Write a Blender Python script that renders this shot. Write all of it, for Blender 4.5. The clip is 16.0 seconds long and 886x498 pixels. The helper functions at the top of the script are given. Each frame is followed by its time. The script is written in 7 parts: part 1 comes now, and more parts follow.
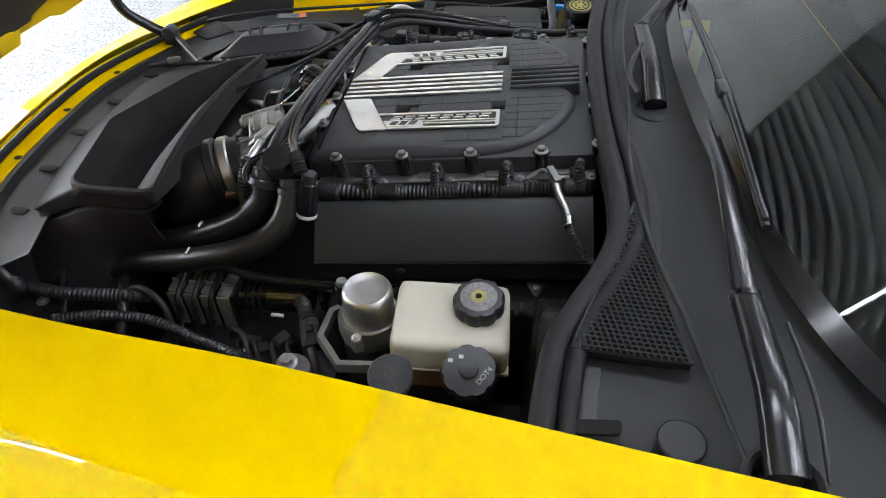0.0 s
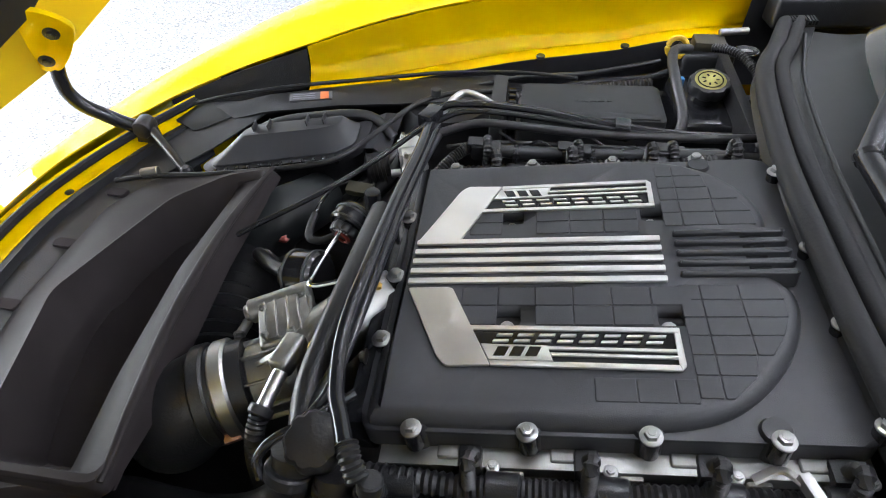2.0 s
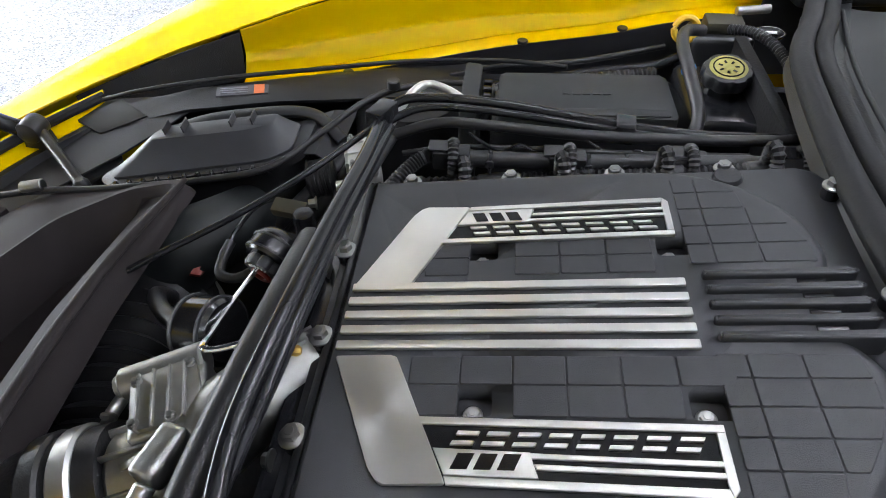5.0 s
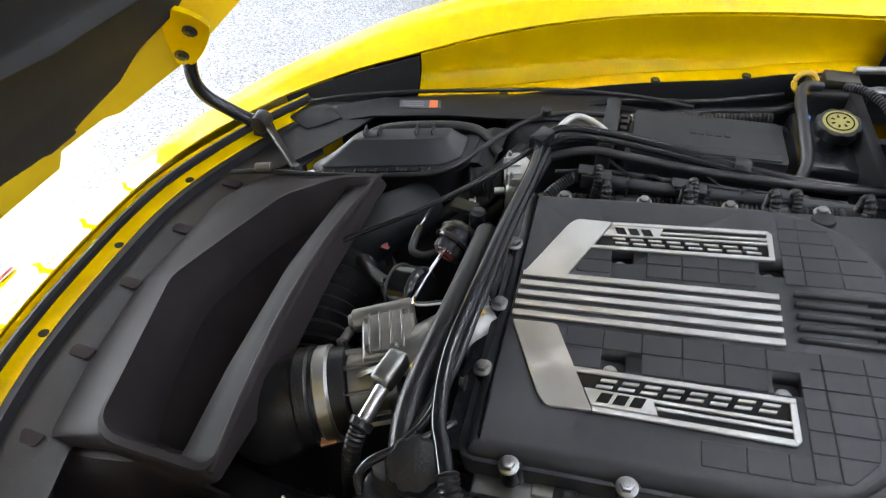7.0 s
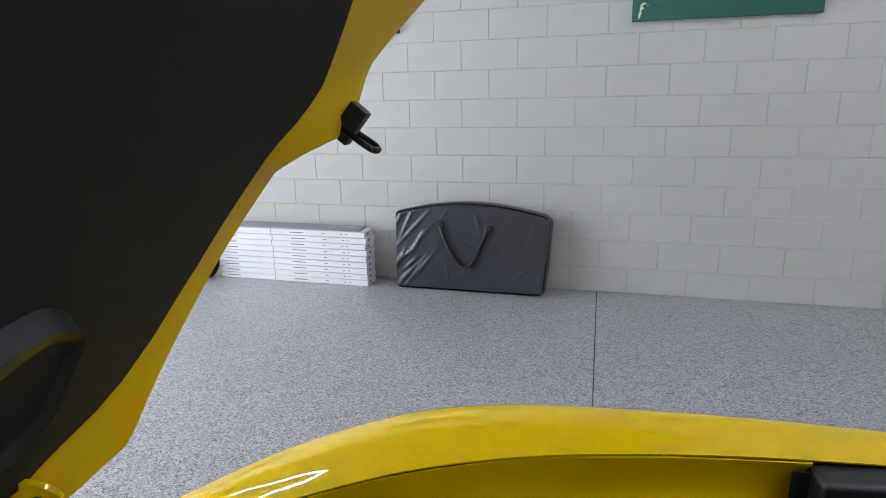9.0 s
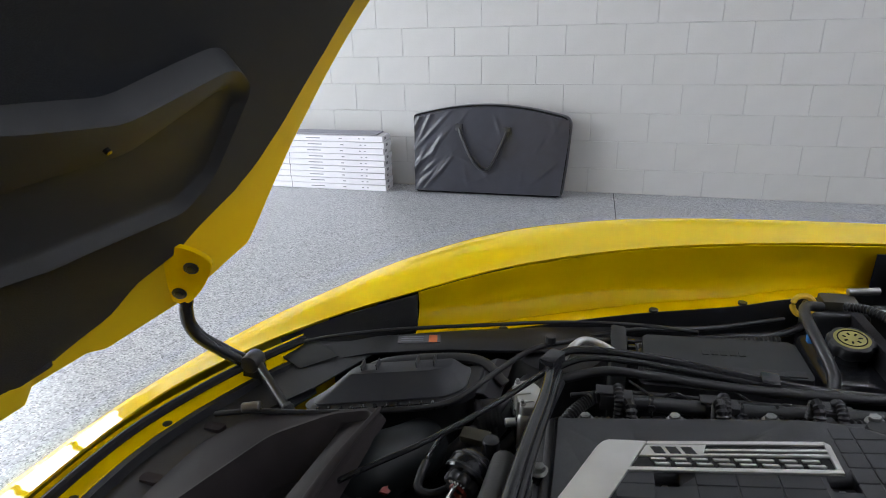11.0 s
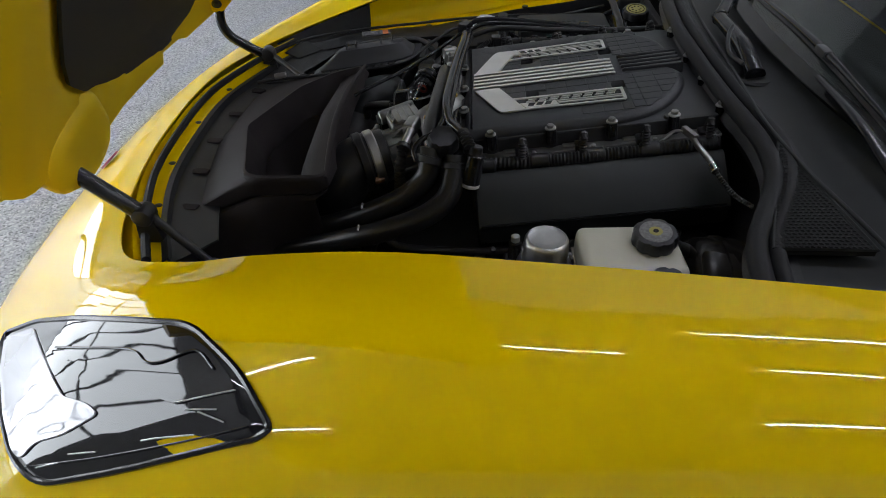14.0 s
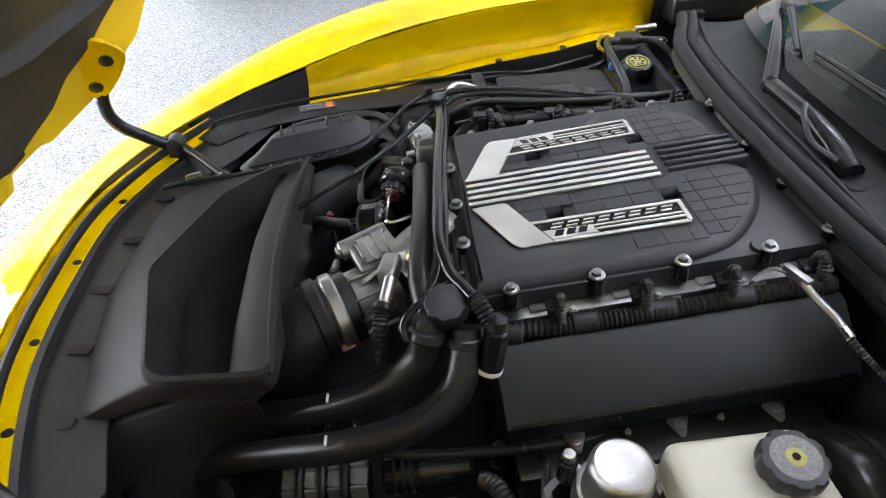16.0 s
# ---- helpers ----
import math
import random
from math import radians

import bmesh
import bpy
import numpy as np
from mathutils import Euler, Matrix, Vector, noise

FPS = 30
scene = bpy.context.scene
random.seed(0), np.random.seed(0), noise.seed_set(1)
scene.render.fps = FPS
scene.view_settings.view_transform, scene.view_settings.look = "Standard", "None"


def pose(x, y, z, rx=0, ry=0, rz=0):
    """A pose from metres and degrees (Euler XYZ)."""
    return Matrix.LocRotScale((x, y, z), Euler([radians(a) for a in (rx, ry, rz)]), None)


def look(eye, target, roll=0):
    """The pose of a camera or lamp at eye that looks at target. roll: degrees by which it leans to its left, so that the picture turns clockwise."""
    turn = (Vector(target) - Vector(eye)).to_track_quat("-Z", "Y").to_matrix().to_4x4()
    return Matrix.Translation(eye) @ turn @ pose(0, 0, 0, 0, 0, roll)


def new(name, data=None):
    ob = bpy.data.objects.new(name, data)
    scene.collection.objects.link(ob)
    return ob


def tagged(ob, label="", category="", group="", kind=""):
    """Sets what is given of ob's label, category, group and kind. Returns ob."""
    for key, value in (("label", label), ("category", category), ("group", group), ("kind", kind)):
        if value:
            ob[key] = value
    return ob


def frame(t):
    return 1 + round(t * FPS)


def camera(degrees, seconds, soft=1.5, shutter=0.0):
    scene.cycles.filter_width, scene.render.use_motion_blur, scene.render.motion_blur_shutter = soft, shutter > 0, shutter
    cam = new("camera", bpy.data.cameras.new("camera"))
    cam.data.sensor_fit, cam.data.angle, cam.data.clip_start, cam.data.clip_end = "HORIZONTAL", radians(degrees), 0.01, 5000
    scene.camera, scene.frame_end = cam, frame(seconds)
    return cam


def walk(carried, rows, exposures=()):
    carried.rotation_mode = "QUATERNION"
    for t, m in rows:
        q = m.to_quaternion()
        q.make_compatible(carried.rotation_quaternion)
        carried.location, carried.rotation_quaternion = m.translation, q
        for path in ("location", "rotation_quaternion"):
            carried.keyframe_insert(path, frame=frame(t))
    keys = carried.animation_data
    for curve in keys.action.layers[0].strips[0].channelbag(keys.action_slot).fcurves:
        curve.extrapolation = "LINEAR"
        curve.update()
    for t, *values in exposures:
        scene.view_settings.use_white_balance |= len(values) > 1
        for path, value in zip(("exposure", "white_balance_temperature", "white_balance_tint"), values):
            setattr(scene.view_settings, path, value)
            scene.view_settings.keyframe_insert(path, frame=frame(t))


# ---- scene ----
# ---- exposure, camera and its way ----
LED, PANES = 58.0, 6.5
EXPOSURES = [(0.0, 1.4), (0.6, 1.7), (1.0, 1.95), (1.5, 1.85), (2.0, 1.75), (2.5, 1.6), (3.2, 1.55), (5.5, 1.55), (7.0, 1.5), (7.5, 1.2), (8.0, 0.62), (8.2, 0.5), (10.3, 0.02), (11.0, 0.46), (11.5, 0.66), (12.0, 0.98), (12.6, 1.0), (13.2, 0.5), (13.6, 0.05), (14.6, 0.0), (15.0, 0.4), (15.5, 0.6), (16.0, 1.55)]
cam = camera(71.41, 16.0, 0.4, 0.15)
PATH = [
    (0.0, (1.125, -0.142, 1.356), (0.998, 0.941, 0.325), 0.51),
    (0.5, (1.107, -0.040, 1.325), (0.982, 1.036, 0.288), 0.69),
    (1.0, (0.998, 0.091, 1.319), (0.871, 1.166, 0.281), 0.50),
    (1.5, (0.906, 0.232, 1.309), (0.772, 1.307, 0.271), -0.09),
    (2.0, (0.920, 0.376, 1.308), (0.790, 1.437, 0.256), -0.63),
    (2.5, (1.014, 0.410, 1.341), (0.887, 1.471, 0.288), -0.80),
    (3.0, (1.000, 0.429, 1.332), (0.893, 1.495, 0.282), -0.15),
    (3.2, (0.994, 0.439, 1.311), (0.892, 1.505, 0.261), -0.19),
    (5.3, (0.911, 0.564, 1.187), (0.810, 1.619, 0.126), -0.11),
    (5.5, (0.888, 0.562, 1.184), (0.785, 1.610, 0.115), -0.02),
    (6.0, (0.836, 0.542, 1.188), (0.713, 1.573, 0.106), -0.00),
    (6.5, (0.811, 0.485, 1.230), (0.619, 1.495, 0.138), -0.71),
    (7.0, (0.865, 0.395, 1.346), (0.580, 1.408, 0.277), -0.88),
    (7.5, (0.930, 0.414, 1.509), (0.586, 1.592, 0.646), -0.56),
    (8.0, (0.963, 0.514, 1.575), (0.590, 1.826, 0.950), -0.47),
    (8.2, (0.979, 0.536, 1.573), (0.596, 1.875, 1.018), -1.08),
    (10.3, (1.067, 0.584, 1.281), (0.718, 2.010, 0.974), -1.66),
    (10.5, (0.999, 0.556, 1.265), (0.657, 1.955, 0.845), -1.33),
    (11.0, (0.833, 0.394, 1.254), (0.505, 1.761, 0.732), -1.39),
    (11.5, (0.809, 0.227, 1.254), (0.483, 1.591, 0.722), -1.24),
    (12.0, (0.863, -0.010, 1.283), (0.554, 1.356, 0.747), -1.31),
    (12.5, (0.869, -0.229, 1.327), (0.637, 1.150, 0.782), -1.65),
    (13.0, (0.845, -0.448, 1.367), (0.728, 0.943, 0.819), -1.55),
    (13.5, (0.813, -0.477, 1.364), (0.745, 0.833, 0.636), -1.57),
    (14.0, (0.803, -0.356, 1.347), (0.751, 0.793, 0.383), -1.06),
    (14.5, (0.746, -0.244, 1.360), (0.694, 0.882, 0.369), -0.82),
    (15.0, (0.632, -0.191, 1.359), (0.593, 0.949, 0.386), -1.18),
    (15.5, (0.641, -0.029, 1.334), (0.682, 1.123, 0.375), -0.77),
    (16.0, (0.715, 0.099, 1.309), (0.810, 1.258, 0.362), -0.69),
]
walk(cam, [(t, look(e, g, r)) for t, e, g, r in PATH], EXPOSURES)

# ---- world, sun and large lights ----
world = bpy.data.worlds.new("world")
scene.world = world
world.use_nodes = True
_nt = world.node_tree
_sky = _nt.nodes.new("ShaderNodeTexSky")
_sky.sky_type = "NISHITA"
_sky.sun_disc = False
_sky.sun_elevation = radians(48)
_sky.sun_rotation = radians(250)
_nt.links.new(_sky.outputs[0], _nt.nodes["Background"].inputs[0])
_nt.nodes["Background"].inputs[1].default_value = 0.12
sun = new("sun", bpy.data.lights.new("sun", "SUN"))
sun.data.energy, sun.data.angle, sun.data.color = 3.0, radians(0.5), (1.0, 0.96, 0.9)
sun.matrix_world = look((-4, -9, 12), (0, 0, 0))

# ---- materials ----
MATS = {}


def mat(name, color, rough=0.5, metal=0.0, var=0.15, scale=40.0, bump=0.0, bscale=None, rvar=0.1, coat=0.0, spec=0.5, big=2.5, rand=0.0):
    """A painted, plastic or metal surface with grain and larger stains."""
    if name in MATS:
        return MATS[name]
    m = bpy.data.materials.new(name)
    m.use_nodes = True
    nt, b = m.node_tree, m.node_tree.nodes["Principled BSDF"]
    tc = nt.nodes.new("ShaderNodeTexCoord")
    fine = nt.nodes.new("ShaderNodeTexNoise")
    fine.inputs["Scale"].default_value, fine.inputs["Detail"].default_value = scale, 5
    broad = nt.nodes.new("ShaderNodeTexNoise")
    broad.inputs["Scale"].default_value, broad.inputs["Detail"].default_value = big, 3
    for n in (fine, broad):
        nt.links.new(tc.outputs["Object"], n.inputs["Vector"])
    add = nt.nodes.new("ShaderNodeMath")
    add.operation = "ADD"
    nt.links.new(fine.outputs[0], add.inputs[0])
    nt.links.new(broad.outputs[0], add.inputs[1])
    last = add
    if rand:
        oi = nt.nodes.new("ShaderNodeObjectInfo")
        mul = nt.nodes.new("ShaderNodeMath")
        mul.operation, mul.inputs[1].default_value = "MULTIPLY_ADD", rand
        nt.links.new(oi.outputs["Random"], mul.inputs[0])
        nt.links.new(add.outputs[0], mul.inputs[2])
        last = mul
    ramp = nt.nodes.new("ShaderNodeMapRange")
    ramp.inputs[1].default_value, ramp.inputs[2].default_value = 0.6, 1.4 + rand
    ramp.inputs[3].default_value, ramp.inputs[4].default_value = 1 - var, 1 + var
    nt.links.new(last.outputs[0], ramp.inputs[0])
    mix = nt.nodes.new("ShaderNodeVectorMath")
    mix.operation = "SCALE"
    mix.inputs[0].default_value = color
    nt.links.new(ramp.outputs[0], mix.inputs["Scale"])
    nt.links.new(mix.outputs[0], b.inputs["Base Color"])
    rr = nt.nodes.new("ShaderNodeMapRange")
    rr.inputs[3].default_value, rr.inputs[4].default_value = max(0.02, rough - rvar), min(1, rough + rvar)
    nt.links.new(broad.outputs[0], rr.inputs[0])
    nt.links.new(rr.outputs[0], b.inputs["Roughness"])
    b.inputs["Metallic"].default_value = metal
    b.inputs["Specular IOR Level"].default_value = spec
    b.inputs["Coat Weight"].default_value = coat
    b.inputs["Coat Roughness"].default_value = 0.03
    if bump:
        bn = nt.nodes.new("ShaderNodeBump")
        bn.inputs["Strength"].default_value, bn.inputs["Distance"].default_value = bump, 0.002
        grain = nt.nodes.new("ShaderNodeTexNoise")
        grain.inputs["Scale"].default_value, grain.inputs["Detail"].default_value = bscale or scale * 4, 3
        nt.links.new(tc.outputs["Object"], grain.inputs["Vector"])
        nt.links.new(grain.outputs[0], bn.inputs["Height"])
        nt.links.new(bn.outputs[0], b.inputs["Normal"])
    MATS[name] = m
    return m


def glow(name, color, strength):
    m = bpy.data.materials.new(name)
    m.use_nodes = True
    b = m.node_tree.nodes["Principled BSDF"]
    b.inputs["Base Color"].default_value = (*color, 1)
    b.inputs["Emission Color"].default_value = (*color, 1)
    b.inputs["Emission Strength"].default_value = strength
    return m


def glass(name, color=(1, 1, 1), rough=0.0):
    m = bpy.data.materials.new(name)
    m.use_nodes = True
    b = m.node_tree.nodes["Principled BSDF"]
    b.inputs["Base Color"].default_value = (*color, 1)
    b.inputs["Roughness"].default_value = rough
    b.inputs["Transmission Weight"].default_value = 1.0
    b.inputs["IOR"].default_value = 1.45
    return m


def flake_floor():
    """Epoxy floor with scattered grey, white and black flakes."""
    m = bpy.data.materials.new("flake_floor")
    m.use_nodes = True
    nt, b = m.node_tree, m.node_tree.nodes["Principled BSDF"]
    tc = nt.nodes.new("ShaderNodeTexCoord")
    vo = nt.nodes.new("ShaderNodeTexVoronoi")
    vo.inputs["Scale"].default_value = 150
    nt.links.new(tc.outputs["Object"], vo.inputs["Vector"])
    sep = nt.nodes.new("ShaderNodeSeparateColor")
    nt.links.new(vo.outputs["Color"], sep.inputs[0])
    ramp = nt.nodes.new("ShaderNodeValToRGB")
    ramp.color_ramp.interpolation = "CONSTANT"
    e = ramp.color_ramp.elements
    e[0].position, e[0].color = 0.0, (0.17, 0.175, 0.185, 1)
    e[1].position, e[1].color = 0.11, (0.34, 0.345, 0.36, 1)
    for p, c in ((0.32, (0.41, 0.42, 0.44, 1)), (0.62, (0.54, 0.55, 0.57, 1)), (0.86, (0.68, 0.69, 0.70, 1))):
        k = e.new(p)
        k.color = c
    nt.links.new(sep.outputs[0], ramp.inputs[0])
    no = nt.nodes.new("ShaderNodeTexNoise")
    no.inputs["Scale"].default_value, no.inputs["Detail"].default_value = 1.3, 4
    nt.links.new(tc.outputs["Object"], no.inputs["Vector"])
    mr = nt.nodes.new("ShaderNodeMapRange")
    mr.inputs[3].default_value, mr.inputs[4].default_value = 0.67, 0.84
    nt.links.new(no.outputs[0], mr.inputs[0])
    sc = nt.nodes.new("ShaderNodeVectorMath")
    sc.operation = "SCALE"
    nt.links.new(ramp.outputs[0], sc.inputs[0])
    nt.links.new(mr.outputs[0], sc.inputs["Scale"])
    nt.links.new(sc.outputs[0], b.inputs["Base Color"])
    r2 = nt.nodes.new("ShaderNodeMapRange")
    r2.inputs[3].default_value, r2.inputs[4].default_value = 0.22, 0.42
    nt.links.new(no.outputs[0], r2.inputs[0])
    nt.links.new(r2.outputs[0], b.inputs["Roughness"])
    bn = nt.nodes.new("ShaderNodeBump")
    bn.inputs["Strength"].default_value, bn.inputs["Distance"].default_value = 0.15, 0.001
    nt.links.new(sep.outputs[1], bn.inputs["Height"])
    nt.links.new(bn.outputs[0], b.inputs["Normal"])
    return m


def brushed(name, color, rough):
    """Brushed metal: fine streaks along the surface's x."""
    m = mat(name, color, rough, 1.0, 0.06, 30, 0, None, 0.05)
    nt = m.node_tree
    b = nt.nodes["Principled BSDF"]
    tc = nt.nodes.new("ShaderNodeTexCoord")
    mp = nt.nodes.new("ShaderNodeMapping")
    mp.inputs["Scale"].default_value = (6, 900, 900)
    no = nt.nodes.new("ShaderNodeTexNoise")
    no.inputs["Scale"].default_value = 1.0
    nt.links.new(tc.outputs["Object"], mp.inputs[0])
    nt.links.new(mp.outputs[0], no.inputs["Vector"])
    bn = nt.nodes.new("ShaderNodeBump")
    bn.inputs["Strength"].default_value, bn.inputs["Distance"].default_value = 0.12, 0.0004
    nt.links.new(no.outputs[0], bn.inputs["Height"])
    nt.links.new(bn.outputs[0], b.inputs["Normal"])
    b.inputs["Anisotropic"].default_value = 0.5
    return m


def painted_canvas(name, colors, scale, seed):
    """Loose abstract brush work in several colours."""
    m = bpy.data.materials.new(name)
    m.use_nodes = True
    nt, b = m.node_tree, m.node_tree.nodes["Principled BSDF"]
    tc = nt.nodes.new("ShaderNodeTexCoord")
    mp = nt.nodes.new("ShaderNodeMapping")
    mp.inputs["Location"].default_value = (seed, seed * 0.7, seed * 1.3)
    nt.links.new(tc.outputs["Object"], mp.inputs[0])
    no = nt.nodes.new("ShaderNodeTexNoise")
    no.inputs["Scale"].default_value, no.inputs["Detail"].default_value, no.inputs["Distortion"].default_value = scale, 6, 2.5
    nt.links.new(mp.outputs[0], no.inputs["Vector"])
    ramp = nt.nodes.new("ShaderNodeValToRGB")
    ramp.color_ramp.interpolation = "CONSTANT"
    e = ramp.color_ramp.elements
    while len(e) > 1:
        e.remove(e[0])
    for i, c in enumerate(colors):
        k = e[0] if i == 0 else e.new(0.0)
        k.position, k.color = (0.25 + 0.5 * i / len(colors)) if i else 0.0, (*c, 1)
    nt.links.new(no.outputs[0], ramp.inputs[0])
    nt.links.new(ramp.outputs[0], b.inputs["Base Color"])
    b.inputs["Roughness"].default_value = 0.55
    return m


YELLOW = mat("yellow_paint", (0.84, 0.555, 0.0), 0.35, 0.0, 0.012, 6, 0, None, 0.03, coat=0.8, spec=0.0, big=1.2)
UNDER = mat("yellow_underside_paint", (0.80, 0.55, 0.015), 0.42, 0.0, 0.02, 9, 0.0, None, 0.04, coat=0.15, spec=0.2, big=1.6)
BLACK = mat("black_plastic", (0.019, 0.0197, 0.022), 0.36, 0, 0.25, 60, 0.25, 500)
SATIN = mat("satin_black_plastic", (0.014, 0.0145, 0.017), 0.19, 0, 0.2, 20, 0.05, 600, 0.06)
COVER = mat("textured_black_cover", (0.029, 0.030, 0.034), 0.42, 0, 0.15, 90, 0.2, 1100, 0.06)
RUBBER = mat("black_rubber", (0.017, 0.017, 0.0185), 0.38, 0, 0.25, 35, 0.2, 300)
COWL = mat("grey_black_cowl", (0.028, 0.030, 0.031), 0.55, 0, 0.12, 50, 0.10, 1600, 0.06, spec=0.35)
SEALRUBBER = mat("matt_seal_rubber", (0.014, 0.014, 0.0155), 0.6, 0, 0.25, 35, 0.2, 300, spec=0.28)
GLOSSBLACK = mat("gloss_black", (0.01, 0.01, 0.011), 0.16, 0, 0.2, 20, 0, None, 0.06)
LINER = mat("hood_liner_felt", (0.010, 0.0125, 0.020), 0.75, 0, 0.3, 120, 0.6, 700)
LINER.node_tree.nodes["Principled BSDF"].inputs["Sheen Weight"].default_value = 0.02
LINER.node_tree.nodes["Principled BSDF"].inputs["Sheen Roughness"].default_value = 0.35
SHROUD = mat("moulded_shroud_plastic", (0.029, 0.0245, 0.0255), 0.60, 0, 0.3, 10, 0.1, 700, 0.08, spec=0.14)
DUCTM = mat("vent_duct_plastic", (0.026, 0.027, 0.030), 0.5, 0, 0.2, 14, 0.08, 500, 0.08, spec=0.45)
COIL = mat("coil_cover_plastic", (0.012, 0.0145, 0.0155), 0.5, 0, 0.15, 40, 0.12, 900, 0.05)
BOLT = mat("dull_bolt_steel", (0.36, 0.36, 0.35), 0.34, 1.0, 0.15, 60)
ALU = mat("cast_aluminium", (0.38, 0.38, 0.365), 0.45, 1.0, 0.2, 60, 0.14, 900)
STEEL = mat("bright_steel", (0.62, 0.62, 0.61), 0.42, 1.0, 0.12, 40, 0.1, 200)
ZINC = mat("dull_zinc", (0.36, 0.355, 0.33), 0.45, 0.45, 0.3, 80, 0.1, 700)
CHROME = mat("chrome", (0.78, 0.78, 0.77), 0.18, 1.0, 0.05, 20)
BRUSHED = brushed("brushed_emblem_metal", (0.86, 0.85, 0.82), 0.36)
MILKY = mat("milky_plastic", (0.58, 0.56, 0.46), 0.4, 0, 0.06, 15, 0.1, 120)
BRASS = mat("brass", (0.65, 0.42, 0.12), 0.35, 1.0, 0.15, 60)
RED = mat("red_plastic", (0.24, 0.03, 0.018), 0.4)
ORANGE = mat("orange_label", (0.75, 0.2, 0.06), 0.5)
BLUE = mat("blue_plastic", (0.05, 0.25, 0.6), 0.4)
YCAP = mat("yellow_print", (0.38, 0.34, 0.09), 0.5)
YRING = mat("yellow_plastic", (0.7, 0.45, 0.03), 0.45)
WHITE = mat("white_print", (0.7, 0.7, 0.7), 0.6)
COPPER = mat("copper_tab", (0.55, 0.3, 0.2), 0.4, 0.8)
BLOCK = mat("painted_block", (0.465, 0.46, 0.452), 0.55, 0, 0.05, 8, 0.5, 90, 0.08, rand=0.25)
JOINT = mat("painted_mortar", (0.42, 0.418, 0.41), 0.65, 0, 0.06, 20, 0.4, 120)
GREYWALL = mat("grey_wall_paint", (0.34, 0.34, 0.335), 0.6, 0, 0.06, 8, 0.3, 90)
CEIL = mat("grey_metal_deck", (0.26, 0.262, 0.265), 0.5, 0.2, 0.1, 5)
VINYL = mat("black_vinyl_bag", (0.034, 0.035, 0.046), 0.34, 0, 0.2, 12, 0.15, 60, 0.03)
CARTON = mat("white_carton", (0.72, 0.71, 0.75), 0.6, 0, 0.05, 10, 0.1, 200, rand=0.2)
BROWN = mat("brown_cardboard", (0.42, 0.26, 0.14), 0.75, 0, 0.12, 12, 0.2, 150)
SACK = mat("white_plastic_sack", (0.68, 0.69, 0.71), 0.35, 0, 0.08, 8, 0.8, 16)
GREYPRINT = mat("grey_print", (0.25, 0.25, 0.28), 0.6)
FLOOR = flake_floor()
DARKGLASS = glass("tinted_windshield_glass", (0.55, 0.62, 0.6))
DASH = mat("black_dashboard", (0.012, 0.012, 0.013), 0.6, 0, 0.2, 60, 0.4, 600)
TUBE = glow("led_tube", (0.87, 0.90, 1.0), LED)
PANE = glow("bright_daylight_pane", (0.88, 0.94, 1.0), PANES)

# ---- mesh helpers ----
def part(name, bm, material, parent=None, label="", smooth=True):
    """Links a bmesh as one mesh object, under a thing where one is given."""
    bmesh.ops.recalc_face_normals(bm, faces=bm.faces)
    me = bpy.data.meshes.new(name)
    bm.to_mesh(me)
    bm.free()
    if smooth:
        me.polygons.foreach_set("use_smooth", [True] * len(me.polygons))
        me.set_sharp_from_angle(angle=radians(38))
    me.materials.append(material)
    ob = new(name, me)
    ob.parent = parent
    if label:
        ob["label"] = label
    return ob


def thing(name, label, category, group="", at=(0, 0, 0)):
    ob = new(name)
    ob.empty_display_size = 0.05
    ob.location = at
    return tagged(ob, label, category, group)


def curve(points, n=8, closed=False):
    """A smooth line through points (Catmull-Rom)."""
    P = [Vector(p) for p in points]
    out, m = [], len(P)
    for i in range(m if closed else m - 1):
        a, b = P[i], P[(i + 1) % m]
        p0 = P[i - 1] if (i or closed) else a * 2 - b
        p3 = P[(i + 2) % m] if (i + 2 < m or closed) else b * 2 - a
        for k in range(n):
            t = k / n
            out.append(0.5 * (2 * a + (b - p0) * t + (2 * p0 - 5 * a + 4 * b - p3) * t * t + (3 * a - p0 - 3 * b + p3) * t ** 3))
    if not closed:
        out.append(P[-1])
    return out


def rings(bm, loops, close=True, caps=True):
    """Skins a row of vertex loops of equal count."""
    rows = [[bm.verts.new(p) for p in r] for r in loops]
    n = len(rows[0])
    for a, b in zip(rows, rows[1:]):
        for i in range(n if close else n - 1):
            j = (i + 1) % n
            bm.faces.new((a[i], a[j], b[j], b[i]))
    if caps and close:
        bm.faces.new(rows[0][::-1])
        bm.faces.new(rows[-1])
    return rows


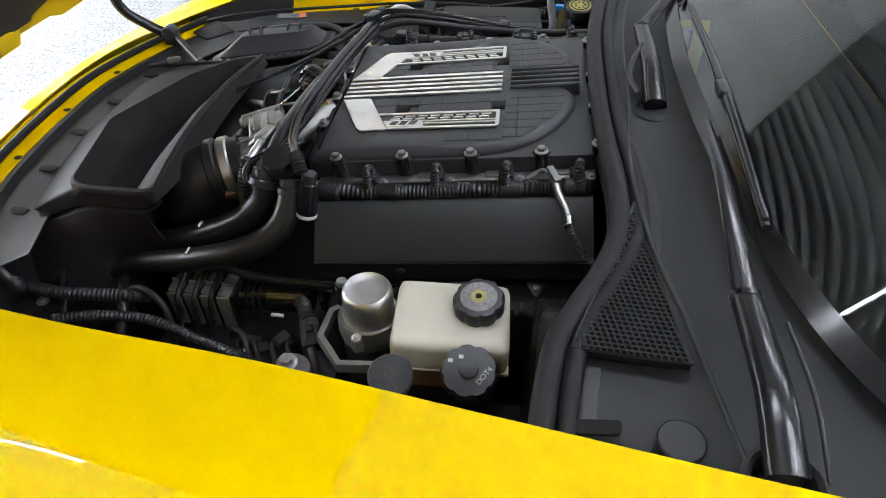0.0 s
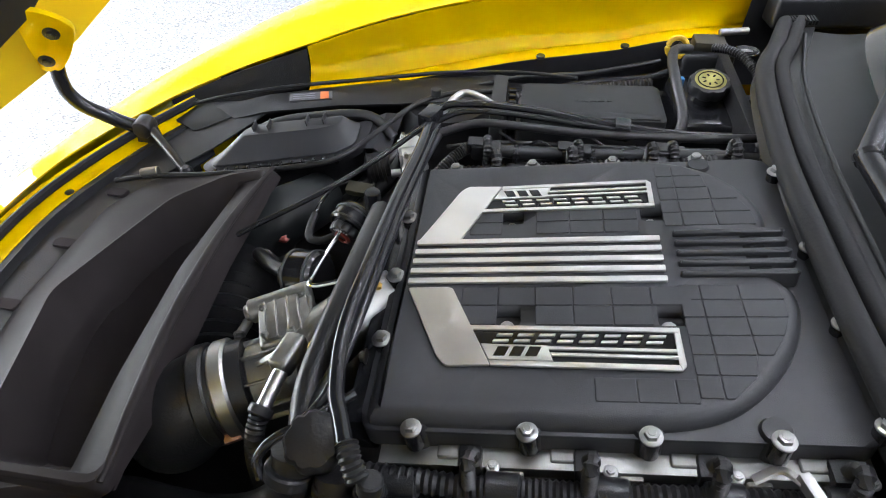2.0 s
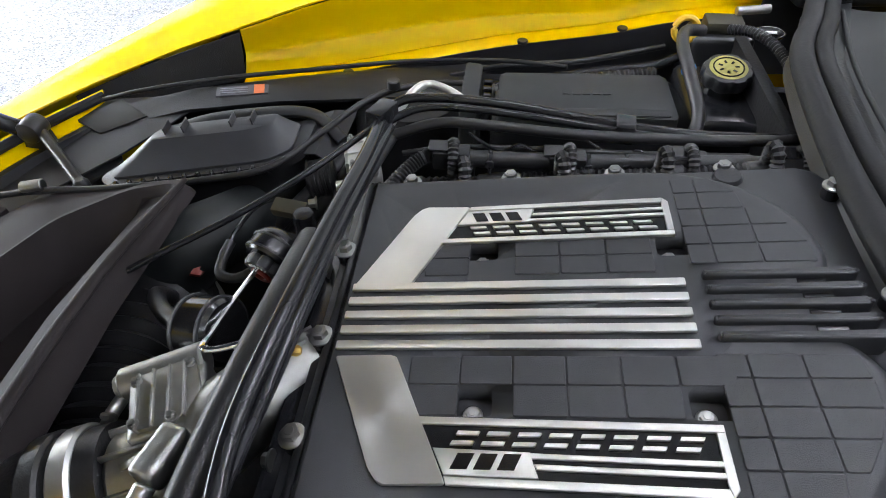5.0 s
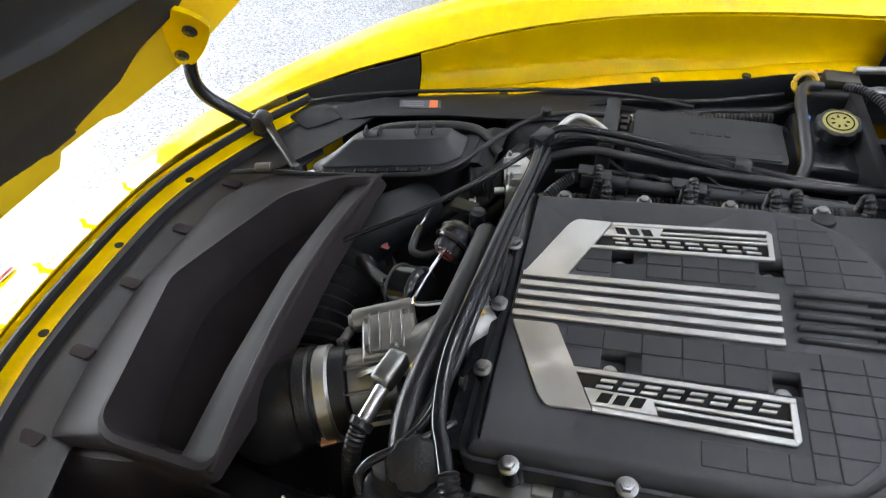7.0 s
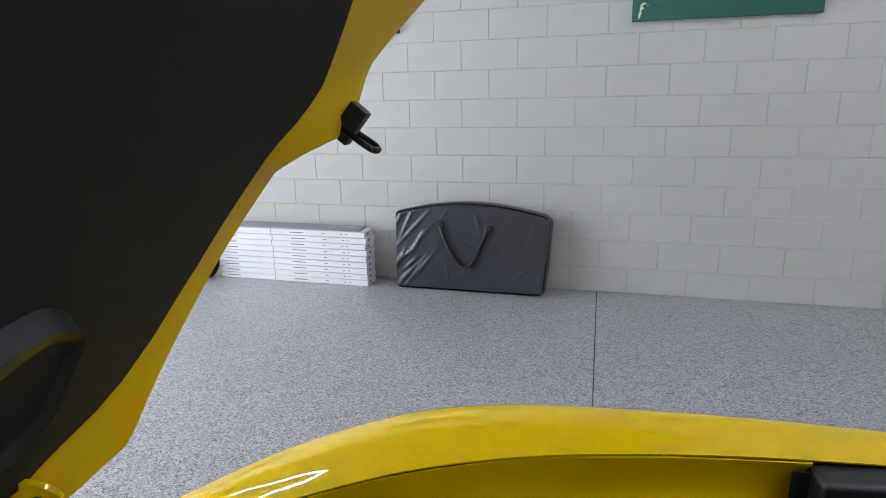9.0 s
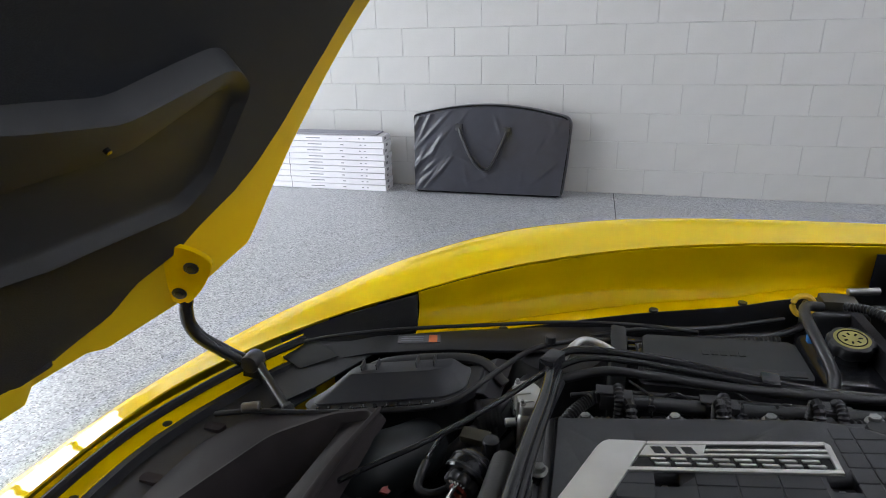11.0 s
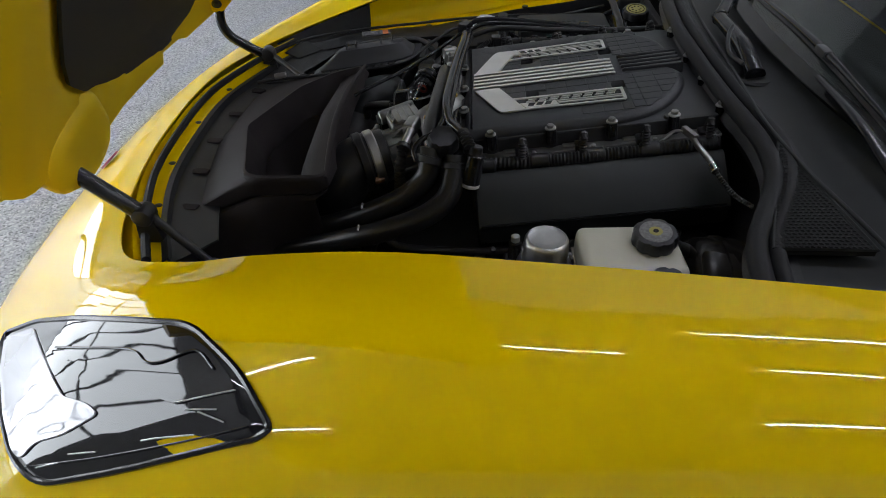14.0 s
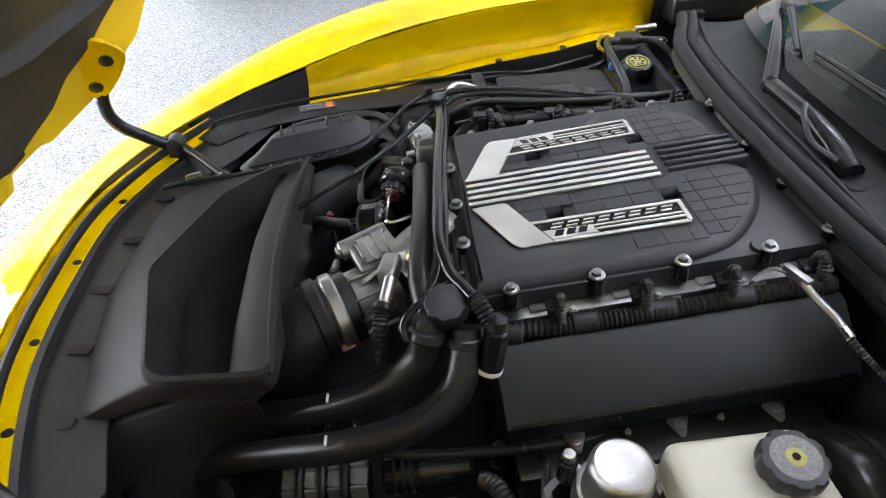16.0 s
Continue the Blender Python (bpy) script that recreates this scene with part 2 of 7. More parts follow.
def tube(bm, points, r, seg=10, n=6, ridge=0.0, pitch=0.006, closed=False, flat=1.0):
    """A hose through points; r may be a function of 0..1. ridge: corrugation depth."""
    P = curve(points, n, closed) if n else [Vector(p) for p in points]
    if ridge:
        Q, out = P, []
        for a, b in zip(Q, Q[1:]):
            k = max(1, int((b - a).length / (pitch / 2)))
            out += [a.lerp(b, i / k) for i in range(k)]
        P = out + [Q[-1]]
    loops, up = [], Vector((0.13, 0.2, 1)).normalized()
    for i, p in enumerate(P):
        d = (P[min(i + 1, len(P) - 1)] - P[max(i - 1, 0)])
        d = d.normalized() if d.length > 1e-9 else Vector((1, 0, 0))
        s = d.cross(up)
        s = s.normalized() if s.length > 1e-4 else Vector((1, 0, 0))
        u = s.cross(d)
        rr = r(i / max(1, len(P) - 1)) if callable(r) else r
        if ridge:
            rr += ridge * (1 if i % 2 else -1)
        loops.append([p + (s * math.cos(a) + u * math.sin(a) * flat) * rr for a in [2 * math.pi * k / seg for k in range(seg)]])
    rings(bm, loops)
    return bm


def lathe(bm, profile, seg=28, m=Matrix(), scallop=0.0, lobes=0):
    """Turns a profile of (radius, height) round z; lobes cut a grip edge."""
    loops = []
    for r, z in profile:
        loops.append([m @ Vector(((r + (scallop * (0.5 + 0.5 * math.cos(lobes * a)) ** 3 * -1 if lobes and r > profile[0][0] * 0.3 else 0)) * math.cos(a),
                                  (r + (scallop * (0.5 + 0.5 * math.cos(lobes * a)) ** 3 * -1 if lobes and r > profile[0][0] * 0.3 else 0)) * math.sin(a), z)) for a in [2 * math.pi * k / seg for k in range(seg)]])
    rings(bm, loops)
    return bm


def block(bm, x0, x1, y0, y1, z0, z1, bevel=0.0, seg=2, m=Matrix()):
    """A box with rounded edges."""
    v = [bm.verts.new(m @ Vector((x, y, z))) for x in (x0, x1) for y in (y0, y1) for z in (z0, z1)]
    f = [bm.faces.new([v[i] for i in q]) for q in ((0, 1, 3, 2), (4, 6, 7, 5), (0, 4, 5, 1), (2, 3, 7, 6), (0, 2, 6, 4), (1, 5, 7, 3))]
    if bevel:
        es = list({e for q in f for e in q.edges})
        bmesh.ops.bevel(bm, geom=es, offset=bevel, segments=seg, affect="EDGES", profile=0.6)
    return bm


def prism(bm, outline, z0, z1, m=Matrix(), bevel=0.0, top=1.0, seg=2):
    """An outline of (x, y) raised from z0 to z1; top shrinks the upper face."""
    cx, cy = sum(p[0] for p in outline) / len(outline), sum(p[1] for p in outline) / len(outline)
    a = [bm.verts.new(m @ Vector((x, y, z0))) for x, y in outline]
    b = [bm.verts.new(m @ Vector((cx + (x - cx) * top, cy + (y - cy) * top, z1))) for x, y in outline]
    n = len(outline)
    bm.faces.new(a[::-1])
    f = bm.faces.new(b)
    for i in range(n):
        bm.faces.new((a[i], a[(i + 1) % n], b[(i + 1) % n], b[i]))
    if bevel:
        bmesh.ops.bevel(bm, geom=list(f.edges), offset=bevel, segments=seg, affect="EDGES", profile=0.6)
    return bm


def sheet(bm, rows, thick):
    """A surface through a grid of points, with thickness below it."""
    g = [[bm.verts.new(p) for p in r] for r in rows]
    for a, b in zip(g, g[1:]):
        for i in range(len(a) - 1):
            bm.faces.new((a[i], a[i + 1], b[i + 1], b[i]))
    bmesh.ops.recalc_face_normals(bm, faces=bm.faces)
    if thick:
        bmesh.ops.solidify(bm, geom=list(bm.faces), thickness=thick)
    return bm


def rounded(pts, r, n=4):
    """An outline with its corners rounded."""
    out = []
    for i, p in enumerate(pts):
        p, a, b = Vector(p), Vector(pts[i - 1]), Vector(pts[(i + 1) % len(pts)])
        da, db = (a - p), (b - p)
        k = min(r, da.length * 0.45, db.length * 0.45)
        s, e = p + da.normalized() * k, p + db.normalized() * k
        for j in range(n + 1):
            t = j / n
            q = s * (1 - t) ** 2 + p * 2 * t * (1 - t) + e * t * t
            out.append((q.x, q.y))
    return out


def soft_line(points, r, n=4):
    """A closed outline with straight sides and rounded corners."""
    P = [Vector(p) for p in points]
    out = []
    for i, p in enumerate(P):
        a, b = P[i - 1] - p, P[(i + 1) % len(P)] - p
        ka, kb = min(r, a.length * 0.46), min(r, b.length * 0.46)
        s, e = p + a.normalized() * ka, p + b.normalized() * kb
        out += [s * (1 - t) ** 2 + p * 2 * t * (1 - t) + e * t * t for t in [k / n for k in range(n + 1)]]
    return out


def rod(bm, a, b, r, seg=12, r2=None):
    a, b = Vector(a), Vector(b)
    m = Matrix.Translation(a) @ (b - a).to_track_quat("Z", "Y").to_matrix().to_4x4()
    L, r2 = (b - a).length, r if r2 is None else r2
    c = min(r, r2, L) * 0.15
    lathe(bm, [(r - c, 0), (r, c), (r2, L - c), (r2 - c, L)], seg, m)
    return bm


def bolt_mesh(bm, r=0.0075, h=0.007, washer=0.0115, m=Matrix()):
    """A flanged hexagon bolt head."""
    lathe(bm, [(washer, 0), (washer, 0.0015), (washer * 0.8, 0.0028)], 18, m)
    hexa = [(r * math.cos(radians(60 * k)), r * math.sin(radians(60 * k))) for k in range(6)]
    prism(bm, hexa, 0.002, 0.002 + h, m, 0.0012)
    lathe(bm, [(r * 0.55, 0.002 + h), (r * 0.5, 0.0025 + h)], 12, m)
    return bm


def B():
    return bmesh.new()

# ---- the garage ----
WALL_O, WALL_YAW = Vector((0.44, 5.086, 0.0)), -1.7
WALL = pose(WALL_O.x, WALL_O.y, 0, 0, 0, WALL_YAW)


def structure(name, bm, material, label, category):
    return tagged(part(name, bm, material), label, category, "", "structure")


floor = structure("floor", block(B(), -4.6, 8.6, -4.6, 5.6, -0.2, 0.0), FLOOR, "grey and white flake epoxy garage floor", "floor")
seam = structure("floor_seam", block(B(), 1.04, 1.046, -4.3, 5.06, -0.002, 0.0012), mat("dark_seam", (0.06, 0.06, 0.065), 0.8), "thin dark saw-cut control joint in the floor", "joint")
wall_far = structure("wall_far", block(B(), -5.2, 8.0, 0.0032, 0.2, -0.1, 4.2, m=WALL), JOINT, "white painted concrete block wall with shallow joints", "wall")
wall_rear = structure("wall_rear", block(B(), 8.4, 8.6, -4.6, 5.6, 0, 4.2), GREYWALL, "grey painted wall closing the garage", "wall")
ceiling = B()
block(ceiling, -4.8, 8.6, -4.8, 5.7, 4.2, 4.3)
for k in range(88):
    block(ceiling, -4.6 + 0.15 * k, -4.6 + 0.15 * k + 0.07, -4.6, 5.4, 4.15, 4.2)
structure("ceiling", ceiling, CEIL, "ribbed grey metal deck ceiling", "ceiling")


def glazed_door(name, m, width, label):
    """A sectional door of bright panes between dark bars; local x along it, y through it."""
    b = B()
    for x0, x1, z0, z1 in ((-9, -width / 2, 0, 4.2), (width / 2, 9, 0, 4.2), (-width / 2, width / 2, 3.2, 4.2)):
        x0, x1 = max(x0, -6.8), min(x1, 3.4)
        block(b, x0, x1, 0.0, 0.15, z0, z1, m=m)
    structure("wall_" + name, b, BLOCK, "white painted wall around the glazed door", "wall")
    door = tagged(new("door_" + name), label, "garage door", "", "structure")
    cols, rws = 8, 2
    cw, rh = width / cols, 3.2 / rws
    for i in range(cols + 1):
        part("mullion", block(B(), -width / 2 + i * cw - 0.03, -width / 2 + i * cw + 0.03, 0.02, 0.08, 0, 3.2, 0.006, 1, m), GLOSSBLACK, door)
    for j in range(rws + 1):
        part("rail", block(B(), -width / 2, width / 2, 0.025, 0.075, j * rh - 0.03, j * rh + 0.03, 0.006, 1, m), GLOSSBLACK, door)
    for i in range(cols):
        for j in range(rws):
            part("pane", block(B(), -width / 2 + i * cw + 0.031, -width / 2 + (i + 1) * cw - 0.031, 0.045, 0.055, j * rh + 0.031, (j + 1) * rh - 0.031, m=m), PANE, door)


glazed_door("front", pose(-4.45, 2.2, 0, 0, 0, 90), 5.2, "dark-framed garage door with bright glass panes")
structure("wall_near", block(B(), -4.6, 8.6, -4.6, -4.4, 0, 4.2), GREYWALL, "grey painted wall behind the camera", "wall")


def led_fixture(x, y, length):
    t = thing("ceiling_light", "long slim white tube light under the ceiling, out of view", "ceiling light", "tube lights", (x, y, 4.1))
    part("housing", block(B(), -length / 2, length / 2, -0.045, 0.045, -0.03, 0.02, 0.006), BLOCK, t)
    part("tube", rod(B(), (-length / 2, 0, -0.05), (length / 2, 0, -0.05), 0.02, 10), TUBE, t, "glowing white tube")


for lx in (-3.1, 3.5, 6.1):
    for ly in (-1.5, 0.55, 3.1):
        led_fixture(lx, ly, 2.2)
# extra fill tube added over the bay to brighten it; no known fixture here
led_fixture(0.4, 1.2, 2.2)

# paintings on the wall
def painting(name_label, x0, x1, z0, z1, m):
    t = thing("painting", name_label, "painting", "paintings on the wall")
    t.matrix_world = WALL @ pose((x0 + x1) / 2, 0.0, (z0 + z1) / 2)
    part("canvas", block(B(), -(x1 - x0) / 2, (x1 - x0) / 2, -0.04, 0.002, -(z1 - z0) / 2, (z1 - z0) / 2, 0.004), m, t)


painting("abstract canvas in red, green, black and white on the block wall", -1.95, -0.865, 1.88, 2.6, painted_canvas("canvas_one", [(0.02, 0.02, 0.02), (0.6, 0.6, 0.5), (0.05, 0.35, 0.3), (0.55, 0.03, 0.03), (0.7, 0.6, 0.1), (0.1, 0.25, 0.1), (0.35, 0.02, 0.03)], 6.0, 3.1))
painting("abstract canvas in dark green, cream and red on the block wall", 0.755, 1.87, 1.88, 2.6, painted_canvas("canvas_two", [(0.02, 0.1, 0.08), (0.6, 0.55, 0.4), (0.55, 0.08, 0.04), (0.05, 0.3, 0.2), (0.65, 0.62, 0.5), (0.04, 0.15, 0.1)], 5.0, 8.4))

# electric outlet with its pipe
out = thing("wall_outlet", "grey metal electric outlet box with conduit on the wall", "outlet")
out.matrix_world = WALL @ pose(-3.44, -0.0, 1.21)
part("box", block(B(), -0.04, 0.04, -0.045, 0.0, -0.06, 0.06, 0.006), mat("grey_metal_box", (0.45, 0.46, 0.47), 0.45, 0.3), out)
part("socket", block(B(), -0.022, 0.022, -0.05, -0.044, -0.04, 0.04, 0.003), WHITE, out)
part("conduit", rod(B(), (0.03, -0.02, 0.06), (0.03, -0.02, 2.9), 0.012), mat("grey_metal_box", (0.45, 0.46, 0.47), 0.45, 0.3), out)

# ---- fitted places used below ----
HOOD_X, HOOD_Z, HOOD_A, HOOD_Y = 0.15, 0.80, 46.0, -0.015
HOOD_FLARE = 0.07
SCOOP = [(19.5, 0.445), (18.8, 0.54), (15.2, 0.54), (13.5, 0.47), (13.1, 0.12), (13.1, -0.20), (13.6, -0.35), (16.5, -0.43), (19.3, -0.40), (18.3, -0.06), (18.1, 0.18)]
SCOOP_TOP = [(18.6, 0.472), (18.2, 0.525), (15.2, 0.522), (13.8, 0.455), (13.4, 0.12), (13.4, -0.20), (14.0, -0.325), (15.9, -0.36), (17.5, -0.33), (16.4, -0.03), (16.7, 0.24)]
DUCT = [(0.375, 0.64, 0.688), (0.405, 0.622, 0.692), (0.538, 0.614, 0.70), (0.53, 0.75, 0.703), (0.524, 0.95, 0.695), (0.538, 1.157, 0.681), (0.466, 1.153, 0.666), (0.384, 1.10, 0.652), (0.346, 0.995, 0.655), (0.308, 0.880, 0.660), (0.346, 0.745, 0.676)]
DUCT_OUT = [(0.222, 0.632, 0.590), (0.38, 0.622, 0.668), (0.545, 0.606, 0.688), (0.545, 0.74, 0.665), (0.54, 0.95, 0.665), (0.552, 1.168, 0.668), (0.46, 1.185, 0.655), (0.33, 1.19, 0.645), (0.258, 1.10, 0.634), (0.228, 0.89, 0.624), (0.222, 0.73, 0.606)]
DUCT_IN = [(0.392, 0.662, 0.625), (0.41, 0.655, 0.615), (0.462, 0.655, 0.605), (0.45, 0.76, 0.60), (0.44, 0.95, 0.59), (0.45, 1.08, 0.59), (0.43, 1.09, 0.59), (0.39, 1.07, 0.59), (0.352, 0.98, 0.60), (0.335, 0.87, 0.61), (0.36, 0.75, 0.62)]
LIPPTS = [(0.54, 1.155, 0.683), (0.524, 1.0, 0.695), (0.522, 0.85, 0.702), (0.530, 0.72, 0.704), (0.538, 0.617, 0.699)]
SEALPTS = [(1.425, 1.56, 0.795), (1.37, 1.43, 0.808), (1.318, 1.31, 0.819), (1.284, 1.09, 0.825), (1.276, 0.93, 0.828), (1.275, 0.80, 0.828), (1.279, 0.687, 0.827), (1.288, 0.56, 0.825), (1.28, 0.47, 0.820), (1.252, 0.40, 0.812), (1.205, 0.31, 0.800), (1.188, 0.205, 0.790), (1.180, 0.11, 0.778)]
GLASSPTS = [(1.60, 1.55, 0.812), (1.50, 1.42, 0.838), (1.43, 1.20, 0.852), (1.405, 0.96, 0.855), (1.403, 0.80, 0.855), (1.412, 0.60, 0.857), (1.447, 0.36, 0.857), (1.505, 0.22, 0.852), (1.62, 0.09, 0.845)]
WIPERS = [((1.392, 0.141, 0.85), (1.398, 0.342, 0.862), (1.408, 0.665, 0.885), (1.437, 0.45, 0.887), (1.449, 1.08, 0.893), "long satin black wiper resting on the windshield"),
          ((1.368, 0.805, 0.825), (1.368, 1.055, 0.85), (1.54, 1.37, 0.883), (1.44, 1.12, 0.882), (1.64, 1.56, 0.885), "satin black wiper resting on the windshield")]
CORNER = [(21.5, 0.0), (22.8, 0.002), (24.0, 0.028), (25.0, 0.053), (25.5, 0.05), (26.0, 0.033), (27.0, 0.006), (36.0, 0.002)]
EAR = [(-0.028, -0.02), (-0.022, 0.02), (0.0, 0.06), (0.08, 0.085), (0.105, 0.02), (0.095, -0.03), (0.03, -0.032)]
RODPTS = [(0.49, 0.975, 0.668), (0.56, 1.02, 0.69), (0.64, 1.07, 0.712), (0.72, 1.135, 0.735), (0.79, 1.20, 0.76)]
DISCZ = 0.0

# ---- the car: outer body ----
YC = 0.89
car = thing("sports_car", "yellow sports car with its hood open in a garage", "car")
# inner edge, crest, shoulder, side and foot of the body, far side from the rear to the nose
FAR = [
    ((1.80, 1.71, 0.82), (1.80, 1.80, 0.825), (1.80, 1.87, 0.74), (1.80, 1.89, 0.48), (1.80, 1.86, 0.16)),
    ((1.40, 1.665, 0.83), (1.40, 1.79, 0.832), (1.40, 1.88, 0.745), (1.40, 1.90, 0.48), (1.40, 1.86, 0.16)),
    ((1.12, 1.625, 0.828), (1.10, 1.765, 0.835), (1.10, 1.875, 0.745), (1.10, 1.91, 0.5), (1.10, 1.87, 0.16)),
    ((0.90, 1.59, 0.813), (0.88, 1.74, 0.827), (0.86, 1.87, 0.74), (0.85, 1.91, 0.5), (0.85, 1.87, 0.16)),
    ((0.69, 1.545, 0.782), (0.66, 1.70, 0.800), (0.63, 1.85, 0.71), (0.61, 1.90, 0.48), (0.61, 1.86, 0.16)),
    ((0.495, 1.492, 0.732), (0.46, 1.63, 0.752), (0.40, 1.80, 0.65), (0.36, 1.87, 0.44), (0.36, 1.84, 0.16)),
    ((0.355, 1.455, 0.690), (0.30, 1.555, 0.695), (0.19, 1.72, 0.58), (0.12, 1.80, 0.40), (0.12, 1.78, 0.16)),
    ((0.235, 1.34, 0.670), (0.165, 1.42, 0.655), (0.02, 1.56, 0.53), (-0.07, 1.64, 0.37), (-0.07, 1.62, 0.16)),
    ((0.155, 1.14, 0.672), (0.075, 1.18, 0.640), (-0.10, 1.27, 0.50), (-0.21, 1.32, 0.35), (-0.21, 1.30, 0.16)),
    ((0.135, 0.89, 0.672), (0.045, 0.89, 0.635), (-0.14, 0.89, 0.49), (-0.26, 0.89, 0.34), (-0.26, 0.89, 0.16)),
]
NEAR_IN = [(1.80, 0.07, 0.875), (1.40, 0.115, 0.880), (1.155, 0.150, 0.877), (0.915, 0.190, 0.865), (0.702, 0.214, 0.860), (0.52, 0.272, 0.802), (0.385, 0.318, 0.748), (0.235, 0.41, 0.69)]


def near_row(i, inner):
    lift = inner[2] - (0.018 if i == 4 else 0.012 if i == 5 else 0.0) - FAR[i][0][2] if i < 8 else 0.0
    return [inner] + [(p[0], 2 * YC - p[1], p[2] + lift * f) for p, f in zip(FAR[i][1:], (0.9, 0.7, 0.4, 0.0))]


STATIONS = [list(r) for r in FAR] + [near_row(8, (0.155, 2 * YC - 1.14, 0.672))] + [near_row(i, NEAR_IN[i]) for i in range(7, -1, -1)]


def body_grid(stations, na=7, nb=6):
    """Smooth grid through the body's stations."""
    cols = [curve([s[k] for s in stations], na) for k in range(5)]
    rows = []
    for i in range(len(cols[0])):
        rows.append(curve([c[i] for c in cols], nb))
    return rows


GRID = body_grid(STATIONS)
NFAR = 6 * 7  # rows of the far fender, then the nose, then the near fender
NNEAR = len(GRID) - 6 * 7 - 1


def fold(rows, inside, depth, out):
    """Adds the flange that turns down along the inner edge."""
    res = []
    for r in rows:
        p = r[0]
        d = (Vector((YC * 0 + 0.75, YC, p.z)) - p).normalized()
        res.append([p + Vector((0, 0, -depth)) + d * out, p + Vector((0, 0, -depth * 0.5)) + d * out * 0.3, p + Vector((0, 0, -0.006)) - d * 0.001] + r)
    return res


fender_far = part("fender", sheet(B(), GRID[:NFAR + 1], -0.003), YELLOW, car, "glossy yellow front fender")
nose = part("front_bumper", sheet(B(), [list(r) for r in GRID[NFAR:NNEAR + 1]], -0.003), YELLOW, car, "glossy yellow front bumper skin")
fender_near = part("fender", sheet(B(), GRID[NNEAR:], -0.003), YELLOW, car, "glossy yellow front fender with light streaks")

# inner flanges of both fenders
LOW_FAR = [(1.42, 1.695, 0.738), (1.23, 1.64, 0.735), (1.13, 1.625, 0.718), (0.95, 1.588, 0.705), (0.80, 1.55, 0.690), (0.655, 1.515, 0.673), (0.515, 1.478, 0.664)]
top_line, low_line = curve([(p[0], p[1], p[2]) for p in [(1.42, 1.667, 0.83), (1.23, 1.642, 0.83), (1.12, 1.625, 0.828), (0.95, 1.60, 0.818), (0.80, 1.571, 0.80), (0.655, 1.537, 0.774), (0.515, 1.498, 0.738)]], 5), curve(LOW_FAR, 5)
rows_f = [[a.lerp(b, t) + Vector((0, 0.018 * math.sin(math.pi * t) * (0.3 + 0.7 * t), 0)) + Vector((0, -0.002, -0.001)) for t in (0, 0.06, 0.2, 0.4, 0.6, 0.8, 0.94, 1.0)] for a, b in zip(top_line, low_line)]
part("inner_flange", sheet(B(), rows_f, 0.003), YELLOW, fender_far, "yellow inner face of the fender")
lip = [[p[-1], p[-1] + Vector((0, -0.012, -0.004)), p[-1] + Vector((0, -0.03, -0.006))] for p in rows_f]
part("inner_lip", sheet(B(), lip, 0.003), YELLOW, fender_far)
panel_rows = [[r[2], r[2] + Vector((0, -0.004, -0.03)), r[2] + Vector((0, 0.0, -0.12))] for r in lip]
part("inner_panel", sheet(B(), panel_rows, 0.003), BLACK, fender_far, "black panel below the fender's inner face")
part("rear_panel", sheet(B(), [[Vector((x, 1.652 + 0.125 * (x - 1.38), 0.815)), Vector((x, 1.655 + 0.125 * (x - 1.38), 0.74)), Vector((x, 1.64 + 0.125 * (x - 1.38), 0.62))] for x in (1.385, 1.48, 1.6, 1.72, 1.82)], 0.003), BLACK, fender_far, "black panel behind the fender's inner face")
blk_t = curve([(0.515, 1.496, 0.734), (0.42, 1.470, 0.708), (0.33, 1.446, 0.680), (0.245, 1.41, 0.652)], 5)
blk_b = curve([(0.515, 1.474, 0.660), (0.43, 1.452, 0.648), (0.34, 1.42, 0.634), (0.26, 1.385, 0.622)], 5)
part("seal_panel", sheet(B(), [[a + Vector((0, -0.004, 0)), a.lerp(b, 0.5) + Vector((0, 0.0, 0)), b] for a, b in zip(blk_t, blk_b)], 0.003), BLACK, fender_far, "matt black panel at the front of the fender")
near_t = curve([p for p in NEAR_IN[:7]], 5)
part("inner_flange", sheet(B(), [[p + Vector((0, 0.002, -0.002)), p + Vector((0.0, -0.012, -0.05)), p + Vector((0, -0.014, -0.12))] for p in near_t], 0.003), YELLOW, fender_near, "yellow inner face of the fender")
for bx, by, bz in ((0.69, 1.49, 0.669), (0.98, 1.565, 0.700), (1.15, 1.603, 0.712)):
    part("clip", rod(B(), (bx, by, bz), (bx, by, bz + 0.006), 0.009), BLACK, fender_far, "black push clip")

# rounded edge of the nose: seal and yellow gutter round the front of the bay
rim = curve([(0.30, 1.40, 0.672), (0.215, 1.26, 0.668), (0.150, 1.08, 0.667), (0.138, 0.89, 0.668), (0.150, 0.70, 0.668), (0.195, 0.54, 0.672), (0.262, 0.39, 0.682)], 8)
gut = []
for i, p in enumerate(rim):
    d = (Vector((0.62, 0.89, p.z)) - p).normalized()
    gut.append([p + d * -0.045 + Vector((0, 0, -0.03)), p + d * -0.006 + Vector((0, 0, -0.004)), p + d * 0.012 + Vector((0, 0, -0.012)), p + d * 0.022 + Vector((0, 0, -0.019)), p + d * 0.040 + Vector((0, 0, -0.021)), p + d * 0.044 + Vector((0, 0, -0.05))])
part("gutter", sheet(B(), gut, 0.003), YELLOW, nose, "yellow gutter round the engine bay")
part("nose_seal", tube(B(), [p + (Vector((0.62, 0.89, p.z)) - p).normalized() * 0.017 + Vector((0, 0, -0.004)) for p in rim[::4]], 0.008, 8, 4), SEALRUBBER, nose, "black rubber seal along the nose")
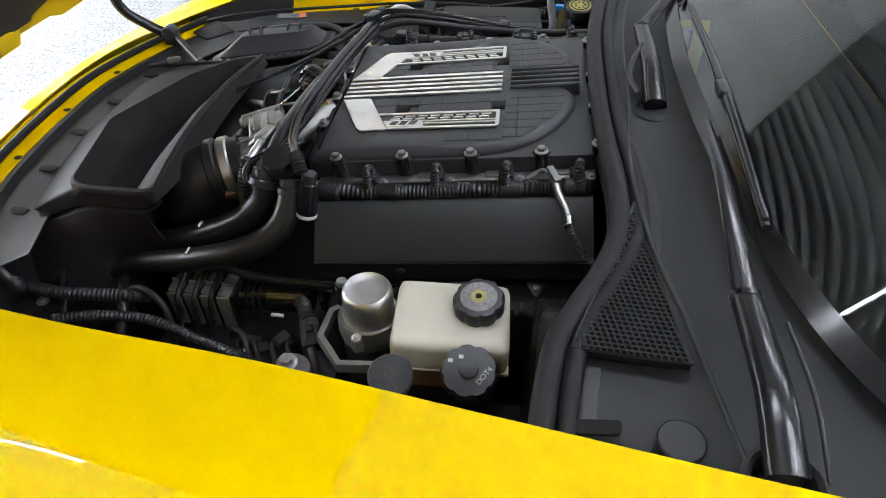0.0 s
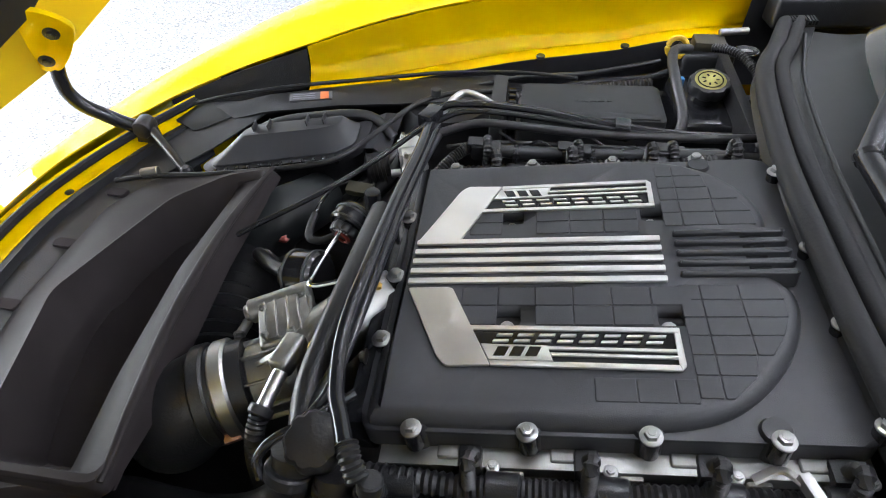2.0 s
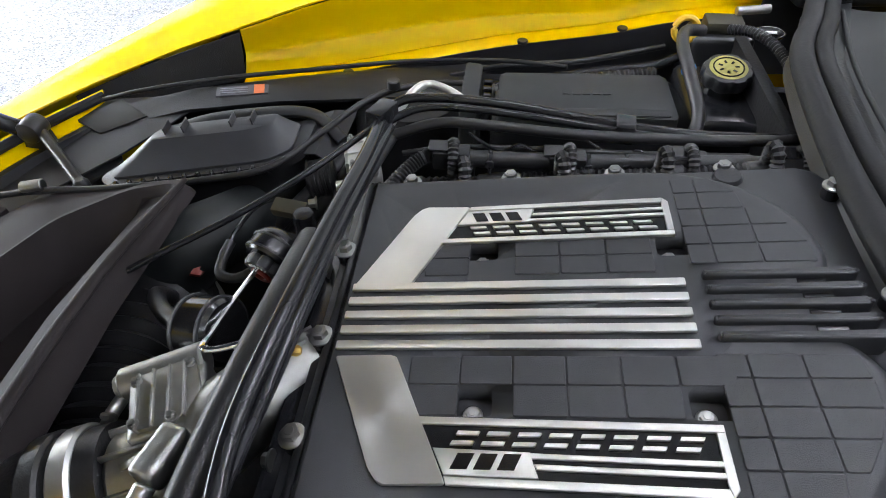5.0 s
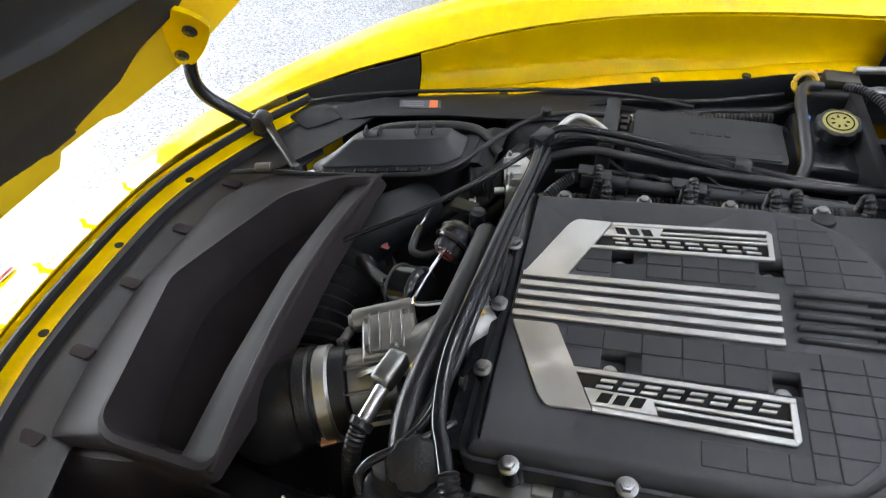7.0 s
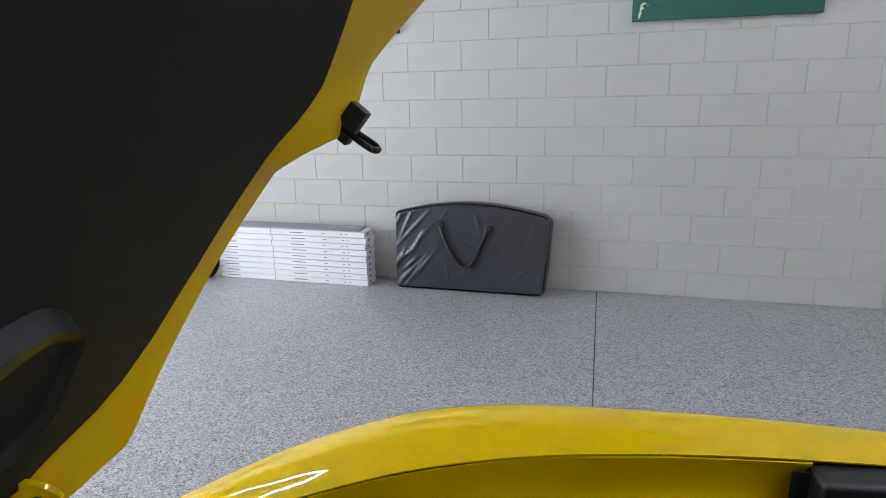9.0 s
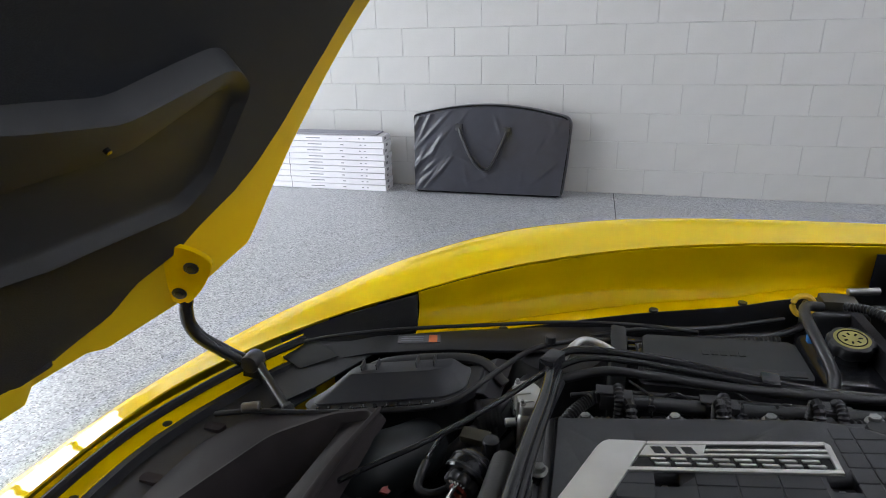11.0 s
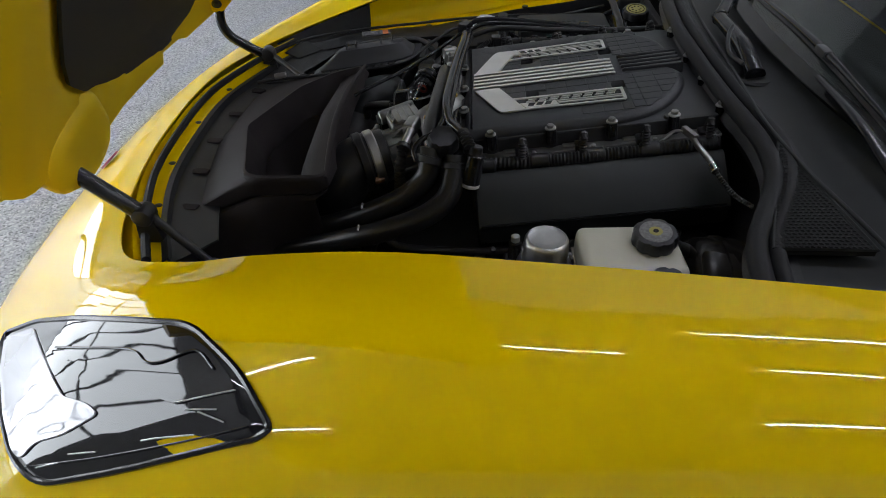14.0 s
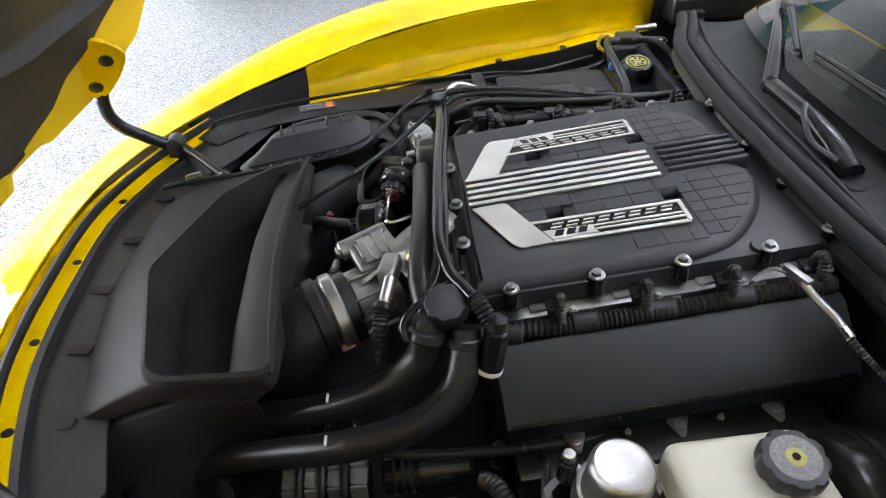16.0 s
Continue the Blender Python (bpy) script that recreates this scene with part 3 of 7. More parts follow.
for k in (6, 14, 22, 30, 38):
    p = rim[k] + (Vector((0.62, 0.89, 0.6)) - rim[k]).normalized() * 0.031 + Vector((0, 0, -0.0195))
    part("push_clip", lathe(B(), [(0.0095, 0), (0.009, 0.003), (0.005, 0.0045)], 16, Matrix.Translation(p)), BLACK, nose, "black push clip")
part("badge_shape", lathe(B(), [(0.028, 0), (0.026, 0.004), (0.01, 0.005)], 24, pose(-0.03, 0.86, 0.588, 0, -40, 0)), RED, nose, "small red and silver badge")

# hidden lower shell, tyres and floor pan that carry the car
pan = part("underbody", block(B(), -0.1, 3.9, 0.12, 1.66, 0.14, 0.22, 0.02), BLACK, car, "black underbody pan")
TAILX = [(1.80, 0.985, 0.815, 0.83), (2.05, 0.965, 0.80, 0.83), (2.45, 0.955, 0.80, 0.84), (2.75, 0.965, 0.80, 0.86), (3.05, 0.99, 0.79, 0.905), (3.35, 1.0, 0.77, 0.915), (3.65, 0.99, 0.75, 0.905), (3.95, 0.955, 0.73, 0.885), (4.12, 0.90, 0.70, 0.82), (4.18, 0.85, 0.66, 0.70)]
secs = []
for x, w, wt, zt in TAILX:
    half = curve([(x, w - 0.06, 0.16), (x, w - 0.01, 0.24), (x, w, 0.45), (x, w - 0.012, 0.62), (x, w - 0.045, zt - 0.07), (x, wt + 0.05, zt - 0.012), (x, wt, zt)], 3)
    secs.append([Vector((p.x, YC - p.y, p.z)) for p in half] + [Vector((p.x, YC + p.y, p.z)) for p in reversed(half)])
tail = B()
smooth_secs = [[] for _ in range((len(secs) - 1) * 4 + 1)]
for k in range(len(secs[0])):
    for n, p in enumerate(curve([sec[k] for sec in secs], 4)):
        smooth_secs[n].append(p)
rings(tail, smooth_secs)
rear = part("rear_body", tail, YELLOW, car, "yellow doors and rear body")
for sgn in (-1, 1):
    part("door_gap", tube(B(), [(1.93, YC + sgn * 0.976, 0.24), (1.90, YC + sgn * 0.975, 0.55), (1.98, YC + sgn * 0.925, 0.76)], 0.003, 6, 5), GLOSSBLACK, rear)
    part("door_gap", tube(B(), [(2.86, YC + sgn * 0.976, 0.28), (2.95, YC + sgn * 0.98, 0.55), (2.85, YC + sgn * 0.935, 0.78)], 0.003, 6, 5), GLOSSBLACK, rear)
    part("tail_lamp", prism(B(), rounded([(-0.09, -0.045), (0.07, -0.05), (0.09, 0.045), (-0.08, 0.05)], 0.02), -0.01, 0.006, pose(4.165, YC + sgn * 0.62, 0.71, 0, 80, 0) @ Matrix.Rotation(math.pi / 2, 4, "Z"), 0.003), RED, rear, "dark red tail lamp")
part("rear_grille", block(B(), 4.12, 4.19, YC - 0.5, YC + 0.5, 0.22, 0.40, 0.02), BLACK, rear, "black rear panel")
for wx in (0.58, 3.29):
    for wy, sgn in ((0.045, -1), (1.735, 1)):
        w = part("wheel", lathe(B(), [(0.235, -0.12), (0.32, -0.12), (0.338, -0.10), (0.34, -0.08), (0.34, 0.08), (0.338, 0.10), (0.32, 0.12), (0.235, 0.12)], 40, pose(wx, wy, 0.34, 90, 0, 0)), RUBBER, car, "black tyre")
        WM = pose(wx, wy + sgn * 0.06, 0.34, 90 * -sgn, 0, 0)
        part("rim", lathe(B(), [(0.238, -0.06), (0.24, 0.05), (0.232, 0.058), (0.222, 0.05), (0.215, -0.05)], 40, WM), GLOSSBLACK, w, "gloss black rim")
        for k in range(5):
            a = Matrix.Rotation(2 * math.pi * k / 5, 4, "Z")
            part("spoke", prism(B(), [(0.03, -0.03), (0.225, -0.022), (0.225, 0.022), (0.03, 0.03)], 0.012, 0.045, WM @ a, 0.006), GLOSSBLACK, w)
        part("hub", lathe(B(), [(0.05, 0.0), (0.05, 0.045), (0.03, 0.055), (0.01, 0.056)], 20, WM), GLOSSBLACK, w)

# ---- the headlight on the near side ----
from mathutils.bvhtree import BVHTree
_verts = [p for r in GRID for p in r]
_nc = len(GRID[0])
_faces = [(i * _nc + j, i * _nc + j + 1, (i + 1) * _nc + j + 1, (i + 1) * _nc + j) for i in range(len(GRID) - 1) for j in range(_nc - 1)]
SHELL = BVHTree.FromPolygons(_verts, _faces)


def on_shell(x, y, up=0.0):
    hit = SHELL.ray_cast(Vector((x, y, 2.0)), Vector((0, 0, -1)))
    if hit[0] is None:
        near = SHELL.find_nearest(Vector((x, y, 0.5)))
        return near[0] + Vector((0, 0, up))
    n = hit[1] if hit[1].z > 0 else -hit[1]
    return hit[0] + n * up


LENS = [(0.037, 0.323), (0.139, 0.288), (0.236, 0.235), (0.338, 0.189), (0.480, 0.139), (0.563, 0.063), (0.611, 0.000), (0.595, -0.006), (0.440, -0.003), (0.297, 0.013), (0.242, 0.050), (0.191, 0.110), (0.122, 0.194), (0.052, 0.287)]
INSERT = [(0.050, 0.306), (0.150, 0.268), (0.218, 0.195), (0.283, 0.125), (0.318, 0.091), (0.353, 0.080), (0.381, 0.060), (0.328, 0.052), (0.281, 0.056), (0.259, 0.045), (0.237, 0.061), (0.193, 0.113), (0.110, 0.216)]


def skin_piece(outline, up, r, levels):
    """A piece of any outline laid on the body's skin; levels: how far in, how far up."""
    o = rounded(outline, r, 4)
    c = Vector((sum(p[0] for p in o) / len(o), sum(p[1] for p in o) / len(o)))
    bm = B()
    rings(bm, [[on_shell(c.x + (x - c.x) * k, c.y + (y - c.y) * k, up + d) for x, y in o] for k, d in levels])
    return bm, [on_shell(x, y, up) for x, y in o]


FILL = tuple((k / 14, 0.0) for k in range(13, 0, -1))
lens_b, edge = skin_piece(LENS, 0.004, 0.03, ((1.0, -0.006), (1.0, -0.001), (0.985, 0.0)) + FILL)
lamp = part("headlight", lens_b, mat("headlight_lens", (0.010, 0.010, 0.012), 0.04, 0, 0.1, 10, 0, None, 0.02), car, "dark glossy headlight in a thin black surround")
part("headlight_rim", tube(B(), edge + [edge[0]], 0.004, 6, 0), GLOSSBLACK, lamp)
insert_b, _ = skin_piece(INSERT, 0.0062, 0.012, ((1.0, -0.001), (0.99, 0.0005)) + FILL)
part("front_insert", insert_b, mat("milky_lamp_insert", (0.36, 0.36, 0.42), 0.12, 0, 0.05, 8, coat=1.0), lamp, "milky white front insert")
for a, b in (((0.489, 0.046), (0.564, 0.043)), ((0.522, 0.031), (0.556, 0.015)), ((0.505, 0.036), (0.545, 0.028)), ((0.453, 0.019), (0.522, 0.010)), ((0.293, 0.030), (0.330, 0.026)), ((0.345, 0.030), (0.387, 0.023))):
    run = [on_shell(a[0] + (b[0] - a[0]) * t / 4, a[1] + (b[1] - a[1]) * t / 4, 0.0062) for t in range(5)]
    part("light_guide", tube(B(), run, 0.0009, 6, 0), STEEL, lamp, "thin bright light guide")
part("lamp_fold", tube(B(), [on_shell(x, y, 0.0055) for x, y in ((0.255, 0.180), (0.31, 0.158), (0.40, 0.128), (0.43, 0.105), (0.455, 0.098), (0.50, 0.10), (0.53, 0.072))], 0.0016, 6, 4), SATIN, lamp, "curved fold inside the lamp")
part("lamp_fold", tube(B(), [on_shell(x, y, 0.0055) for x, y in ((0.27, 0.036), (0.40, 0.016), (0.52, 0.006), (0.585, 0.006))], 0.0012, 6, 4), SATIN, lamp, "curved fold inside the lamp")

# ---- the open hood ----
HIN, FOOT = Vector((0.22, 0, 0.64)), Vector((HOOD_X, 0, HOOD_Z))
HEDGE = [(0.215, 0.42, 0.637), (0.235, 0.495, 0.645), (0.29, 0.55, 0.665), (0.40, 0.572, 0.70), (0.52, 0.605, 0.738), (0.69, 0.652, 0.782), (0.90, 0.698, 0.813), (1.12, 0.732, 0.828), (1.26, 0.752, 0.829), (1.33, 0.70, 0.829)]
hs = curve(HEDGE, 4)
TURN_H = Matrix.Rotation(-radians(HOOD_A), 4, "Y")


def hood_point(i, b, drop=0.0):
    """A point of the open hood: station i along it, b from -1 to 1 across it, drop below its inner face."""
    p = hs[i]
    bulge = 0.07 * (1 - b * b) * min(1, i / 8)
    q = Vector((p.x + 0.10 * (b * b - 1) * max(0, 1 - i / 8) , 0, p.z + bulge - drop))
    q = TURN_H @ (q - HIN) + FOOT
    w = p.y * (1.17 if b < 0 else 1.0) + (HOOD_FLARE * max(0.0, min(1.0, (p.x - 0.93) / 0.07)) if b > 0 else 0.0)
    return Vector((q.x, YC + HOOD_Y + b * w, q.z))


def ramp(x, table):
    """Linear table look-up."""
    for (a, u), (b, v) in zip(table, table[1:]):
        if x <= b:
            return u + (v - u) * max(0.0, (x - a) / (b - a))
    return table[-1][1]


def hp(i, b, drop):
    i0 = min(int(i), len(hs) - 2)
    return hood_point(i0, b, drop).lerp(hood_point(i0 + 1, b, drop), i - i0)


HOOD_LO = [(-1.0, 10.0), (-0.83, 7.4), (-0.74, 6.2), (-0.62, 3.6), (-0.42, 4.0), (-0.25, 4.3), (0.38, 4.0), (0.46, 3.3), (0.80, 3.3), (0.90, 5.0), (1.0, 7.5)]
HOOD_NEAR = [(10.0, 1.0), (14.25, 0.983), (18.9, 0.948), (23.5, 0.912), (36.0, 0.84)]
LIN_NEAR = [(5.9, 0.20), (5.95, -0.02), (6.35, -0.165), (7.5, -0.34), (8.6, -0.46), (10.7, -0.572), (12.4, -0.605), (17.0, -0.612), (17.7, -0.595), (20.4, -0.572), (23.0, -0.555), (33.0, -0.42)]
LIN_FAR = [(5.9, 0.22), (6.7, 0.40), (7.9, 0.48), (9.3, 0.605), (10.4, 0.65), (12.5, 0.765), (14.2, 0.82), (16.5, 0.86), (19.5, 0.885), (25.0, 0.885), (33.0, 0.60)]


def step(x, a, b):
    t = max(0.0, min(1.0, (x - a) / (b - a)))
    return t * t * (3 - 2 * t)


def frame_relief(i, b):
    """Raised inner frame of the hood along its near side, with a ledge across it."""
    edge = -ramp(i, HOOD_NEAR)
    rim_b = ramp(i, LIN_NEAR)
    return step(b, edge + 0.10, edge + 0.17) * step(rim_b - b, 0.02, 0.08) * (0.007 + 0.010 * step(-i, -17.6, -16.8))


hrows = []
for k in range(49):
    row = []
    for j in range(81):
        c = -1 + 2 * j / 80
        i = ramp(c, HOOD_LO) + (36.0 - ramp(c, HOOD_LO)) * (k / 48)
        b = c * ramp(i, HOOD_NEAR) if c < 0 else c
        row.append(hp(i, b, frame_relief(i, b)))
    hrows.append(row)
hood = part("hood", sheet(B(), hrows, 0.018), UNDER, car, "open yellow hood seen from below")
lrows = []
for k in range(61):
    i = 5.9 + (33.0 - 5.9) * (k / 60) ** 1.6
    a, c = ramp(i, LIN_NEAR), ramp(i, LIN_FAR)
    lrows.append([hp(i, a + (c - a) * j / 24, 0.027 + 0.005 * math.sin(math.pi * j / 24)) for j in range(25)])
liner = part("hood_liner", sheet(B(), lrows, 0.006), LINER, hood, "black felt liner under the hood")
# rounded pod at the near front corner of the hood
POD = [(8.6, -0.46), (6.4, -0.375), (4.6, -0.385), (3.4, -0.47), (2.9, -0.59), (3.5, -0.70), (5.6, -0.77), (8.4, -0.70)]
pod_c = (5.6, -0.56)
pod_out = [(p.x, p.y) for p in curve([(i, b, 0) for i, b in POD], 4, True)]
pod = B()
rings(pod, [[hp(max(0.0, pod_c[0] + (i - pod_c[0]) * k), pod_c[1] + (b - pod_c[1]) * k, d) for i, b in pod_out] for k, d in ((1.0, -0.004), (1.0, 0.020), (0.98, 0.036), (0.92, 0.046), (0.80, 0.052), (0.5, 0.055), (0.1, 0.056))])
part("corner_pod", pod, UNDER, hood, "rounded yellow corner of the inner frame")


def scoop():
    """A raised vent duct on the liner: an upper slope, a sunken face and a dark tube as the shade of the slot under it.
    """
    bm = B()
    low = soft_line([(i, b * 12, 0) for i, b in SCOOP], 0.5, 4)
    high = soft_line([(i, b * 12, 0) for i, b in SCOOP_TOP], 0.4, 4)
    c = sum(high, Vector()) / len(high)
    at = lambda p, d: hp(p.x, p.y / 12, 0.026 + (d - 0.026) * (0.10 + 0.90 * step(p.y / 12, -0.46, 0.10)))
    loops = [[at(c + (p - c) * 1.02, 0.022) for p in low], [at(p, 0.068) for p in low], [at(p.lerp(q, 0.06), 0.074) for p, q in zip(low, high)], [at(p.lerp(q, 0.5), 0.070) for p, q in zip(low, high)], [at(q, 0.060) for q in high],
             [at(c + (q - c) * 0.97, 0.058) for q in high], [at(c + (q - c) * 0.90, 0.055) for q in high], [at(c + (q - c) * 0.5, 0.053) for q in high], [at(c + (q - c) * 0.05, 0.053) for q in high]]
    rings(bm, loops, True, False)
    bm.faces.new([v for v in bm.verts][-len(low):])
    duct = part("vent_duct", bm, DUCTM, hood, "grey-black plastic vent duct on the hood liner")
    # dark tube painted as shade below the duct's lower edge
    part("vent_slot", tube(B(), [hp(i, b, 0.045) for i, b in ((13.4, 0.40), (12.9, 0.14), (12.8, -0.12), (12.9, -0.22))], 0.009, 10, 6, flat=0.6), DASH, duct, "near-black tube standing in for the shaded undercut of the duct")
    part("vent_bolt", rod(B(), hp(12.7, -0.20, 0.030), hp(12.7, -0.20, 0.040), 0.005, 10), STEEL, duct, "bright bolt")
    part("slot_edge", tube(B(), [hp(12.75, 0.06, 0.046), hp(12.55, -0.02, 0.042), hp(12.5, -0.10, 0.038)], 0.0022, 8, 5, flat=0.6), STEEL, duct, "bright edge of the slot")
    part("duct_hole", rod(B(), hp(17.2, 0.16, 0.060), hp(17.2, 0.16, 0.073), 0.004, 10), GLOSSBLACK, duct)


scoop()
# deep yellow corner of the hood's inner frame, with the latch
crow = []
for k in range(33):
    i = 21.5 + 14.0 * k / 32
    D = ramp(i, CORNER)
    crow.append([hp(i, 0.86, 0.018), hp(i, 0.92, 0.018 + D * 0.55), hp(i, 0.955, 0.018 + D * 0.92), hp(i, 0.975, 0.018 + D), hp(i, 0.995, 0.014 + D * 0.9), hp(i, 1.0, 0.01)])
part("hood_corner", sheet(B(), crow, 0.003), UNDER, hood, "deep yellow corner of the inner frame")

# hinge arms
def hinge_arm(side):
    far = side > 0
    pv = Vector((0.258, 1.276, 0.672)) if far else Vector((0.246, 0.487, 0.708))
    h = thing("hood_hinge", "black steel gooseneck hinge arm between hood and bay", "hinge", "hood hinges")
    neck = [(0.161, 1.252, 0.806), (0.158, 1.249, 0.785), (0.161, 1.247, 0.758), (0.176, 1.250, 0.731), (0.205, 1.259, 0.706), (0.232, 1.268, 0.685), pv] if far else [(0.098, 0.466, 0.868), (0.122, 0.470, 0.844), (0.143, 0.474, 0.822), (0.160, 0.478, 0.804), (0.180, 0.480, 0.783), (0.204, 0.482, 0.757), (0.228, 0.484, 0.731), pv]
    part("arm", tube(B(), neck, 0.0125 if far else 0.0145, 12, 6), SATIN, h, "bent black arm")
    part("bracket", prism(B(), rounded([(-0.020, -0.050), (0.024, -0.050), (0.016, 0.0), (0.0, 0.012), (-0.014, 0.0)], 0.008, 4), -0.012, 0.012, Matrix.Translation(pv) @ Matrix.Rotation(math.pi / 2, 4, "X"), 0.003), BLACK, h, "black pivot bracket")
    part("pivot", lathe(B(), [(0.006, -0.020), (0.011, -0.0195), (0.0125, -0.017), (0.0165, -0.016), (0.018, -0.013), (0.018, 0.013), (0.0165, 0.016), (0.011, 0.018), (0.005, 0.0182)], 28, Matrix.Translation(pv + Vector((0, 0, 0.004))) @ Matrix.Rotation(math.pi / 2, 4, "X")), BLACK, h, "round black pivot boss")
    foot = Vector((0.366, 1.19, 0.642)) if far else Vector((0.356, 0.458, 0.62))
    part("gas_strut", rod(B(), pv + Vector((0.01, 0, 0)), foot, 0.0078), RUBBER, h, "black gas strut")
    part("ball_joint", lathe(B(), [(0.006, -0.014), (0.011, -0.008), (0.012, 0), (0.011, 0.008), (0.006, 0.014)], 12, Matrix.Translation(foot)), BLACK, h)
    return h


hinge_arm(1)
hinge_arm(-1)
# mounting ear of the hood with its two bolts
ex = Vector((0.043, -0.01, 0.059)).normalized()
EARN = Vector((0.3, -0.9, -0.3))
EARN = (EARN - ex * EARN.dot(ex)).normalized()
ey = EARN.cross(ex).normalized()
EM = Matrix(((ex.x, ey.x, EARN.x, 0.164), (ex.y, ey.y, EARN.y, 1.232), (ex.z, ey.z, EARN.z, 0.824), (0, 0, 0, 1)))
ear_b = B()
prism(ear_b, rounded(EAR, 0.022, 5), -0.010, 0.0, EM, 0.003)
part("hinge_ear", ear_b, YELLOW, hood, "yellow mounting ear")
for k in (0.0, 0.066):
    part("bolt", bolt_mesh(B(), 0.008, 0.005, 0.0125, EM @ Matrix.Translation((k, 0.0, 0.0))), BLACK, hood, "black flanged bolt")
lt = hp(25.3, 0.98, 0.066)
latch = part("latch_striker", block(B(), -0.022, 0.05, -0.014, 0.014, -0.022, 0.016, 0.005, m=Matrix.Translation(lt) @ Matrix.Rotation(-radians(50), 4, "Y")), BLACK, hood, "black latch bracket")
part("striker_loop", tube(B(), [lt + Vector((0.0, -0.01, 0.0)), lt + Vector((0.05, -0.01, -0.035)), lt + Vector((0.055, 0.012, -0.035)), lt + Vector((0.005, 0.012, 0.0))], 0.006, 8, 4), SATIN, latch)

# ---- engine ----
ENG = pose(0.80, YC, 0.762, 0, -7.4, 0)
engine = thing("engine", "supercharged V8 engine with ribbed black cover", "engine")


def loc(x, y, z=0.0):
    return ENG @ Vector((x, y, z))


DARKCAST = mat("dark_cast_metal", (0.06, 0.06, 0.06), 0.5, 0.6, 0.35, 60, 0.4, 200)
part("engine_block", block(B(), 0.0, 0.46, -0.26, 0.26, -0.55, -0.06, 0.03, m=ENG), DARKCAST, engine, "dark cast engine block")
def inset(outline, d):
    """An outline moved inwards by d along its own normals."""
    out, n = [], len(outline)
    for i in range(n):
        a, b = Vector(outline[i - 1]), Vector(outline[(i + 1) % n])
        t = (b - a).normalized()
        out.append((outline[i][0] - t.y * d, outline[i][1] + t.x * d))
    return out


flange = rounded([(-0.008, -0.2115), (0.474, -0.2115), (0.486, -0.1), (0.486, 0.1), (0.474, 0.2115), (-0.008, 0.2115)], 0.02, 4)
part("supercharger_lid", prism(B(), flange, -0.047, -0.0165, ENG, 0.005, seg=3), COVER, engine, "black supercharger lid flange")
# raised deck: square in front, two round lobes behind with a notch for the fins
REAR = [(0.20, -0.207, 0), (0.265, -0.2065, 0), (0.318, -0.200, 0), (0.357, -0.185, 0), (0.392, -0.156, 0), (0.420, -0.120, 0), (0.439, -0.078, 0), (0.443, -0.046, 0), (0.434, -0.026, 0), (0.424, -0.010, 0), (0.424, 0.040, 0), (0.432, 0.056, 0), (0.440, 0.078, 0), (0.436, 0.112, 0), (0.418, 0.146, 0), (0.390, 0.175, 0), (0.352, 0.195, 0), (0.30, 0.206, 0), (0.20, 0.207, 0)]
OUT = [(p.x, p.y) for p in curve(REAR, 5)] + [(0.1, 0.207), (0.012, 0.207), (0.004, 0.2055), (0.0, 0.198), (0.0, 0.1), (0.0, 0.0), (0.0, -0.1), (0.0, -0.198), (0.004, -0.2055), (0.012, -0.207), (0.1, -0.207)]
dome = B()
rings(dome, [[loc(x, y, z) for x, y in inset(OUT, d)] for d, z in ((0.0, -0.030), (0.0, -0.0135), (0.0016, -0.0095), (0.005, -0.0055), (0.009, -0.0022), (0.013, -0.0004), (0.0165, 0.0))])
top = part("engine_cover", dome, COVER, engine, "textured black plastic engine cover")


# raised tiles of the cover
def tile(x0, x1, xa, xb, ya, yb, g=0.0004):
    part("tile", prism(B(), rounded([(x0 + g, ya + g), (xa - g, ya + g), (xb - g, yb - g), (x1 + g, yb - g)], 0.002, 2), -0.001, 0.0011, ENG, 0.0007, seg=1), COVER, top)


def tiles():
    xs = [0.085 + 0.0415 * k for k in range(7)]
    for y0, y1 in ((0.053, 0.098), (-0.091, -0.036)):
        for i, x in enumerate(xs[:-1]):
            w = (y1 - y0) / 2
            for j in range(2):
                if any(abs(x + 0.02 - u) < 0.034 and abs(y0 + (j + 0.5) * w - v) < 0.024 for u in (0.139, 0.311) for v in (0.085, -0.079)):
                    continue
                tile(x, x, x + 0.0415, x + 0.0415, y0 + j * w, y0 + (j + 1) * w)


tiles()


def lobe_end(y):
    """Where the flat top of a rear lobe ends."""
    e = abs(y - 0.004)
    return 0.426 - 0.002 * (e < 0.05) - 0.9 * max(0.0, e - 0.075) ** 1.55 * 2.6


# shingle-like tiles of the rounded rear part
for rows_y in ((-0.178, -0.152, -0.128, -0.104, -0.080, -0.056, -0.034), (0.062, 0.086, 0.110, 0.134, 0.158, 0.180)):
    for ya, yb in zip(rows_y, rows_y[1:]):
        for x0, x1 in ((0.322, 0.344), (0.344, 0.383), (0.383, 0.43)):
            xa, xb = min(x1, lobe_end(ya)), min(x1, lobe_end(yb))
            if min(xa, xb) - x0 > 0.004:
                tile(x0, x0, xa, xb, ya, yb)
for x0, x1 in ((0.226, 0.266), (0.266, 0.302), (0.302, 0.322)):
    tile(x0, x0, x1, x1, -0.184, -0.156)
for k in range(5):
    y = -0.0195 + k * 0.0165
    part("cooling_fin", prism(B(), rounded([(0.328, y - 0.0036), (0.447, y - 0.0036), (0.452, y), (0.447, y + 0.0036), (0.328, y + 0.0036)], 0.002, 2), -0.03, 0.0062, ENG, 0.003, seg=2), COVER, top, "raised black fin")
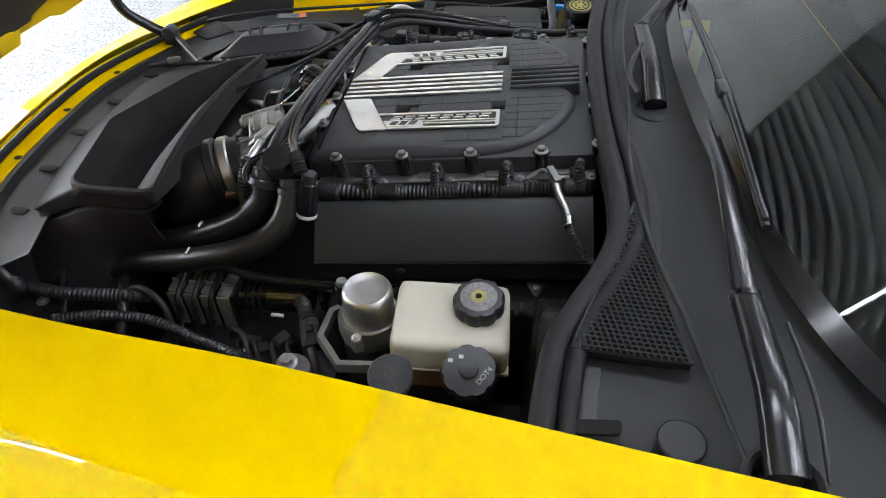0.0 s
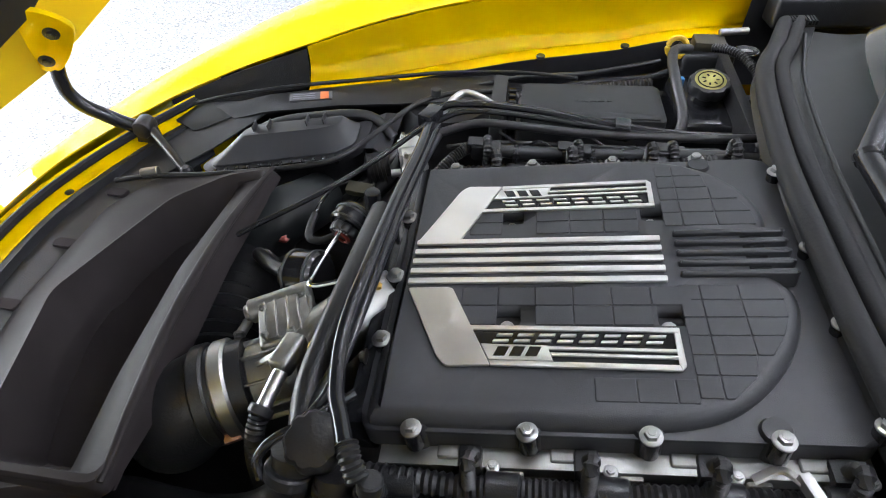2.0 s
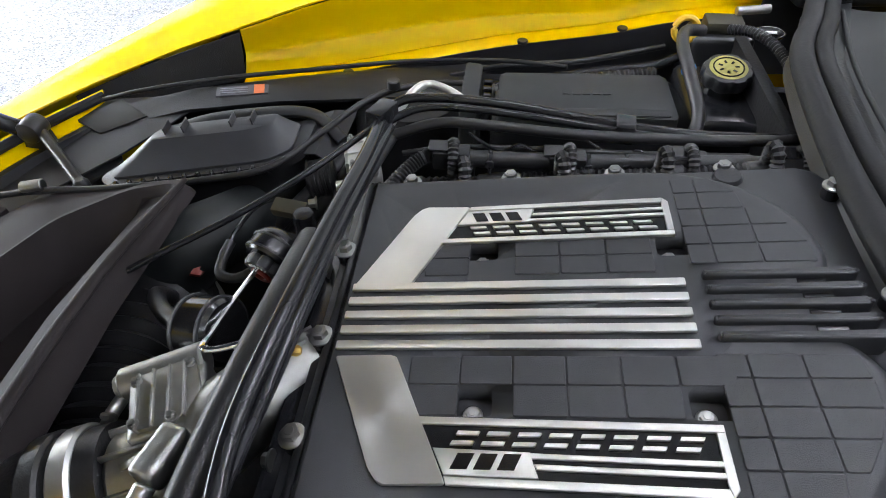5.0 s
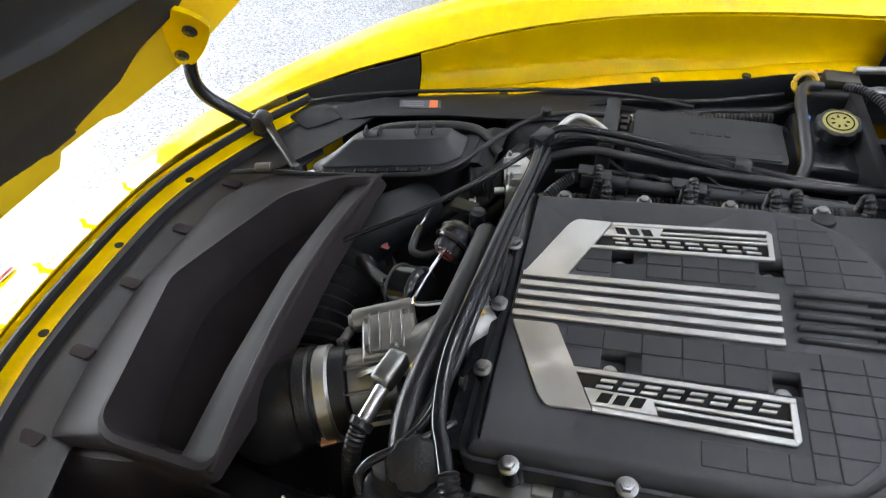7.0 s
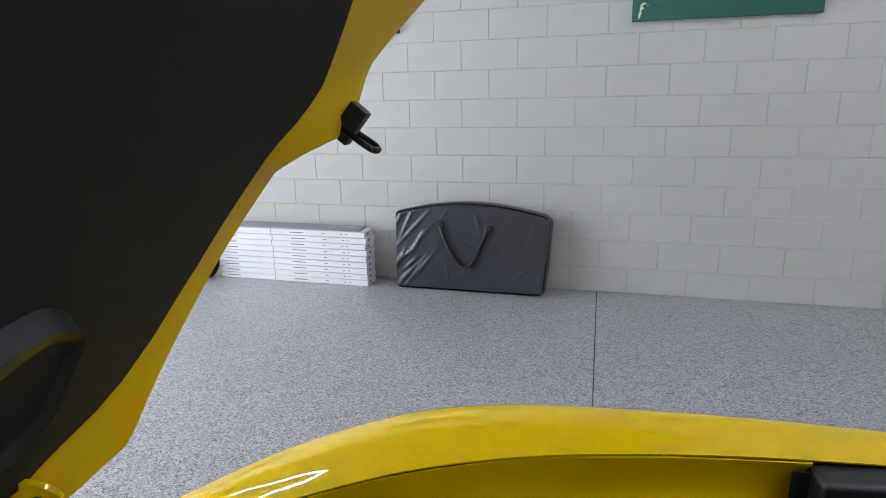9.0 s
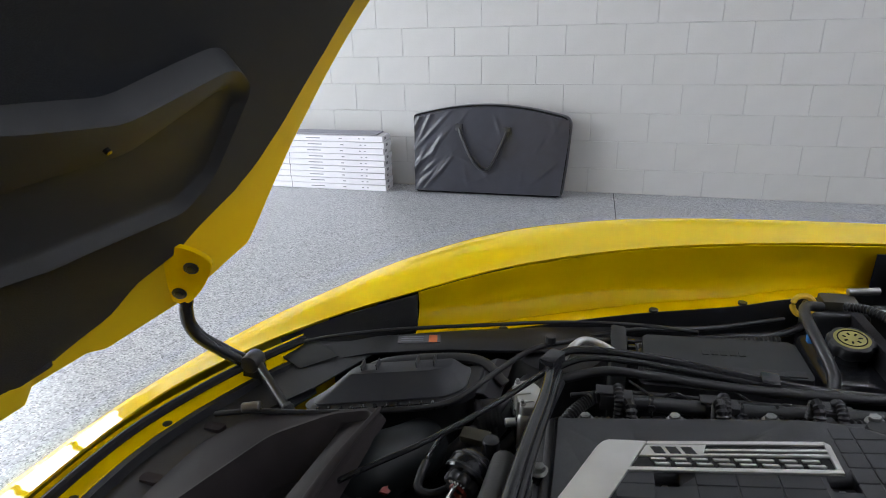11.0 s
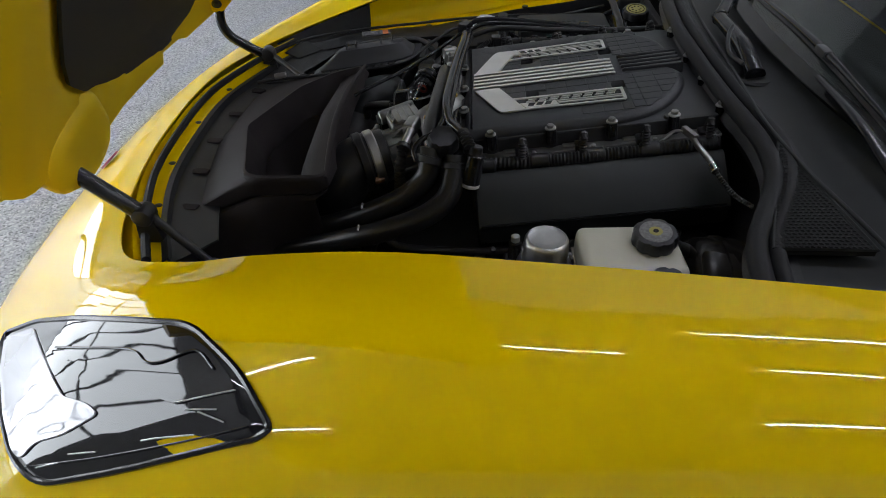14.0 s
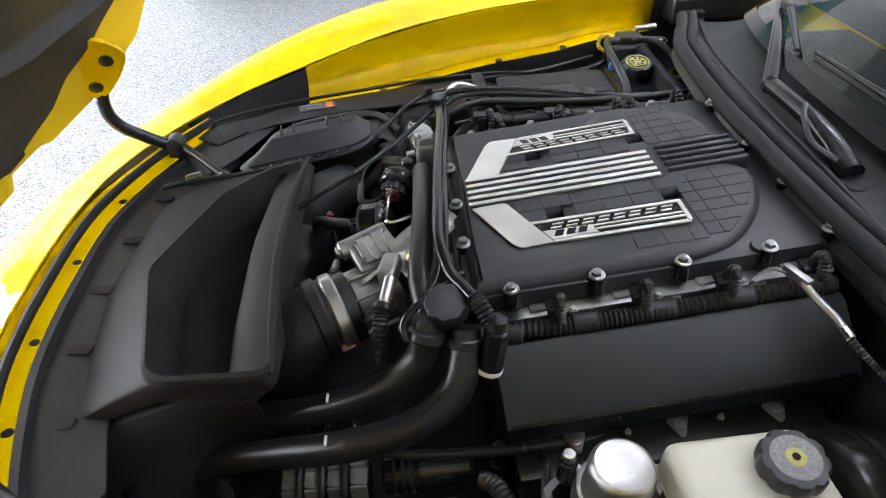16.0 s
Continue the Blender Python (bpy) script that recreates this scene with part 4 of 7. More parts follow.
for k in range(4):
    part("slot", block(B(), 0.402, 0.4245, -0.0152 + k * 0.0165, -0.0074 + k * 0.0165, -0.01, 0.0012, 0.0005, 1, ENG), GLOSSBLACK, top)


# emblem plates, mirrored about the middle
def emblem(s):
    q = lambda pts: [(x, y * s) for x, y in pts]
    band = part("emblem_plate", prism(B(), rounded(q([(0.0205, -0.038), (0.073, -0.038), (0.1235, -0.1455), (0.076, -0.147), (0.066, -0.135)]), 0.004, 3), 0.001, 0.0042, ENG, 0.0007, seg=1), BRUSHED, engine, "brushed silver emblem plate")
    frame_pts = [([(0.0965, -0.0935), (0.3145, -0.0965), (0.3145, -0.1025), (0.0995, -0.0995)]),
                 ([(0.3085, -0.1025), (0.3145, -0.1025), (0.3150, -0.143), (0.3100, -0.149), (0.3085, -0.1395)]),
                 ([(0.1235, -0.1455), (0.1215, -0.1395), (0.3085, -0.1425), (0.3100, -0.149)]),
                 ([(0.180, -0.121), (0.3085, -0.1235), (0.3085, -0.1275), (0.182, -0.125)]),
                 ([(0.184, -0.129), (0.3085, -0.1315), (0.3085, -0.1355), (0.186, -0.133)]),
                 ([(0.112, -0.1185), (0.181, -0.1205), (0.187, -0.1395), (0.1215, -0.1385)])]
    for f in frame_pts:
        part("emblem_bar", prism(B(), q(f), 0.001, 0.0042, ENG, 0.0005, seg=1), BRUSHED, engine, "brushed silver bar")
    part("emblem_ground", prism(B(), q([(0.098, -0.096), (0.312, -0.099), (0.3125, -0.146), (0.122, -0.144)]), 0.0005, 0.0018, ENG), GLOSSBLACK, engine, "dark recess of the emblem")
    for k in range(8):
        x, y = 0.124 + k * 0.0222, -0.1048 - k * 0.0002
        for u, v in ((0.0, 0.0032), (0.0078, 0.0110)):
            part("emblem_mark", prism(B(), q([(x + 0.0055 - u * 0.5, y - u), (x + 0.0215 - u * 0.5, y - u), (x + 0.0215 - v * 0.5, y - v), (x + 0.0055 - v * 0.5, y - v)]), 0.001, 0.004, ENG), BRUSHED, engine, "silver slanted bar")
    for k in range(3):
        x = 0.127 + k * 0.0165
        part("emblem_mark", prism(B(), q([(x + 0.0035, -0.1225), (x + 0.0155, -0.1225), (x + 0.0105, -0.1345), (x - 0.0015, -0.1345)]), 0.002, 0.0046, ENG), GLOSSBLACK, engine, "dark slanted bar on the emblem")


emblem(1)
emblem(-1)
for k in range(5):
    y = 0.0385 - k * 0.0163
    part("emblem_stripe", prism(B(), rounded([(0.0205 - k * 0.0004, y - 0.0042), (0.313, y - 0.0042), (0.313, y + 0.0042), (0.0205 - k * 0.0004, y + 0.0042)], 0.001, 2), 0.001, 0.0045, ENG, 0.0006, seg=1), BRUSHED, engine, "brushed silver stripe")
# recessed screw pockets, cut into the cover
POCK = [(0.139, 0.085), (0.311, 0.0855), (0.139, -0.0785), (0.311, -0.079)]
cut = B()
for x, y in POCK:
    prism(cut, rounded([(x - 0.015, y - 0.0125), (x + 0.014, y - 0.0125), (x + 0.014, y + 0.0125), (x - 0.015, y + 0.0125)], 0.005, 3), -0.0165, 0.02, ENG)
cutter = part("cutter", cut, COVER)
mod_c = top.modifiers.new("pockets", "BOOLEAN")
mod_c.object, mod_c.operation, mod_c.solver = cutter, "DIFFERENCE", "EXACT"
bpy.context.view_layer.update()
cut_mesh = bpy.data.meshes.new_from_object(top.evaluated_get(bpy.context.evaluated_depsgraph_get()))
top.modifiers.clear()
top.data = cut_mesh
cut_mesh.name = "engine_cover"
bpy.data.objects.remove(cutter)
for x, y in POCK:
    part("pocket_screw", bolt_mesh(B(), 0.0055, 0.004, 0.008, ENG @ Matrix.Translation((x - 0.002, y - 0.003, -0.016))), STEEL, top, "bright screw head")

# lid bolts: along both sides, in front and behind
def lid_bolt(x, y, post=0.03, size=0.9):
    z = -0.017 if y > 0.2 else -0.004
    m = ENG @ Matrix.Translation((x, y, z))
    part("bolt_post", rod(B(), loc(x, y, z - post), loc(x, y, z), 0.0105 * size, 14), SATIN, engine)
    part("lid_bolt", bolt_mesh(B(), 0.0078 * size, 0.007 * size, 0.0118 * size, m), BOLT, engine, "dull steel flanged bolt")


for k in range(4):
    for s in (-1, 1):
        lid_bolt(0.05 + 0.1118 * k, s * 0.216)
        if k < 4:
            part("bolt_notch", lathe(B(), [(0.017, -0.045), (0.017, -0.02), (0.013, -0.012)], 18, ENG @ Matrix.Translation((0.05 + 0.1118 * k, s * 0.2, 0.0))), BLACK, engine, "rounded boss behind the bolt")
for y in (-0.2, -0.085, 0.025, 0.165):
    lid_bolt(0.472, y, 0.02, 0.85)
for y in (-0.108, -0.012, 0.095):
    lid_bolt(0.0, y, 0.02, 0.95)
    m = ENG @ pose(-0.018, y - 0.012, -0.02, 0, -90, 0)
    part("side_bolt", bolt_mesh(B(), 0.006, 0.006, 0.009, m), BOLT, engine, "dull steel bolt")
part("front_plate", block(B(), -0.028, 0.0, -0.20, 0.17, -0.08, -0.024, 0.006, 2, ENG), SATIN, engine, "black front edge of the lid")

# ports, coils and rails on both banks
for s in (-1, 1):
    part("port_rail", block(B(), 0.01, 0.47, s * 0.212 - 0.02, s * 0.212 + 0.02, -0.075, -0.045, 0.004, 2, ENG), ALU, engine, "dirty cast aluminium port flange")
    for k in range(4):
        x = 0.105 + 0.1118 * k
        part("injector", tube(B(), [loc(x, s * 0.222, -0.055), loc(x + 0.004, s * 0.232, -0.02), loc(x + 0.002, s * 0.245, -0.012), loc(x, s * 0.252, -0.04)], 0.007, 8, 6, 0.0012, 0.004), RUBBER, engine, "ribbed black wire boot")
        part("injector_body", block(B(), x - 0.012, x + 0.012, s * 0.225 - 0.012, s * 0.225 + 0.012, -0.075, -0.035, 0.004, 2, ENG), BLACK, engine)
        part("rail_plate", block(B(), x - 0.034, x - 0.006, s * 0.2185 - 0.006, s * 0.2185 + 0.008, -0.047, -0.041, 0.0015, 1, ENG), ALU, engine, "bright cast flange edge")
        part("rail_nut", bolt_mesh(B(), 0.0045, 0.005, 0.007, ENG @ pose(x + 0.022, s * 0.231, -0.046, 0, 0, 13 * k)), STEEL, engine)
        if s < 0 and k in (0, 1, 2):
            part("lift_eye", prism(B(), rounded([(x + 0.03, -0.03), (x + 0.052, -0.03), (x + 0.052, 0.0), (x + 0.03, 0.0)], 0.004), -0.002, 0.002, ENG @ pose(0, -0.236, -0.046, 90, 0, 0)), ZINC, engine, "small zinc bracket")
    har = [loc(-0.02, s * 0.24, -0.05), loc(0.05, s * 0.247, -0.048), loc(0.12, s * 0.25, -0.052), loc(0.24, s * 0.252, -0.05), loc(0.34, s * 0.25, -0.052), loc(0.46, s * 0.252, -0.05)]
    part("wiring_loom", tube(B(), har, 0.0115, 10, 8, 0.0012, 0.006), RUBBER, engine, "ribbed black wiring conduit")
    for k in range(5):
        part("loom_clamp", rod(B(), loc(0.02 + 0.1 * k, s * 0.2475, -0.051), loc(0.055 + 0.1 * k, s * 0.25, -0.051), 0.0145, 12), BLACK, engine)
    # sloping cover of the ignition coils
    prof = [(0.236, -0.075), (0.262, -0.058), (0.275, -0.06), (0.336, -0.118), (0.342, -0.126), (0.341, -0.129), (0.337, -0.131), (0.330, -0.172), (0.318, -0.182), (0.24, -0.185)]
    cvr = B()
    rings(cvr, [[loc(x, s * y, z) for y, z in prof] for x in ((0.015, 0.018, 0.46, 0.463) if s < 0 else (0.03, 0.034, 0.44, 0.444))])
    part("coil_cover", cvr, COIL, engine, "smooth black sloping coil cover")
    part("coil_cover_seam", tube(B(), [loc(0.02, s * 0.340, -0.124), loc(0.455, s * 0.340, -0.124)], 0.002, 6, 1), GLOSSBLACK, engine)
part("cover_screw", bolt_mesh(B(), 0.006, 0.004, 0.008, ENG @ pose(0.155, -0.334, -0.148, 75, 0, 0)), BLACK, engine)
for k, x in enumerate((0.035, 0.105, 0.175, 0.245, 0.30, 0.375)):
    big = 1.0 if k in (1, 3, 5) else 0.6
    m = ENG @ pose(x, -0.330, -0.19, 0, 0, 20 * x)
    part("manifold_bolt", bolt_mesh(B(), 0.005 * big, 0.005, 0.0075 * big, m), STEEL, engine, "bright bolt")
    part("manifold_tab", prism(B(), rounded([(x - 0.016 * big, -0.318), (x + 0.016 * big, -0.318), (x + 0.003, -0.318 - 0.028 * big), (x - 0.003, -0.318 - 0.028 * big)], 0.004), -0.197, -0.19, ENG, 0.002), ZINC if k in (1, 3, 5) else DARKCAST, engine, "small heat-shield tab")
part("heat_shield", block(B(), 0.02, 0.44, -0.37, -0.30, -0.36, -0.202, 0.012, 2, ENG), DARKCAST, engine, "dark metal heat shield")

# spark-plug wire with a braided sleeve at the rear of the bank
braid = thing("braided_sensor_lead", "silver braided sensor lead with bright connector", "lead")
pts = [(1.165, 0.655, 0.768), (1.185, 0.66, 0.782), (1.197, 0.645, 0.79)]
part("ground_tab", tube(B(), pts, 0.005, 8, 5, flat=0.5), STEEL, braid)
part("connector", block(B(), -0.0055, 0.0055, -0.019, 0.019, -0.006, 0.006, 0.002, 2, pose(1.203, 0.634, 0.792, 0, 0, 20)), BOLT, braid, "bright metal connector")
part("sleeve", tube(B(), [(1.205, 0.622, 0.79), (1.212, 0.60, 0.783), (1.222, 0.575, 0.777), (1.226, 0.552, 0.772)], 0.0055, 10, 6), BOLT, braid, "bright foil sleeve")
part("collar", rod(B(), (1.225, 0.56, 0.773), (1.227, 0.543, 0.770), 0.0078), CHROME, braid)
part("braid", tube(B(), [(1.227, 0.548, 0.770), (1.235, 0.53, 0.762), (1.255, 0.51, 0.745), (1.285, 0.497, 0.73)], 0.0042, 10, 8, 0.0007, 0.0035), DARKCAST, braid, "ribbed metal braid")
# dipstick-like plug at the front of the bank
plug = thing("sensor_plug", "black plug with a white band beside the coil cover", "plug")
part("plug_body", rod(B(), (0.812, 0.597, 0.695), (0.822, 0.612, 0.76), 0.0165, 16), SATIN, plug)
part("plug_band", rod(B(), (0.8125, 0.598, 0.699), (0.8135, 0.5995, 0.706), 0.0172, 16), WHITE, plug, "white band")
part("plug_cap", rod(B(), (0.821, 0.611, 0.757), (0.823, 0.615, 0.775), 0.0125, 14), BLACK, plug)

# ---- front of the engine: throttle, ducts and hoses ----
tb = thing("throttle_body", "cast aluminium throttle body with steel hose clamp", "throttle")
A0, A1 = Vector((0.608, 0.763, 0.656)), Vector((0.713, 0.803, 0.673))
AX = (A1 - A0).normalized()
side = AX.cross(Vector((0, 0, 1))).normalized()
upv = side.cross(AX).normalized()
TM = Matrix(((AX.x, side.x, upv.x, A0.x), (AX.y, side.y, upv.y, A0.y), (AX.z, side.z, upv.z, A0.z), (0, 0, 0, 1)))
part("inlet_ring", rod(B(), A0 + AX * 0.012, A0 + AX * 0.03, 0.051, 32), ALU, tb, "machined aluminium inlet")
part("barrel", rod(B(), A0 + AX * 0.028, A0 + AX * 0.095, 0.0455, 32), ALU, tb, "cast aluminium barrel")
part("flange", prism(B(), rounded([(-0.052, -0.052), (0.052, -0.052), (0.052, 0.052), (-0.052, 0.052)], 0.02, 4), 0.082, 0.097, TM @ Matrix.Rotation(math.pi / 2, 4, "Y"), 0.002), ALU, tb, "square cast flange")
for k in range(9):
    a = radians(-70 + 40 * k)
    o = (side * math.cos(a) + upv * math.sin(a)) * 0.0475
    part("barrel_rib", block(B(), 0.028, 0.084, -0.0018, 0.0018, -0.004, 0.0035, 0.001, 1, Matrix.Translation(o) @ TM @ Matrix.Rotation(a - math.pi / 2, 4, "X")), ALU, tb, "thin cast rib")
for k in range(4):
    a = radians(45 + 90 * k)
    o = (side * math.cos(a) + upv * math.sin(a)) * 0.060
    part("flange_screw", bolt_mesh(B(), 0.0045, 0.005, 0.0065, Matrix.Translation(o) @ TM @ pose(0.082, 0, 0, 0, -90, 0)), BOLT, tb)
MB = TM @ pose(0.09, -0.036, 0.045, 0, 0, 0)
part("motor_case", block(B(), -0.034, 0.036, -0.03, 0.034, -0.02, 0.012, 0.007, 3, MB), ALU, tb, "cast aluminium motor cover")
part("motor_cover", prism(B(), rounded([(-0.03, -0.026), (0.028, -0.03), (0.034, 0.012), (0.012, 0.032), (-0.028, 0.028)], 0.008), 0.012, 0.017, MB, 0.0015), ALU, tb, "flat screwed cover")
part("motor_barrel", rod(B(), MB @ Vector((-0.046, -0.036, 0.0)), MB @ Vector((0.034, -0.036, 0.004)), 0.0155, 22), ALU, tb, "cast motor barrel")
part("motor_end", rod(B(), MB @ Vector((-0.052, -0.036, 0.0)), MB @ Vector((-0.046, -0.036, 0.0)), 0.010, 16), ALU, tb)
for k in range(4):
    part("case_rib", block(B(), -0.0012, 0.0012, -0.028, 0.030, 0.0, 0.0205, 0.0006, 1, MB @ pose(-0.022 + 0.014 * k, 0.0, 0.0)), ALU, tb, "thin cast rib")
for dx, dy in ((-0.024, -0.02), (0.024, -0.024), (0.008, 0.026), (-0.024, 0.022)):
    part("case_screw", bolt_mesh(B(), 0.0036, 0.0035, 0.005, MB @ pose(dx, dy, 0.017)), BOLT, tb)
part("gusset", prism(B(), [(0.02, -0.02), (0.095, -0.03), (0.095, 0.03)], -0.003, 0.003, TM @ pose(0, 0.012, 0.046, 70, 0, 0)), ALU, tb, "cast gusset")
for k in range(3):
    part("snout_rib", tube(B(), [(0.705, 0.815 + 0.014 * k, 0.728 - 0.008 * k), (0.745, 0.845 + 0.012 * k, 0.746 - 0.006 * k), (0.785, 0.878 + 0.01 * k, 0.750 - 0.004 * k)], 0.0035, 6, 4), ALU, tb, "cast rib")
part("snout", tube(B(), [(0.70, 0.80, 0.69), (0.745, 0.84, 0.71), (0.79, 0.88, 0.715)], lambda t: 0.042 - 0.006 * t, 16, 5), ALU, tb, "cast aluminium snout")
part("sensor_body", block(B(), -0.0135, 0.0135, -0.026, 0.022, -0.012, 0.014, 0.0075, 3, pose(0.694, 0.772, 0.730, 0, -8, -15)), ALU, tb, "grey sensor housing")
part("sensor_stem", rod(B(), (0.694, 0.742, 0.738), (0.682, 0.70, 0.722), 0.0085, 14), STEEL, tb, "bright metal stem")
part("sensor_lock", rod(B(), (0.683, 0.705, 0.724), (0.68, 0.695, 0.72), 0.014, 16), BLACK, tb)
part("sensor_boot", tube(B(), [(0.68, 0.697, 0.72), (0.676, 0.68, 0.70), (0.672, 0.672, 0.66), (0.668, 0.67, 0.60)], 0.0105, 10, 5, 0.0008, 0.005), RUBBER, tb, "ribbed black boot")
part("brass_fitting", lathe(B(), [(0.005, 0), (0.006, 0.003), (0.006, 0.008), (0.004, 0.011)], 6, pose(0.722, 0.775, 0.745, 50, 0, 20)), BRASS, tb, "small brass fitting")
part("brass_fitting", lathe(B(), [(0.004, 0), (0.005, 0.003), (0.005, 0.008), (0.003, 0.011)], 6, pose(0.774, 0.865, 0.752, 0, 90, 0)), BRASS, tb, "small brass fitting")
part("vacuum_rod", tube(B(), [(0.700, 0.985, 0.72), (0.693, 0.93, 0.728), (0.690, 0.888, 0.735), (0.692, 0.868, 0.742), (0.705, 0.865, 0.744), (0.735, 0.872, 0.75)], 0.003, 8, 6), CHROME, tb, "thin bright bent rod")
cl = thing("hose_clamp", "bright steel worm-drive hose clamp", "clamp")
part("band", rod(B(), A0 - AX * 0.007, A0 + AX * 0.013, 0.0618, 40), STEEL, cl, "bright steel band")
part("screw_box", rod(B(), (0.607, 0.822, 0.688), (0.611, 0.842, 0.690), 0.0065, 12), STEEL, cl)
part("screw_head", bolt_mesh(B(), 0.0062, 0.006, 0.0078, pose(0.606, 0.822, 0.688, 90, 0, 10)), BOLT, cl, "hexagon screw head")
part("copper_tab", block(B(), -0.01, 0.01, -0.008, 0.008, -0.006, 0.006, 0.002, 2, pose(0.625, 0.71, 0.64, 20, 0, 30)), COPPER, cl, "pale copper tab")

intake = thing("intake_hose", "black rubber intake hose with ribbed bellows", "hose")
part("elbow", tube(B(), [A0 + AX * 0.03, A0 - AX * 0.03, (0.545, 0.737, 0.625), (0.522, 0.75, 0.58), (0.515, 0.80, 0.54), (0.52, 0.87, 0.52)], lambda t: 0.056 + 0.006 * min(1, t * 2), 24, 6), RUBBER, intake, "smooth black elbow")
part("elbow_bead", rod(B(), A0 - AX * 0.032, A0 - AX * 0.012, 0.0635, 32), RUBBER, intake)
part("bellows", tube(B(), [(0.528, 0.86, 0.55), (0.522, 0.91, 0.563), (0.517, 0.97, 0.567), (0.516, 1.03, 0.563), (0.52, 1.10, 0.545)], 0.055, 24, 6, 0.006, 0.022), RUBBER, intake, "ribbed black bellows")
part("bellows_clamp", rod(B(), (0.52, 1.09, 0.537), (0.521, 1.10, 0.536), 0.063, 28), STEEL, intake)

part("air_duct", tube(B(), [(0.515, 1.07, 0.545), (0.522, 1.095, 0.58), (0.536, 1.10, 0.606), (0.558, 1.115, 0.622), (0.585, 1.15, 0.618), (0.60, 1.20, 0.600)], lambda t: 0.057 - 0.012 * t, 28, 8), COIL, intake, "smooth dark air duct")

can = thing("vacuum_canister", "round black canister beside the throttle", "canister")
part("drum", rod(B(), (0.652, 0.918, 0.70), (0.694, 0.908, 0.712), 0.035, 32), GLOSSBLACK, can, "glossy black drum")
for u in (0.05, 0.80):
    part("drum_rim", rod(B(), Vector((0.652, 0.918, 0.70)).lerp(Vector((0.694, 0.908, 0.712)), u), Vector((0.652, 0.918, 0.70)).lerp(Vector((0.694, 0.908, 0.712)), u + 0.10), 0.0366, 32), BLACK, can)
part("port", rod(B(), (0.633, 0.921, 0.694), (0.650, 0.918, 0.699), 0.0165, 8), SATIN, can, "square black port")
part("hub", rod(B(), (0.632, 0.918, 0.696), (0.656, 0.915, 0.70), 0.014, 10), BLACK, can)
part("pipe", tube(B(), [(0.64, 0.92, 0.70), (0.605, 0.945, 0.688), (0.568, 0.99, 0.66), (0.56, 1.02, 0.62)], 0.010, 10, 5), BLACK, can)
oil = thing("oil_filler", "black oil filler neck with a ribbed cap and red seal", "oil filler")
part("neck", rod(B(), (0.722, 1.05, 0.66), (0.716, 1.022, 0.712), 0.024, 24), SATIN, oil)
OD = Vector((-0.014, -0.034, -0.010)).normalized()
OC = Vector((0.716, 1.022, 0.7235))
part("drum", lathe(B(), [(0.012, -0.012), (0.022, -0.008), (0.0275, 0.0), (0.029, 0.006), (0.029, 0.022), (0.0265, 0.025)], 40, Matrix.Translation(OC) @ OD.to_track_quat("Z", "Y").to_matrix().to_4x4()), SATIN, oil, "round black drum")
for k in (0.004, 0.019):
    part("drum_rib", rod(B(), OC + OD * k, OC + OD * (k + 0.0025), 0.030, 32), BLACK, oil)
OQ = Matrix.Translation(OC + OD * 0.024) @ OD.to_track_quat("Z", "Y").to_matrix().to_4x4()
part("cap", lathe(B(), [(0.022, 0), (0.0235, 0.003), (0.0235, 0.010), (0.0215, 0.0135), (0.0105, 0.0145)], 64, OQ @ pose(0, -0.004, 0), 0.0035, 8), BLACK, oil, "ribbed black cap")
part("cap_seal", tube(B(), [OQ @ Vector((0.0095 * math.cos(2 * math.pi * k / 20), -0.004 + 0.0095 * math.sin(2 * math.pi * k / 20), 0.0155)) for k in range(21)], 0.003, 8, 0), RED, oil, "orange-red ring")
for k in range(6):
    part("cap_print", block(B(), -0.0008, 0.0008, 0.0135, 0.0172, 0.0140, 0.0150, m=OQ @ pose(0, -0.004, 0) @ Matrix.Rotation(radians(-40 + 16 * k), 4, "Z")), WHITE, oil, "plain pale bar")
part("red_clip", prism(B(), [(-0.009, -0.003), (0.003, -0.006), (0.009, -0.001), (0.002, 0.002), (0.006, 0.007), (-0.004, 0.004)], -0.003, 0.003, pose(0.58, 1.057, 0.628, 25, 20, 30), 0.0008), RED, oil, "red clip")
part("vent_elbow", tube(B(), [(0.70, 1.108, 0.704), (0.682, 1.108, 0.712), (0.660, 1.098, 0.706), (0.648, 1.06, 0.702), (0.646, 1.03, 0.699)], 0.0028, 8, 6), SATIN, oil, "thin black vent pipe")
part("vent_boot", tube(B(), [(0.6475, 1.042, 0.701), (0.6455, 1.02, 0.698), (0.648, 1.0, 0.692), (0.668, 0.998, 0.690), (0.694, 1.008, 0.700)], 0.006, 10, 6), BLACK, oil, "black rubber boot")
part("valve", lathe(B(), [(0.0125, -0.05), (0.0125, -0.003), (0.011, 0.0), (0.004, 0.0008)], 24, pose(0.731, 1.066, 0.731)), SATIN, oil, "round black valve")
part("valve_pipe", tube(B(), [(0.731, 1.062, 0.700), (0.715, 1.052, 0.706), (0.706, 1.045, 0.716), (0.704, 1.035, 0.722)], 0.003, 8, 5), BLACK, oil)
part("tag", block(B(), -0.021, 0.021, -0.010, 0.010, -0.006, 0.008, 0.003, 2, pose(0.706, 1.092, 0.712, 15, 0, -10)), mat("olive_plastic", (0.05, 0.046, 0.03), 0.5), oil, "olive brown plug body")

